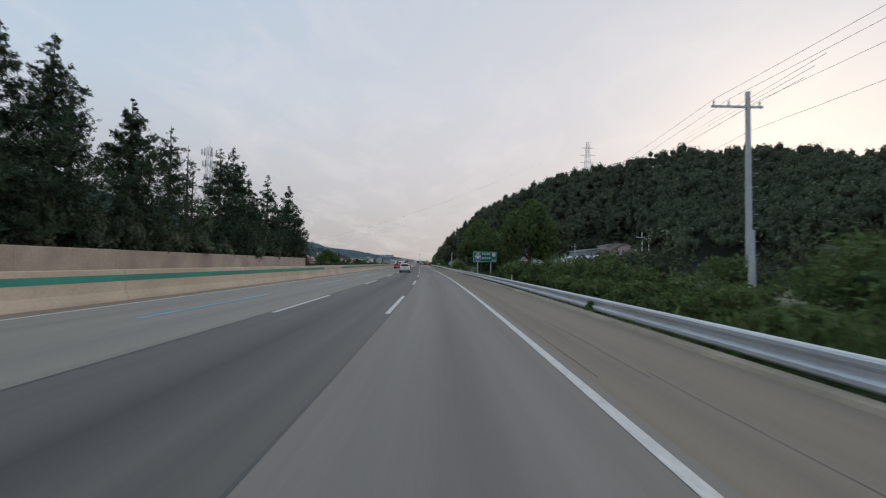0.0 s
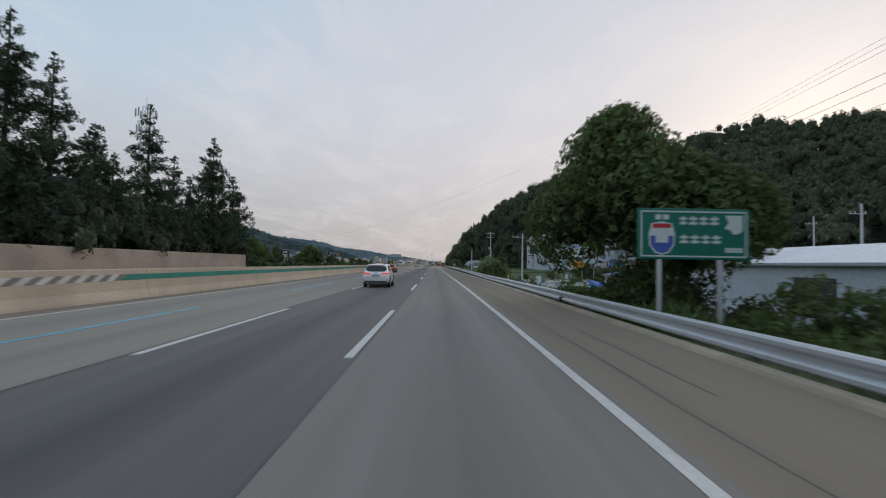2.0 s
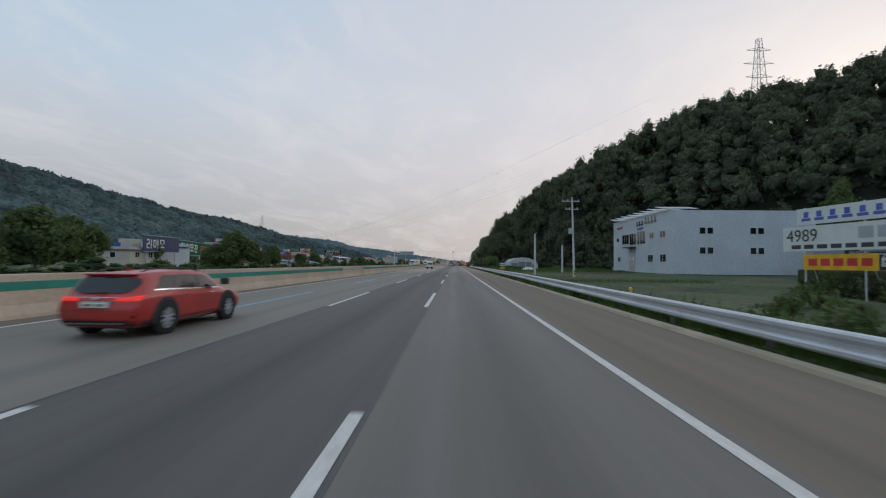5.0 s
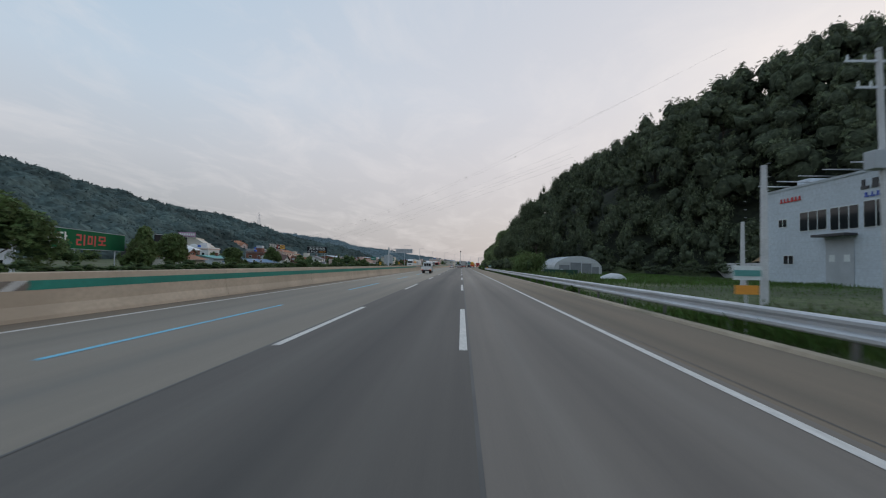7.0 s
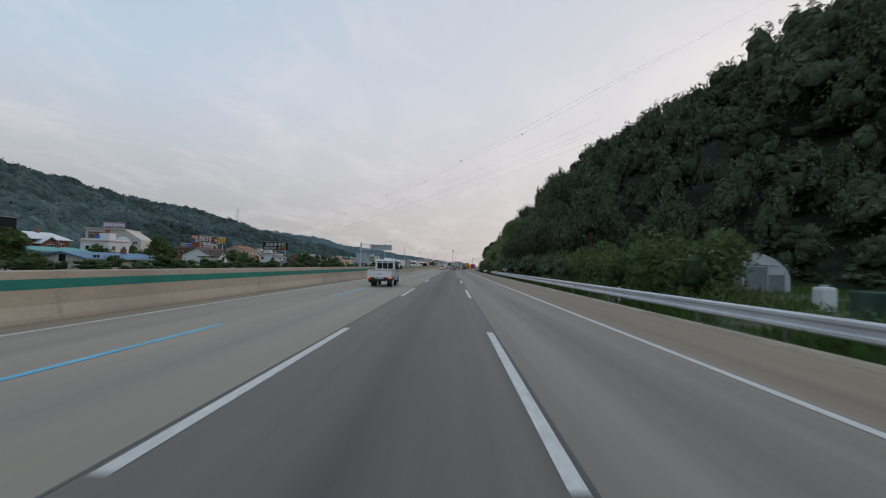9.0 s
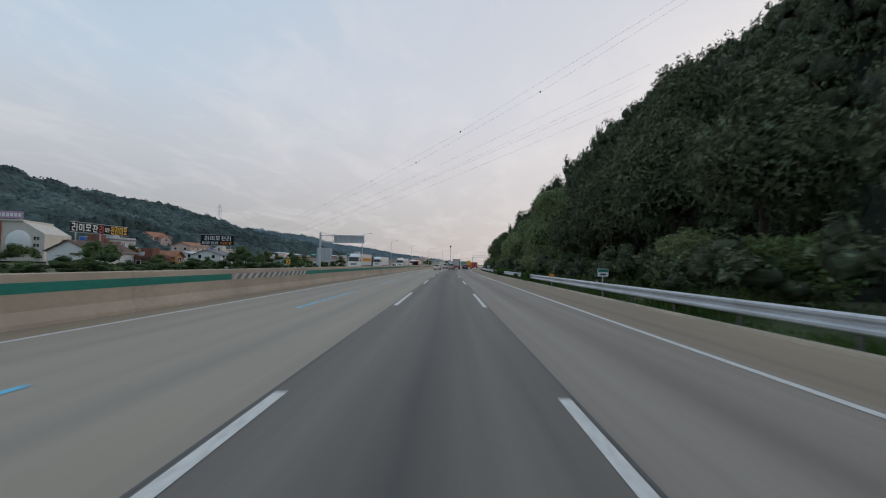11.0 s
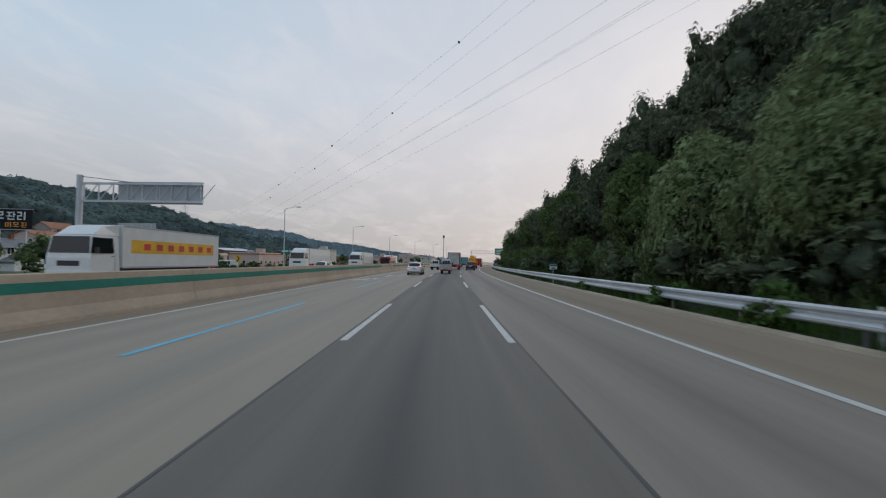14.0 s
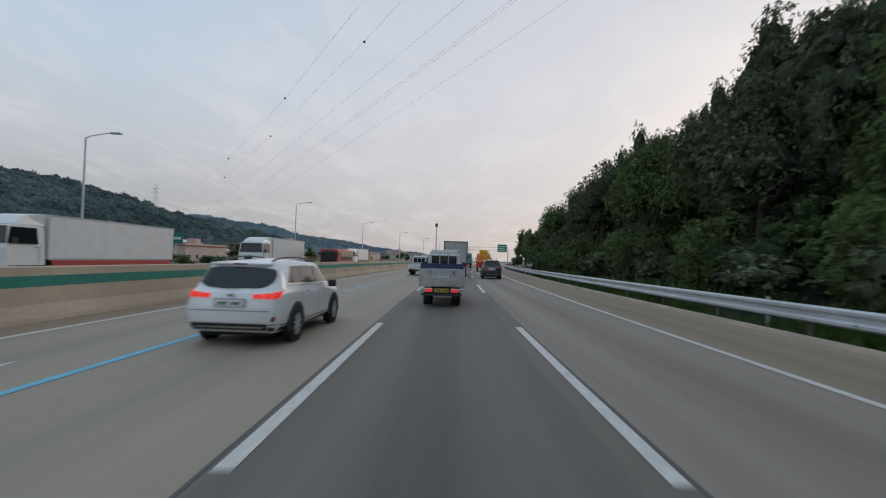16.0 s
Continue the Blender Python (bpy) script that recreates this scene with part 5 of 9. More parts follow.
# ---- vehicles ----
class Shell:
    """A body pulled through stations; each station is a row of (half width, y, z) from sill to roof centre."""

    def __init__(self, stations):
        self.st = np.array(stations, float)

    def point(self, u, v, side=1, lift=0.0):
        u, v = min(max(u, 0), len(self.st) - 1 - 1e-6), min(max(v, 0), self.st.shape[1] - 1 - 1e-6)
        i, j = int(u), int(v)
        a, b = u - i, v - j

        def lin(a, b):
            s = self.st
            return s[i, j] * (1 - a) * (1 - b) + s[i + 1, j] * a * (1 - b) + s[i, j + 1] * (1 - a) * b + s[i + 1, j + 1] * a * b

        p = lin(a, b)
        if lift:
            du, dv = lin(min(a + 0.01, 1), b) - lin(max(a - 0.01, 0), b), lin(a, min(b + 0.01, 1)) - lin(a, max(b - 0.01, 0))
            n = np.cross(du, dv)
            n = n / (np.linalg.norm(n) + 1e-9)
            if n[0] < 0:
                n = -n
            p = p + n * lift
        return Vector((side * p[0], p[1], p[2]))

    def body(self, sub=3):
        bm = bmesh.new()
        nu, nv = (len(self.st) - 1) * sub, (self.st.shape[1] - 1) * sub
        grid = {}
        for side in (1, -1):
            for a in range(nu + 1):
                for b in range(nv + 1):
                    if side == -1 and b == nv:
                        grid[a, b, side] = grid[a, b, 1]
                    else:
                        grid[a, b, side] = bm.verts.new(self.smooth(a / sub, b / sub, side))
            for a in range(nu):
                for b in range(nv):
                    q = [grid[a, b, side], grid[a + 1, b, side], grid[a + 1, b + 1, side], grid[a, b + 1, side]]
                    q = list(dict.fromkeys(q))
                    if len(q) >= 3:
                        bm.faces.new(q if side == 1 else list(reversed(q)))
        for a in (0, nu):
            for b in range(nv):
                q = [grid[a, b, 1], grid[a, b + 1, 1], grid[a, b + 1, -1], grid[a, b, -1]]
                q = list(dict.fromkeys(q))
                if len(q) >= 3:
                    bm.faces.new(q if a == 0 else list(reversed(q)))
        for a in range(nu):
            bm.faces.new([grid[a, 0, 1], grid[a, 0, -1], grid[a + 1, 0, -1], grid[a + 1, 0, 1]])
        bmesh.ops.recalc_face_normals(bm, faces=bm.faces)
        return bm

    def smooth(self, u, v, side=1, lift=0.0):
        return self.point(u, v, side, lift)

    def patch(self, u0, u1, v0, v1, side, lift=0.006, nu=6, nv=3, slant0=0.0, slant1=0.0):
        bm = bmesh.new()
        rows = []
        for b in range(nv + 1):
            k = b / nv
            ua, ub = u0 + slant0 * k, u1 + slant1 * k
            rows.append([bm.verts.new(self.smooth(ua + (ub - ua) * a / nu, v0 + (v1 - v0) * k, side, lift)) for a in range(nu + 1)])
        for r0, r1 in zip(rows[:-1], rows[1:]):
            for a in range(nu):
                q = [r0[a], r0[a + 1], r1[a + 1], r1[a]]
                bm.faces.new(q if side == 1 else list(reversed(q)))
        return bm

    def end_patch(self, end, v0, v1, x0, x1, lift=0.008, n=6, nv=3):
        """A piece of the rear (end 0) or front face between levels v0..v1 and parts x0..x1 of the half width."""
        bm = bmesh.new()
        u = 0 if end == 0 else len(self.st) - 1
        rows = []
        for b in range(nv + 1):
            p = self.point(u, v0 + (v1 - v0) * b / nv, 1)
            y = p.y + (-lift if end == 0 else lift)
            rows.append([bm.verts.new((p.x * (x0 + (x1 - x0) * a / n), y, p.z)) for a in range(n + 1)])
        for r0, r1 in zip(rows[:-1], rows[1:]):
            for a in range(n):
                q = [r0[a], r0[a + 1], r1[a + 1], r1[a]]
                bm.faces.new(q if end == 0 else list(reversed(q)))
        return bm


def wheel(parent, x, y, r, w, side, spokes=10, rim="rim"):
    """A tyre with a rim and spokes; the outer face looks to the given side."""
    bm = bmesh.new()
    prof = [(r * 0.62, w / 2), (r * 0.9, w / 2), (r * 0.98, w * 0.36), (r, 0.0), (r * 0.98, -w * 0.36), (r * 0.9, -w / 2), (r * 0.62, -w / 2)]
    n = 28
    rings = [[bm.verts.new((d, q * math.cos(2 * math.pi * k / n), q * math.sin(2 * math.pi * k / n))) for q, d in prof] for k in range(n)]
    for k in range(n):
        a, b = rings[k], rings[(k + 1) % n]
        for j in range(len(prof) - 1):
            bm.faces.new((a[j], a[j + 1], b[j + 1], b[j]))
    bmesh.ops.recalc_face_normals(bm, faces=bm.faces)
    tyre = part("wheel", bm, M["rubber"], parent, smooth=True)
    tyre.location = (x, y, r)
    bm = bmesh.new()
    o = side * w * 0.46
    bmesh.ops.create_cone(bm, cap_ends=True, segments=24, radius1=r * 0.63, radius2=r * 0.63, depth=w * 0.5, matrix=Matrix.Rotation(math.pi / 2, 4, "Y"))
    part("rim_dish", bm, M["dark_metal"], tyre)
    bm = bmesh.new()
    for k in range(24):
        a0, a1 = 2 * math.pi * k / 24, 2 * math.pi * (k + 1) / 24
        bm.faces.new([bm.verts.new((o, q * math.cos(a), q * math.sin(a))) for q, a in ((r * 0.57, a0), (r * 0.655, a0), (r * 0.655, a1), (r * 0.57, a1))])
    for k in range(spokes):
        m = Matrix.Rotation(2 * math.pi * k / spokes, 4, "X")
        add_box(bm, (o - 0.02, -r * 0.05, 0), (o + 0.015, r * 0.05, r * 0.6), m)
    bmesh.ops.create_cone(bm, cap_ends=True, segments=12, radius1=r * 0.16, radius2=r * 0.13, depth=0.04, matrix=Matrix.Translation((o + side * 0.015, 0, 0)) @ Matrix.Rotation(math.pi / 2, 4, "Y"))
    part("rim", bm, M[rim], tyre)
    return tyre


def arch(parent, x, y, r, side, mat, r_out=None, name="wheel_arch"):
    """A dark wheel housing with a lip round the wheel, proud of the body side."""
    bm = bmesh.new()
    n = 18
    r_out = r_out or r * 1.27
    c = r
    inner, outer, deep = [], [], []
    for k in range(n + 1):
        a = math.pi * (k / n) * 1.12 - 0.06 * math.pi
        for lst, q, d in ((inner, r * 1.06, 0.012), (outer, r_out, 0.004), (deep, r_out, -0.04)):
            lst.append(bm.verts.new((x + side * d, y + q * math.cos(a), c + q * math.sin(a))))
    for k in range(n):
        for p, q in ((inner, outer), (outer, deep)):
            f = [p[k], p[k + 1], q[k + 1], q[k]]
            bm.faces.new(f if side == 1 else list(reversed(f)))
    bmesh.ops.recalc_face_normals(bm, faces=bm.faces)
    part(name, bm, mat, parent)
    bm = bmesh.new()
    bmesh.ops.create_circle(bm, cap_ends=True, segments=28, radius=r * 1.1, matrix=Matrix.Translation((x + side * 0.003, y, r)) @ Matrix.Rotation(math.pi / 2, 4, "Y"))
    part("wheel_housing", bm, M["rubber"], parent)


def plate_bars(parent, x0, x1, z0, z1, y, mat="plate", facing=-1):
    pl = part("number_plate", box((x0, y - 0.012, z0), (x1, y + 0.012, z1), bevel=0.004), M[mat], parent, "rear number plate with unreadable bars")
    n = 7
    w = (x1 - x0) * 0.8 / n
    for k in range(n):
        a = x0 + (x1 - x0) * 0.1 + k * w
        if k != 3:
            part("plate_bar", box((a + w * 0.15, y + facing * 0.016 - 0.002, z0 + (z1 - z0) * 0.25), (a + w * 0.8, y + facing * 0.016 + 0.002, z0 + (z1 - z0) * 0.75)), M["bars"], pl)


SUV_STATIONS = [
    [(0.66, -2.30, 0.30), (0.74, -2.43, 0.45), (0.82, -2.43, 0.72), (0.80, -2.36, 1.02), (0.74, -2.28, 1.10), (0.58, -1.99, 1.58), (0.0, -1.97, 1.62)],
    [(0.78, -2.20, 0.28), (0.89, -2.28, 0.43), (0.935, -2.24, 0.74), (0.915, -2.18, 1.03), (0.87, -2.08, 1.12), (0.67, -1.80, 1.63), (0.0, -1.76, 1.68)],
    [(0.82, -1.55, 0.26), (0.925, -1.55, 0.40), (0.945, -1.55, 0.74), (0.93, -1.50, 1.02), (0.90, -1.40, 1.10), (0.70, -1.25, 1.65), (0.0, -1.25, 1.715)],
    [(0.82, -0.60, 0.25), (0.92, -0.60, 0.38), (0.94, -0.60, 0.74), (0.92, -0.60, 0.99), (0.90, -0.60, 1.06), (0.71, -0.50, 1.665), (0.0, -0.50, 1.73)],
    [(0.82, 0.40, 0.25), (0.92, 0.40, 0.38), (0.94, 0.40, 0.74), (0.92, 0.40, 0.97), (0.90, 0.42, 1.03), (0.70, 0.25, 1.64), (0.0, 0.25, 1.71)],
    [(0.82, 1.00, 0.25), (0.92, 1.00, 0.38), (0.94, 1.00, 0.73), (0.92, 1.00, 0.96), (0.89, 1.02, 1.02), (0.66, 0.70, 1.57), (0.0, 0.72, 1.65)],
    [(0.82, 1.50, 0.26), (0.92, 1.50, 0.40), (0.94, 1.50, 0.73), (0.91, 1.50, 0.94), (0.85, 1.45, 1.00), (0.74, 1.42, 1.06), (0.0, 1.38, 1.10)],
    [(0.80, 2.00, 0.27), (0.90, 2.05, 0.40), (0.925, 2.05, 0.70), (0.86, 2.02, 0.90), (0.78, 1.98, 0.96), (0.60, 1.95, 1.00), (0.0, 1.95, 1.03)],
    [(0.66, 2.34, 0.28), (0.76, 2.42, 0.42), (0.78, 2.42, 0.64), (0.74, 2.38, 0.82), (0.66, 2.34, 0.88), (0.5, 2.32, 0.91), (0.0, 2.32, 0.93)],
]


def suv(label, paint, category="car", name="suv", scale=(1, 1, 1), lit=True, brake=False):
    t = thing(name, label, category)
    st = [[(w * scale[0], y * scale[1], z * scale[2]) for w, y, z in row] for row in SUV_STATIONS]
    sh = Shell(st)
    sx, sy, sz = scale
    body = part("body", sh.body(3), M[paint], t, smooth=True)
    for side in (1, -1):
        for a, b, s0, s1 in ((1.5, 2.42, 0.35, 0.0), (2.47, 3.62, 0.0, -0.02), (3.67, 5.2, 0.0, -0.62)):
            part("side_window", sh.patch(a, b, 4.24, 4.86, side, 0.007, 7, 3, s0, s1), M["glass"], t)
        for a, b in ((2.425, 2.465), (3.625, 3.665)):
            part("window_pillar", sh.patch(a, b, 4.24, 4.86, side, 0.006, 1, 3), M["bars"], t)
        part("window_trim", sh.patch(1.42, 5.35, 4.15, 4.21, side, 0.009, 12, 1), M["chrome"], t)
        part("side_cladding", sh.patch(1.9, 6.6, 0.3, 1.12, side, 0.008, 10, 1), M["plastic"], t)
        part("sill_strip", sh.patch(2.5, 5.6, 0.6, 0.9, side, 0.02, 8, 1), M["chrome"], t)
        for u in (2.75, 4.05):
            part("door_handle", sh.patch(u, u + 0.24, 3.1, 3.3, side, 0.025, 2, 1), M["chrome"], t)
        for u in (2.46, 3.66, 5.0):
            part("door_gap", sh.patch(u, u + 0.012, 1.2, 4.0, side, 0.003, 1, 6), M["bars"], t)
        for y in (-1.42 * sy, 1.40 * sy):
            arch(t, side * 0.945 * sx, y, 0.37, side, M["plastic"])
            wheel(t, side * 0.85 * sx, y, 0.37, 0.235, side)
        # tail lamp wraps the corner
        lamp = "tail_on" if lit else "tail"
        part("tail_lamp", sh.patch(0.0, 0.75, 2.8, 3.6, side, 0.012, 5, 2, -0.05, 0.4), M[lamp], t, "lit red wraparound tail lamp")
        for x0, x1 in ((0.52, 0.77), (0.785, 1.0)):
            bm = bmesh.new()
            cols = []
            for k in range(5):
                x = x0 + (x1 - x0) * k / 4
                q = (x - 0.52) / 0.48
                cols.append([bm.verts.new((side * p.x * x, p.y - 0.014, p.z)) for p in (sh.point(0, v, 1) for v in (2.8, 3.0 + 0.15 * q, 3.2 + 0.4 * q))])
            for c0, c1 in zip(cols[:-1], cols[1:]):
                for k in range(2):
                    q = (c0[k], c1[k], c1[k + 1], c0[k + 1])
                    bm.faces.new(q if side == 1 else q[::-1])
            part("tail_lamp", bm, M[lamp], t, "lit red tapering tail lamp")
        part("fog_reflector", sh.patch(0.1, 0.5, 1.3, 1.62, side, 0.012, 2, 1), M["tail"], t)
        # mirror
        bm = box((side * 0.93, 0.80, 1.02), (side * 1.12, 0.98, 1.20), bevel=0.04)
        part("wing_mirror", bm, M["plastic"], t)
        # roof rail
        bm = bmesh.new()
        pts = [sh.point(u, 5.25, side, 0.03) for u in (1.1, 1.6, 2.3, 3.0, 3.8, 4.6)]
        for p, z in zip(pts, (0.0, 0.04, 0.05, 0.05, 0.04, 0.0)):
            p.z += z
        add_path(bm, pts, 0.018, 6)
        part("roof_rail", bm, M["plastic"], t)
        part("headlamp", sh.patch(7.2, 7.9, 3.0, 3.9, side, 0.01, 3, 2), M["lamp_clear"], t)
    # one bowed rear window that wraps round both corners
    bm = bmesh.new()
    rows = []
    for b in range(7):
        row = []
        for a in np.linspace(-1, 1, 25):
            q = abs(a)
            low = 4.1 + 0.42 * max(0.0, (q - 0.45) / 0.55) ** 2
            high = 4.93 - 0.18 * q ** 5
            v = low + (high - low) * b / 6
            side = 1 if a >= 0 else -1
            p = sh.point(0, v, side)
            if q <= 0.8:
                row.append(bm.verts.new((p.x * q / 0.8, p.y - 0.014, p.z)))
            else:
                row.append(bm.verts.new(sh.point((q - 0.8) / 0.2 * 0.62, v, side, 0.014)))
        rows.append(row)
    for r0, r1 in zip(rows[:-1], rows[1:]):
        for k in range(24):
            bm.faces.new((r0[k], r0[k + 1], r1[k + 1], r1[k]))
    part("rear_window", bm, M["glass"], t, smooth=True)
    bm = box((-0.6 * sx, -2.06 * sy, 1.59 * sz), (0.6 * sx, -1.80 * sy, 1.63 * sz), Matrix.Rotation(0, 4, "X"), 0.02)
    part("roof_spoiler", bm, M[paint], t)
    part("high_brake_lamp", box((-0.13, -2.075 * sy, 1.598 * sz), (0.13, -2.058 * sy, 1.62 * sz)), M["tail_on" if lit and brake else "tail"], t)
    part("tailgate_trim", sh.end_patch(0, 3.32, 3.42, -0.56, 0.56, 0.018, 6, 1), M["chrome"], t)
    part("rear_bumper", sh.end_patch(0, 0.3, 1.12, -1.0, 1.0, 0.02, 8, 2), M["plastic"], t)
    for side in (1, -1):
        part("rear_bumper", sh.patch(0.0, 1.9, 0.3, 1.1, side, 0.012, 5, 1), M["plastic"], t)
    part("bumper_strip", sh.end_patch(0, 0.62, 0.82, -0.9, 0.9, 0.035, 8, 1), M["rim"], t)
    part("tailgate_gap", sh.end_patch(0, 1.98, 2.02, -0.92, 0.92, 0.006, 6, 1), M["bars"], t)
    part("badge", box((-0.075, -2.43 * sy, 0.985 * sz), (0.075, -2.40 * sy, 1.045 * sz), bevel=0.012), M["chrome"], t)
    part("plate_recess", box((-0.31, -2.447 * sy, 0.79 * sz), (0.31, -2.425 * sy, 0.955 * sz), bevel=0.01), M["sign_back"], t)
    plate_bars(t, -0.27, 0.27, 0.805 * sz, 0.925 * sz, -2.455 * sy)
    bm = bmesh.new()
    add_box(bm, (-0.7 * sx, -2.1 * sy, 0.2), (0.7 * sx, 2.1 * sy, 0.34))
    part("underbody", bm, M["rubber"], t)
    # shark fin, wiper
    bm = box((-0.022, -1.52 * sy, 1.69 * sz), (0.022, -1.40 * sy, 1.745 * sz), bevel=0.01)
    part("antenna_fin", bm, M[paint], t)
    bm = tube((-0.28, -2.30 * sy, 1.14 * sz), (0.12, -2.27 * sy, 1.17 * sz), 0.012)
    part("rear_wiper", bm, M["plastic"], t)
    # windscreen
    bm = bmesh.new()
    a, b = sh.point(5.05, 5.1, 1), sh.point(5.95, 5.0, 1)
    rows = [[bm.verts.new((x, p.y + 0.012, p.z + 0.012 + (0.05 if k == 0 else 0.02) * (1 - abs(x) / max(abs(p.x), 0.01)))) for x in np.linspace(-p.x * 0.95, p.x * 0.95, 7)] for k, p in enumerate((a, b))]
    for i in range(6):
        bm.faces.new((rows[0][i], rows[1][i], rows[1][i + 1], rows[0][i + 1]))
    part("windscreen", bm, M["glass"], t)
    return t


white_suv = suv("white sport utility car with lit red tail lamps", "white_car", brake=True)
white_suv.matrix_world = stand(84.5, -2.54, 0, 0.5) @ Matrix.Scale(0.94, 4)
next_suv = suv("white sport utility car with dark rear glass and lit tail lamps", "white_car")
next_suv.matrix_world = stand(386.6, -5.58, 0, -1.0) @ Matrix.Scale(0.92, 4)
dark_suv = suv("dark blue grey sport utility car seen from behind", "black_car", lit=False, scale=(0.94, 0.93, 1.05))
dark_suv.matrix_world = stand(420.0, 1.7)
red_car = suv("low red saloon car with lit tail lamps", "red_paint", name="saloon_car", scale=(0.94, 0.97, 0.84))
red_car.matrix_world = stand(134.5, -6.35)


def truck_cab(t, y0, y1, w, z0, z1, paint, crew=True, rear_windows=3, front_slope=0.35):
    """A cab-over cab between y0 (back) and y1 (front)."""
    bm = bmesh.new()
    prof = [(y0, z0), (y0, z1 - 0.12), (y0 + 0.1, z1), (y1 - front_slope - 0.25, z1), (y1 - front_slope, z1 - 0.08), (y1 - 0.04, z0 + (z1 - z0) * 0.52), (y1, z0 + (z1 - z0) * 0.40), (y1, z0)]
    rows = []
    for x, k in ((-w, 0.0), (-w + 0.05, 1.0), (w - 0.05, 1.0), (w, 0.0)):
        row = []
        for y, z in prof:
            zz = (z - z0) / (z1 - z0)
            inset = 0.13 * max(0, zz - 0.45) / 0.55
            sx = (abs(x) - inset) * (1 if x > 0 else -1)
            row.append(bm.verts.new((sx, y, z - (0.03 if k == 0 and zz > 0.9 else 0))))
        rows.append(row)
    n = len(prof)
    for r0, r1 in zip(rows[:-1], rows[1:]):
        for j in range(n):
            bm.faces.new((r0[j], r0[(j + 1) % n], r1[(j + 1) % n], r1[j]))
    bm.faces.new(rows[0])
    bm.faces.new(list(reversed(rows[-1])))
    bmesh.ops.recalc_face_normals(bm, faces=bm.faces)
    cab = part("cab", bm, M[paint], t)

    def side_x(z):
        zz = (z - z0) / (z1 - z0)
        return w - 0.13 * max(0, zz - 0.45) / 0.55

    zb, zt = z0 + (z1 - z0) * 0.53, z1 - 0.14
    spans = ((y0 + 0.15, y0 + (y1 - y0) * 0.36), (y0 + (y1 - y0) * 0.42, y1 - front_slope - 0.05)) if crew else ((y0 + (y1 - y0) * 0.2, y1 - front_slope - 0.05),)
    for side in (1, -1):
        for a, b in spans:
            last = b == spans[-1][1]
            pts = [(a, zb), (b + (0.22 if last else 0), zb), (b, zt), (a + 0.03, zt)]
            bm = bmesh.new()
            vs = [bm.verts.new((side * (side_x(z) + 0.008), y, z)) for y, z in pts]
            bm.faces.new(vs if side == 1 else list(reversed(vs)))
            part("side_window", bm, M["glass"], t)
            part("door_gap", box((side * (w + 0.001) - 0.003, a - 0.07, z0 + 0.12), (side * (w + 0.001) + 0.003, a - 0.05, zb)), M["bars"], t)
            part("door_handle", box((side * (w + 0.015) - 0.015, a + 0.05, zb - 0.2), (side * (w + 0.015) + 0.015, a + 0.2, zb - 0.16)), M["plastic"], t)
        part("wing_mirror", box((side * (w + 0.06), y1 - 0.28, zb), (side * (w + 0.24), y1 - 0.16, zb + 0.3), bevel=0.02), M["plastic"], t)
    if rear_windows:
        tot = 2 * (w - 0.22)
        for k in range(rear_windows):
            a = -(w - 0.22) + tot * k / rear_windows
            part("rear_window", box((a + 0.02, y0 - 0.012, zb + 0.02), (a + tot / rear_windows - 0.02, y0 - 0.002, zt), bevel=0.004), M["glass"], t)
    # windscreen and grille
    bm = bmesh.new()
    za, zc = z0 + (z1 - z0) * 0.52, z1 - 0.1
    ya, yc = y1 - 0.04, y1 - front_slope
    vs = [bm.verts.new(p) for p in ((-side_x(za) + 0.08, ya + 0.012, za + 0.02), (side_x(za) - 0.08, ya + 0.012, za + 0.02), (side_x(zc) - 0.08, yc + 0.012, zc), (-side_x(zc) + 0.08, yc + 0.012, zc))]
    bm.faces.new(list(reversed(vs)))
    part("windscreen", bm, M["glass"], t)
    part("grille", box((-w * 0.5, y1 + 0.002, z0 + (z1 - z0) * 0.2), (w * 0.5, y1 + 0.012, z0 + (z1 - z0) * 0.33)), M["plastic"], t)
    part("bumper", box((-w, y1 - 0.1, z0 - 0.12), (w, y1 + 0.05, z0 + 0.16), bevel=0.03), M[paint], t)
    for side in (1, -1):
        part("headlamp", box((side * w * 0.78 - 0.16, y1 + 0.004, z0 + (z1 - z0) * 0.2), (side * w * 0.78 + 0.16, y1 + 0.02, z0 + (z1 - z0) * 0.33), bevel=0.01), M["lamp_clear"], t)
    return cab


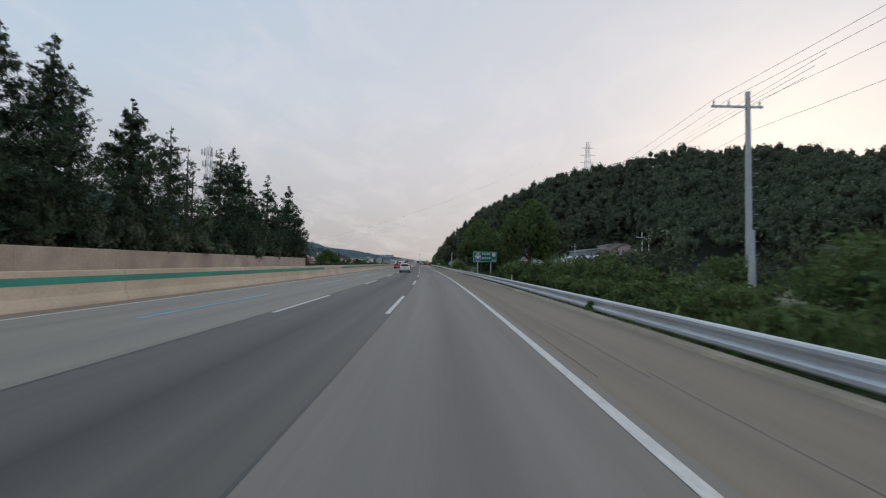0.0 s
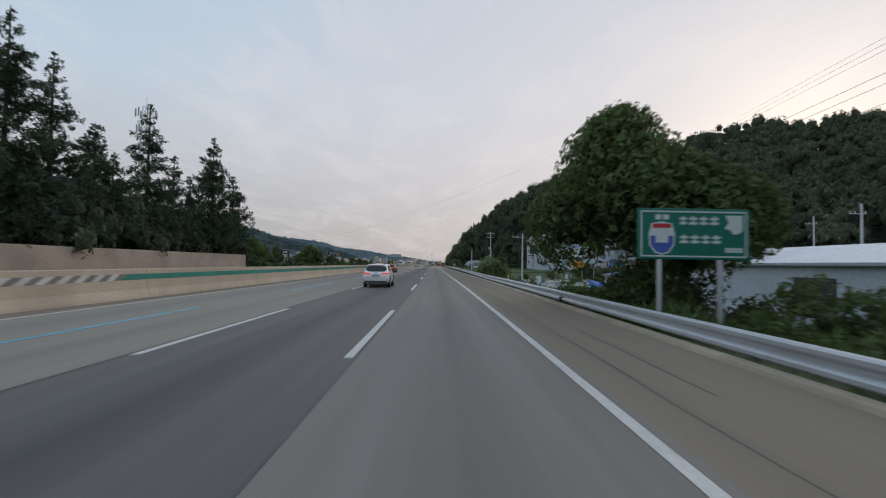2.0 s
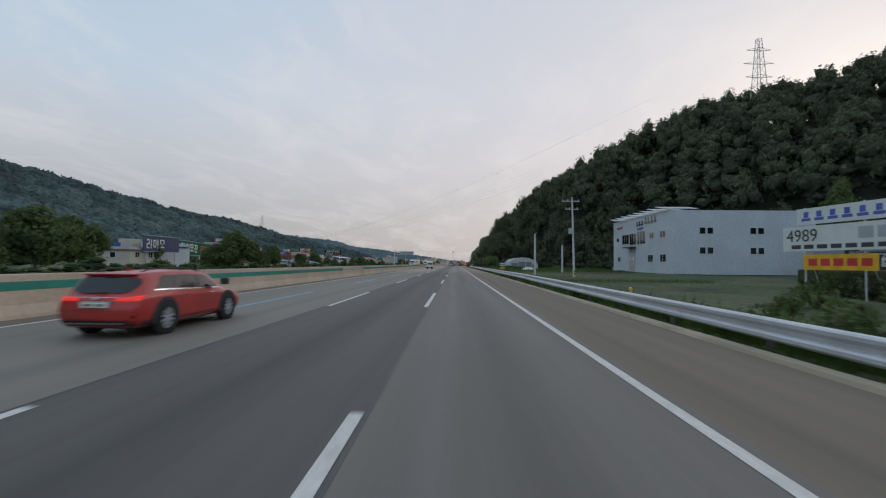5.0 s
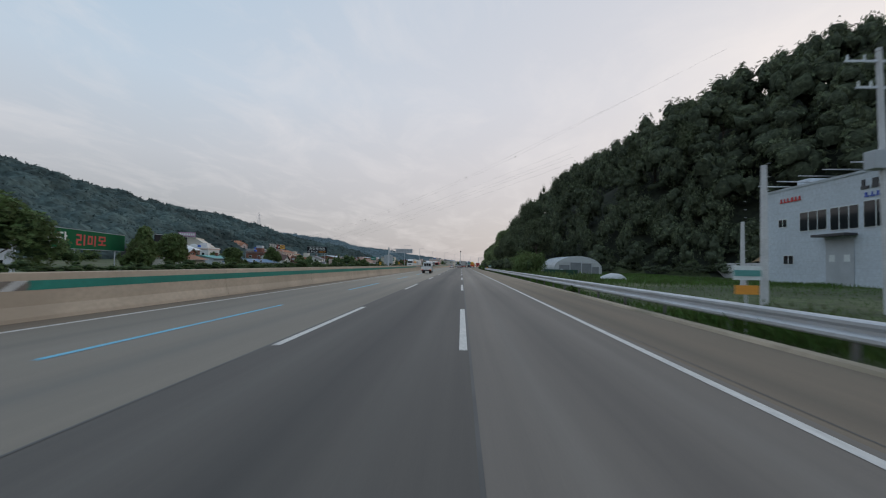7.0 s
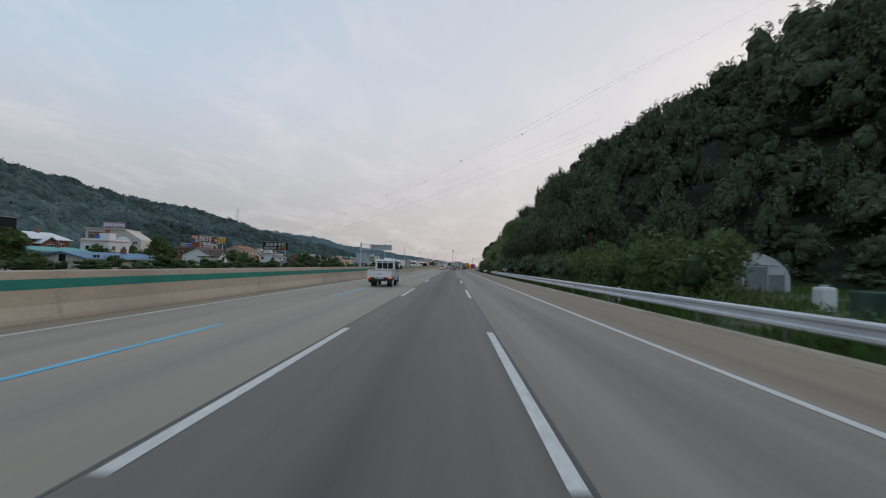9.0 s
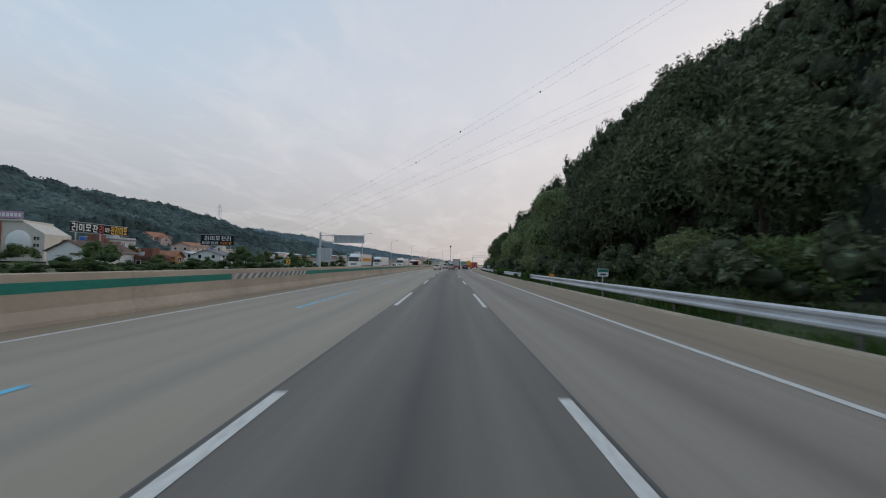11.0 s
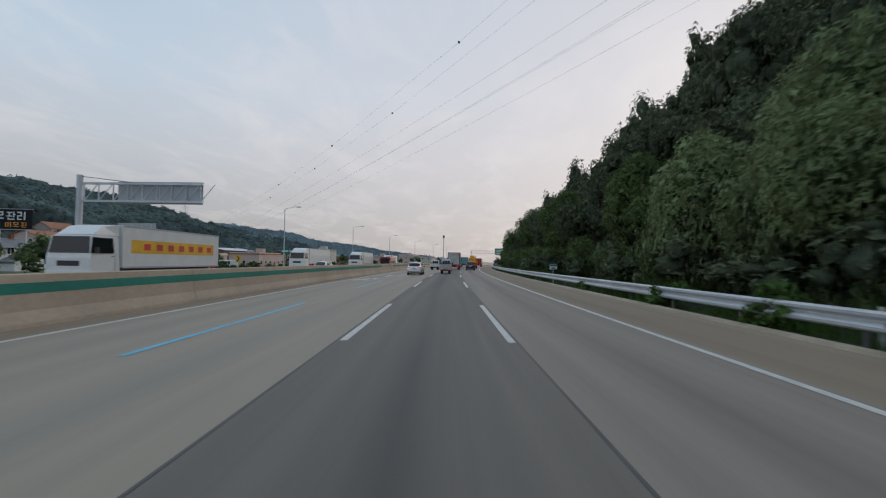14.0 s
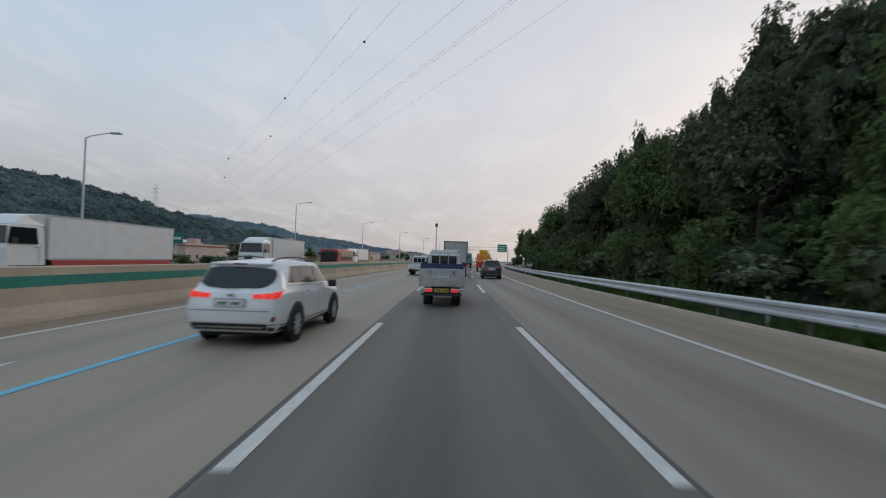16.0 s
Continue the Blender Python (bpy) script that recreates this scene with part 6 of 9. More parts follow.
def crew_cab_truck():
    """One-ton crew cab truck with a low drop-side bed."""
    t = thing("crew_cab_truck", "white crew cab truck with a grey lined drop side bed", "truck")
    truck_cab(t, 0.1, 2.45, 0.83, 0.45, 1.98, "white_truck")
    part("chassis", box((-0.45, -2.3, 0.42), (0.45, 2.2, 0.6)), M["dark_metal"], t)
    bed = part("bed_floor", box((-0.84, -2.42, 0.72), (0.84, 0.02, 0.80)), M["silver"], t)
    for side in (1, -1):
        part("bed_side", box((side * 0.84 - 0.03, -2.42, 0.70), (side * 0.84 + 0.03, 0.04, 1.14), bevel=0.012), M["white_truck"], t)
        for y in (-1.6, -0.8):
            part("side_latch", box((side * 0.875 - 0.01, y - 0.03, 0.74), (side * 0.875 + 0.012, y + 0.03, 1.1)), M["white_truck"], t)
        part("bed_liner", box((side * 0.80 - 0.008, -2.36, 1.0), (side * 0.80 + 0.008, 0.0, 1.24)), M["silver"], t)
        for k, (mt, a, b) in enumerate((("tail_on", 0.58, 0.70), ("amber", 0.72, 0.78), ("lamp_clear", 0.80, 0.86))):
            part("tail_lamp", box((side * (a + b) / 2 - (b - a) / 2, -2.47, 0.60), (side * (a + b) / 2 + (b - a) / 2, -2.44, 0.71), bevel=0.01), M[mt], t)
        part("mudguard", box((side * 0.66 - 0.17, -2.02, 0.3), (side * 0.66 + 0.17, -1.99, 0.66)), M["rubber"], t)
        for y in (-1.2, 1.62):
            for x in ((0.62,) if y > 0 else (0.50, 0.68)):
                wheel(t, side * x if y > 0 else side * x, y, 0.30 if y < 0 else 0.33, 0.17, side, 8)
        arch(t, side * 0.835, 1.62, 0.33, side, M["plastic"])
    part("tailgate", box((-0.86, -2.47, 0.70), (0.86, -2.42, 1.14), bevel=0.012), M["white_truck"], t)
    part("tailgate_liner", box((-0.82, -2.40, 1.0), (0.82, -2.385, 1.24)), M["silver"], t)
    part("tail_lettering", box((-0.2, -2.478, 0.9), (0.12, -2.47, 0.96)), M["sign_back"], t)
    part("rear_bumper", box((-0.8, -2.44, 0.5), (0.8, -2.36, 0.58)), M["dark_metal"], t)
    plate_bars(t, -0.26, 0.26, 0.6, 0.72, -2.47)
    part("guard_frame", tube((-0.7, 0.05, 1.75), (0.7, 0.05, 1.75), 0.02), M["white_truck"], t)
    return t


crew = crew_cab_truck()
crew.matrix_world = stand(250.6, -6.1)
far_crew = crew_cab_truck()
far_crew.matrix_world = stand(423.6, -5.6)


def silver_bed_truck():
    """Small truck with tall aluminium drop sides and a navy board on the tailgate."""
    t = thing("drop_side_truck", "white small truck with tall dull aluminium bed sides and navy board", "truck")
    truck_cab(t, 0.75, 2.5, 0.80, 0.5, 2.0, "white_truck", crew=False)
    part("roof_deflector", box((-0.6, 0.85, 2.0), (0.6, 1.7, 2.12), bevel=0.04), M["white_truck"], t)
    part("chassis", box((-0.45, -2.4, 0.42), (0.45, 2.2, 0.62)), M["dark_metal"], t)
    part("bed_floor", box((-0.82, -2.5, 0.74), (0.82, 0.7, 0.82)), M["silver"], t)
    for side in (1, -1):
        part("bed_side", box((side * 0.83 - 0.03, -2.5, 0.74), (side * 0.83 + 0.03, 0.7, 1.42), bevel=0.01), M["silver"], t)
        for y in (-2.0, -1.2, -0.4, 0.3):
            part("side_rib", box((side * 0.865 - 0.01, y - 0.025, 0.76), (side * 0.865 + 0.015, y + 0.025, 1.40)), M["silver"], t)
        part("lamp_box", box((side * 0.56 - 0.23, -2.52, 0.545), (side * 0.56 + 0.23, -2.44, 0.685), bevel=0.015), M["chrome"], t)
        part("tail_lamp", box((side * 0.48 - 0.1, -2.535, 0.555), (side * 0.48 + 0.1, -2.515, 0.67), bevel=0.008), M["tail_on"], t, "lit red tail lamp")
        for y in (-1.25, 1.65):
            for x in ((0.62,) if y > 0 else (0.47, 0.65)):
                wheel(t, side * x, y, 0.32, 0.17, side, 8)
        arch(t, side * 0.805, 1.65, 0.33, side, M["plastic"])
        for k in range(2):
            part("hinge", box((side * (0.45 + 0.0 * k) - 0.05, -2.565, 1.2 - k * 0.0), (side * 0.45 + 0.05, -2.54, 1.30)), M["sign_back"], t)
    part("bed_corner_post", box((-0.86, -2.56, 0.76), (-0.80, -2.49, 1.46), bevel=0.01), M["silver"], t)
    part("bed_corner_post", box((0.80, -2.56, 0.76), (0.86, -2.49, 1.46), bevel=0.01), M["silver"], t)
    part("tailgate", box((-0.84, -2.545, 0.76), (0.84, -2.49, 1.36), bevel=0.01), M["silver"], t)
    for x in (-0.3, 0.3):
        part("tailgate_panel", box((x - 0.27, -2.555, 0.80), (x + 0.27, -2.54, 1.02), bevel=0.01), M["silver"], t)
    for k in range(6):
        part("tail_lettering", box((-0.35 + k * 0.11, -2.558, 1.06), (-0.28 + k * 0.11, -2.546, 1.13)), M["sign_white"], t)
    part("navy_board", box((-0.80, -2.53, 1.38), (0.80, -2.50, 1.56), bevel=0.01), M["navy"], t)
    for k in range(4):
        x = -0.6 + 0.4 * k
        part("headboard_bar", tube((x, 0.68, 0.85), (x, 0.68, 1.98), 0.018), M["silver"], t)
    part("headboard_bar", tube((-0.66, 0.68, 1.98), (0.66, 0.68, 1.98), 0.022), M["silver"], t)
    plate_bars(t, -0.27, 0.27, 0.55, 0.68, -2.53, "plate_yellow")
    part("rear_bumper", box((-0.76, -2.5, 0.42), (0.76, -2.43, 0.50)), M["dark_metal"], t)
    return t


silver_truck = silver_bed_truck()
silver_truck.matrix_world = stand(394.5, -2.05) @ Matrix.Diagonal((0.92, 1, 0.98, 1))


def cargo_lorry(label, length, paint="white_truck", box_mat="white_truck", skirt=None, banner=False, w=1.22, h=3.6, name="box_lorry", deflector=True, wheels=((-0.62,), (0.3,)), ribs=False):
    """A cab-over lorry with a box body, front at +y."""
    t = thing(name, label, "truck")
    y1 = length / 2
    cab_l = 2.1
    truck_cab(t, y1 - cab_l, y1, 1.2, 0.75, 2.85, paint, crew=False, rear_windows=0, front_slope=0.16)
    if deflector:
        bm = bmesh.new()
        vs = [bm.verts.new(p) for p in ((-1.1, y1 - cab_l, 2.85), (1.1, y1 - cab_l, 2.85), (1.1, y1 - cab_l, h), (-1.1, y1 - cab_l, h), (-1.0, y1 - 0.35, 2.86), (1.0, y1 - 0.35, 2.86), (0.95, y1 - 1.1, h - 0.15), (-0.95, y1 - 1.1, h - 0.15))]
        for q in ((0, 1, 2, 3), (4, 7, 6, 5), (0, 3, 7, 4), (1, 5, 6, 2), (3, 2, 6, 7), (0, 4, 5, 1)):
            bm.faces.new([vs[i] for i in q])
        part("wind_deflector", bm, M[paint], t)
    b0, b1 = -y1, y1 - cab_l - 0.18
    part("cargo_box", box((-w, b0, 1.05), (w, b1, h), bevel=0.03), M[box_mat], t)
    part("chassis", box((-0.45, b0 + 0.2, 0.7), (0.45, y1 - 0.3, 1.04)), M["dark_metal"], t)
    for x in (-w, w):
        part("box_rail", box((x - 0.02, b0 - 0.005, 1.02), (x + 0.02, b1 + 0.005, 1.12)), M["sign_back"], t)
        part("box_rail", box((x - 0.02, b0 - 0.005, h - 0.09), (x + 0.02, b1 + 0.005, h + 0.01)), M["sign_back"], t)
        if ribs:
            for y in np.arange(b0 + 0.6, b1, 0.6):
                part("box_rib", box((x * 1.005 - 0.012, y - 0.03, 1.12), (x * 1.005 + 0.012, y + 0.03, h - 0.09)), M[box_mat], t)
    part("rear_door_gap", box((-0.012, b0 - 0.012, 1.12), (0.012, b0 - 0.002, h - 0.1)), M["bars"], t)
    for x in (-0.8, -0.4, 0.4, 0.8):
        part("lock_bar", tube((x, b0 - 0.02, 1.1), (x, b0 - 0.02, h - 0.12), 0.016), M["sign_back"], t)
    for z in (1.1, h - 0.05):
        part("door_frame", box((-w, b0 - 0.03, z - 0.06), (w, b0 - 0.002, z + 0.04)), M["dark_metal"], t)
    for x in (-w + 0.05, w - 0.05):
        part("door_frame", box((x - 0.05, b0 - 0.03, 1.1), (x + 0.05, b0 - 0.002, h)), M["dark_metal"], t)
    part("rear_bumper", box((-1.1, b0 - 0.02, 0.55), (1.1, b0 + 0.08, 0.72)), M["red_paint"], t)
    for side in (1, -1):
        part("tail_lamp", box((side * 0.8 - 0.18, b0 - 0.05, 0.78), (side * 0.8 + 0.18, b0 - 0.02, 0.92)), M["tail_on"], t)
        if skirt:
            part("side_skirt", box((side * (w - 0.01) - 0.02, b0 + 0.3, 0.62), (side * (w - 0.01) + 0.02, b1 - 0.2, 1.04)), M[skirt], t)
        if banner:
            part("banner", box((side * (w + 0.012) - 0.004, b0 + 0.8, 1.9), (side * (w + 0.012) + 0.004, b1 - 0.7, 2.7)), M["sign_yellow"], t, "yellow banner with red bars")
            for k in range(7):
                y = b0 + 1.2 + k * (b1 - b0 - 2.4) / 7
                part("banner_bar", box((side * (w + 0.022) - 0.004, y, 2.1), (side * (w + 0.022) + 0.004, y + 0.6, 2.5)), M["sign_red"], t)
        for y in (b0 + 1.3, b0 + 2.5, y1 - 1.25):
            wheel(t, side * 0.98, y, 0.48, 0.28, side, 8, "silver")
    return t


def oncoming(t, s_mid, off):
    t.matrix_world = stand(s_mid, off, 0, 180)


grey_lorry = cargo_lorry("tall grey box lorry with lit tail lamps", 9.5, h=3.6, box_mat="silver", ribs=True)
grey_lorry.matrix_world = stand(427.5, -1.75)
oncoming(cargo_lorry("white box lorry with red skirt on the opposite carriageway", 13.0, skirt="red_paint", h=3.5), 404.6, -25.0)
oncoming(cargo_lorry("white box lorry with a yellow and red banner", 13.0, banner=True, h=3.5), 360.5, -21.3)
oncoming(cargo_lorry("white box lorry with yellow lower panels", 11.0, skirt="sign_yellow", h=3.4), 424.0, -21.3)
oncoming(cargo_lorry("distant white box lorry on the opposite carriageway", 10.0, h=3.4), 470.0, -25.0)
teal_lorry = cargo_lorry("teal lorry far ahead on the road", 8.0, paint="teal", box_mat="teal", h=3.2, deflector=False)
teal_lorry.matrix_world = stand(478, -2.0)


def bus():
    t = thing("coach", "red coach with a dark wraparound windscreen", "bus")
    part("body", box((-1.24, -3.6, 0.45), (1.24, 5.5, 3.1), bevel=0.14), M["red_paint"], t)
    part("windscreen", box((-1.08, 5.49, 1.15), (1.08, 5.515, 2.68), bevel=0.01), M["glass"], t)
    part("destination_box", box((-0.7, 5.5, 2.72), (0.7, 5.52, 2.92)), M["bars"], t)
    for side in (1, -1):
        for k in range(4):
            part("side_window", box((side * 1.245 - 0.006, -2.6 + k * 1.65, 1.55), (side * 1.245 + 0.006, -1.1 + k * 1.65, 2.7), bevel=0.004), M["glass"], t)
        part("headlamp", box((side * 0.9 - 0.2, 5.5, 0.75), (side * 0.9 + 0.2, 5.53, 0.95)), M["lamp_clear"], t)
        part("wing_mirror", box((side * 1.3 - 0.08, 5.4, 2.2), (side * 1.3 + 0.08, 5.6, 2.6), bevel=0.03), M["plastic"], t)
        for y in (-2.0, 3.3):
            wheel(t, side * 1.08, y, 0.5, 0.3, side, 8, "silver")
            arch(t, side * 1.243, y, 0.5, side, M["plastic"], 0.6)
    part("roof_unit", box((-0.8, -2.5, 3.08), (0.8, 0.5, 3.26), bevel=0.06), M["red_paint"], t)
    part("bumper", box((-1.22, 5.45, 0.35), (1.22, 5.58, 0.7), bevel=0.05), M["bars"], t)
    return t


coach = bus()
coach.matrix_world = stand(436.0, -17.8, 0, 180) @ Matrix.Diagonal((0.92, 0.8, 0.84, 1))


def recovery_truck():
    """Orange lorry that carries machinery."""
    t = thing("machinery_truck", "orange lorry carrying yellow machinery", "truck")
    truck_cab(t, 1.6, 3.7, 1.2, 0.8, 2.8, "orange", crew=False, rear_windows=1, front_slope=0.2)
    part("flatbed", box((-1.22, -3.8, 0.95), (1.22, 1.4, 1.15), bevel=0.02), M["orange"], t)
    part("chassis", box((-0.45, -3.6, 0.65), (0.45, 3.2, 0.95)), M["dark_metal"], t)
    part("machine_body", box((-0.95, -2.6, 1.16), (0.95, 0.9, 2.6), bevel=0.2), M["orange"], t)
    part("machine_cab", box((-0.7, -1.2, 2.6), (0.4, 0.5, 3.4), bevel=0.12), M["sign_yellow"], t)
    part("machine_arm", tube((0.6, -3.3, 1.5), (0.6, 0.6, 3.2), 0.16), M["sign_yellow"], t)
    part("tailboard", box((-1.2, -3.86, 0.7), (1.2, -3.8, 1.5), bevel=0.02), M["red_paint"], t)
    for side in (1, -1):
        part("tail_lamp", box((side * 0.85 - 0.18, -3.9, 0.75), (side * 0.85 + 0.18, -3.87, 0.92)), M["tail_on"], t)
        for y in (-2.6, -1.5, 2.6):
            wheel(t, side * 0.98, y, 0.48, 0.28, side, 8, "silver")
    return t


orange_truck = recovery_truck()
orange_truck.matrix_world = stand(448, 1.9)
red_lorry = cargo_lorry("dull red lorry far ahead on the road", 8.0, paint="red_paint", box_mat="red_paint", h=3.0, deflector=False)
red_lorry.matrix_world = stand(492, 1.9)
far_car = suv("small white hatchback far along the opposite carriageway", "white_car", lit=False, name="hatchback", scale=(0.92, 0.88, 0.88))
far_car.matrix_world = stand(388, -17.8, 0, 180)

# ---- roadside things ----
def guide_sign():
    t = thing("direction_sign", "green expressway direction sign with blue route shield on two posts", "road sign")
    part("panel", box((0, -0.03, 2.35), (3.2, 0.03, 3.8), bevel=0.02), M["sign_green"], t)
    for lo, hi in (((0.08, -0.037, 2.42), (3.12, -0.031, 2.46)), ((0.08, -0.037, 3.69), (3.12, -0.031, 3.73)), ((0.08, -0.037, 2.46), (0.12, -0.031, 3.69)), ((3.08, -0.037, 2.46), (3.12, -0.031, 3.69))):
        part("border", box(lo, hi), M["sign_white"], t)
    bm = bmesh.new()
    outline = [(-0.3, 0.42), (0.0, 0.48), (0.3, 0.42), (0.38, 0.1), (0.36, -0.2), (0.2, -0.42), (0, -0.48), (-0.2, -0.42), (-0.36, -0.2), (-0.38, 0.1)]
    bm.faces.new([bm.verts.new((0.68 + x, -0.036, 2.95 + z)) for x, z in outline])
    part("shield", bm, M["sign_white"], t)
    bm = bmesh.new()
    bm.faces.new([bm.verts.new((0.68 + x * 0.88, -0.040, 2.93 + z * 0.86)) for x, z in outline if z < 0.3] )
    part("shield_field", bm, M["sign_blue"], t)
    part("shield_top", box((0.42, -0.044, 3.24), (0.94, -0.039, 3.36)), M["sign_red"], t)
    part("shield_number", box((0.5, -0.045, 2.82), (0.86, -0.041, 3.04)), M["sign_white"], t)
    for k in range(2):
        part("word_bar", box((0.5 + k * 0.22, -0.037, 3.48), (0.66 + k * 0.22, -0.032, 3.62)), M["sign_white"], t)
    for z, x1 in ((3.35, 2.35), (2.82, 2.35)):
        x = 1.2
        rnd = random.Random(int(z * 100))
        while x < x1:
            w = rnd.uniform(0.18, 0.26)
            for dz in (0.0, 0.13):
                part("word_bar", box((x, -0.037, z + dz), (x + w, -0.032, z + dz + 0.07)), M["sign_white"], t)
            part("word_bar", box((x + w * 0.4, -0.037, z - 0.02), (x + w * 0.62, -0.033, z + 0.24)), M["sign_white"], t)
            x += w + 0.07
    bm = bmesh.new()
    bm.faces.new([bm.verts.new((x, -0.036, z)) for x, z in ((2.5, 3.62), (3.0, 3.62), (3.0, 3.2), (2.9, 3.1), (2.72, 3.08), (2.66, 3.2), (2.48, 3.25), (2.6, 3.42))])
    part("exit_arrow", bm, M["sign_white"], t)
    for k in range(4):
        part("word_bar", box((2.5 + 0.13 * k, -0.037, 2.56), (2.6 + 0.13 * k, -0.032, 2.7)), M["sign_white"], t)
    for x in (0.65, 2.4):
        part("post", tube((x, 0.06, -1.4), (x, 0.06, 3.7), 0.075), M["steel"], t)
    for z in (2.6, 3.1, 3.55):
        part("bracket", box((0.2, 0.03, z - 0.03), (3.0, 0.06, z + 0.03)), M["sign_back"], t)
    return t


sign_a = guide_sign()
sign_a.matrix_world = stand(64.8, 7.2, -0.45)


def street_lamp():
    t = thing("street_lamp", "grey steel street lamp with a single long arm", "street lamp", "lamps along the far carriageway")
    part("pole", tube((0, 0, -0.9), (0, 0, 11.2), 0.11, 0.07), M["steel"], t)
    bm = bmesh.new()
    add_path(bm, [Vector((0, 0, 11.15)), Vector((0.5, 0, 11.35)), Vector((1.6, 0, 11.55)), Vector((2.4, 0, 11.62))], 0.045, 6)
    part("arm", bm, M["steel"], t)
    part("lantern", box((2.2, -0.16, 11.52), (3.1, 0.16, 11.66), bevel=0.04), M["sign_back"], t)
    part("base_plate", box((-0.25, -0.25, -0.9), (0.25, 0.25, -0.1), bevel=0.02), M["curb"], t)
    return t


lamp = street_lamp()
lamp.matrix_world = stand(413.3, -33.4)
for s in (457.7, 500.5, 543, 586, 630, 675):
    copy_thing(lamp, stand(s, -33.2))


def utility_pole(height, arms=((0.96, 1.8),), label="grey concrete utility pole with cross arm and insulators", band=True, lean=0.0, can=False):
    t = thing("utility_pole", label, "utility pole")
    part("pole", tube((0, 0, -1.5), (lean, 0, height), 0.19, 0.12, 10), M["pole"], t)
    for frac, ln in arms:
        z = height * frac
        arm = part("cross_arm", box((-ln * 0.85, -0.05, z - 0.05), (ln * 0.35, 0.05, z + 0.05)), M["steel"], t)
        for x in (-ln * 0.8, -ln * 0.45, ln * 0.28):
            part("insulator", tube((x, 0, z + 0.04), (x, 0, z + 0.3), 0.05, 0.035), M["sign_white"], t)
    if band:
        for k in range(2):
            part("warning_band", tube((0, 0, 0.25 + 0.36 * k), (0, 0, 0.42 + 0.36 * k), 0.2, 0.2, 10), M["sign_yellow"], t)
            part("warning_band", tube((0, 0, 0.43 + 0.36 * k), (0, 0, 0.6 + 0.36 * k), 0.2, 0.2, 10), M["bars"], t)
    if can:
        part("transformer", box((-0.85, -0.3, height * 0.54), (-0.2, 0.3, height * 0.54 + 0.85), bevel=0.04), M["sign_back"], t)
    for k in range(8):
        part("step_bolt", tube((0.12, 0, 2.5 + k * 0.6), (0.3, 0, 2.5 + k * 0.6), 0.012), M["steel"], t)
    return t


def wires(pairs, sag, label="thin black overhead wires between utility poles", r=0.008):
    for a, b in pairs:
        bm = bmesh.new()
        n = 14
        pts = [Vector(a).lerp(Vector(b), k / n) - Vector((0, 0, sag * 4 * (k / n) * (1 - k / n))) for k in range(n + 1)]
        add_path(bm, pts, r, 4)
        tagged(link("overhead_wire", bm, M["wire"]), label, "wire", "overhead wires")


POLES = [(27.5, 17.35, 11.0, 0.0), (-25, 17.5, 10.9, 0.0), (81.0, 17.5, 10.0, 0.0), (136.0, 18.0, 9.6, 0.0), (192.5, 19.4, 12.3, -0.35)]
for k, (s, o, h, lean) in enumerate(POLES):
    p = utility_pole(h, ((0.93, 2.2),) if k != 4 else ((0.95, 2.2), (0.85, 1.6)), lean=lean, can=(k == 4))
    p.matrix_world = stand(s, o, float(ground_z(s, o)))
for (s0, o0, h0, _), (s1, o1, h1, _) in ((POLES[1], POLES[0]), (POLES[0], POLES[2]), (POLES[2], POLES[3]), (POLES[3], POLES[4])):
    z0, z1 = float(ground_z(s0, o0)) + h0, float(ground_z(s1, o1)) + h1
    wires([(at(s0, o0 + dx, z0 - 0.4 + dz), at(s1, o1 + dx, z1 - 0.4 + dz)) for dx, dz in ((-1.75, 0), (-1.0, 0), (0.6, 0), (0.1, -1.6))], 0.5)
p = utility_pole(6.6, (), "short weathered grey concrete post", False)
p.matrix_world = stand(191.5, 13.2, -0.3)
p = utility_pole(5.2, (), "slim grey concrete post in field", False)
p.matrix_world = stand(205, 20.5, 0)
p = utility_pole(3.6, (), "slender grey post among the shrubs", False)
p.matrix_world = stand(24.5, 15.3, -0.3)
for s, o, h in ((165, 56, 9), (120, 60, 10), (100, 48, 9)):
    p = utility_pole(h + 2, ((0.9, 1.6),))
    p.matrix_world = stand(s, o, float(ground_z(s, o)))


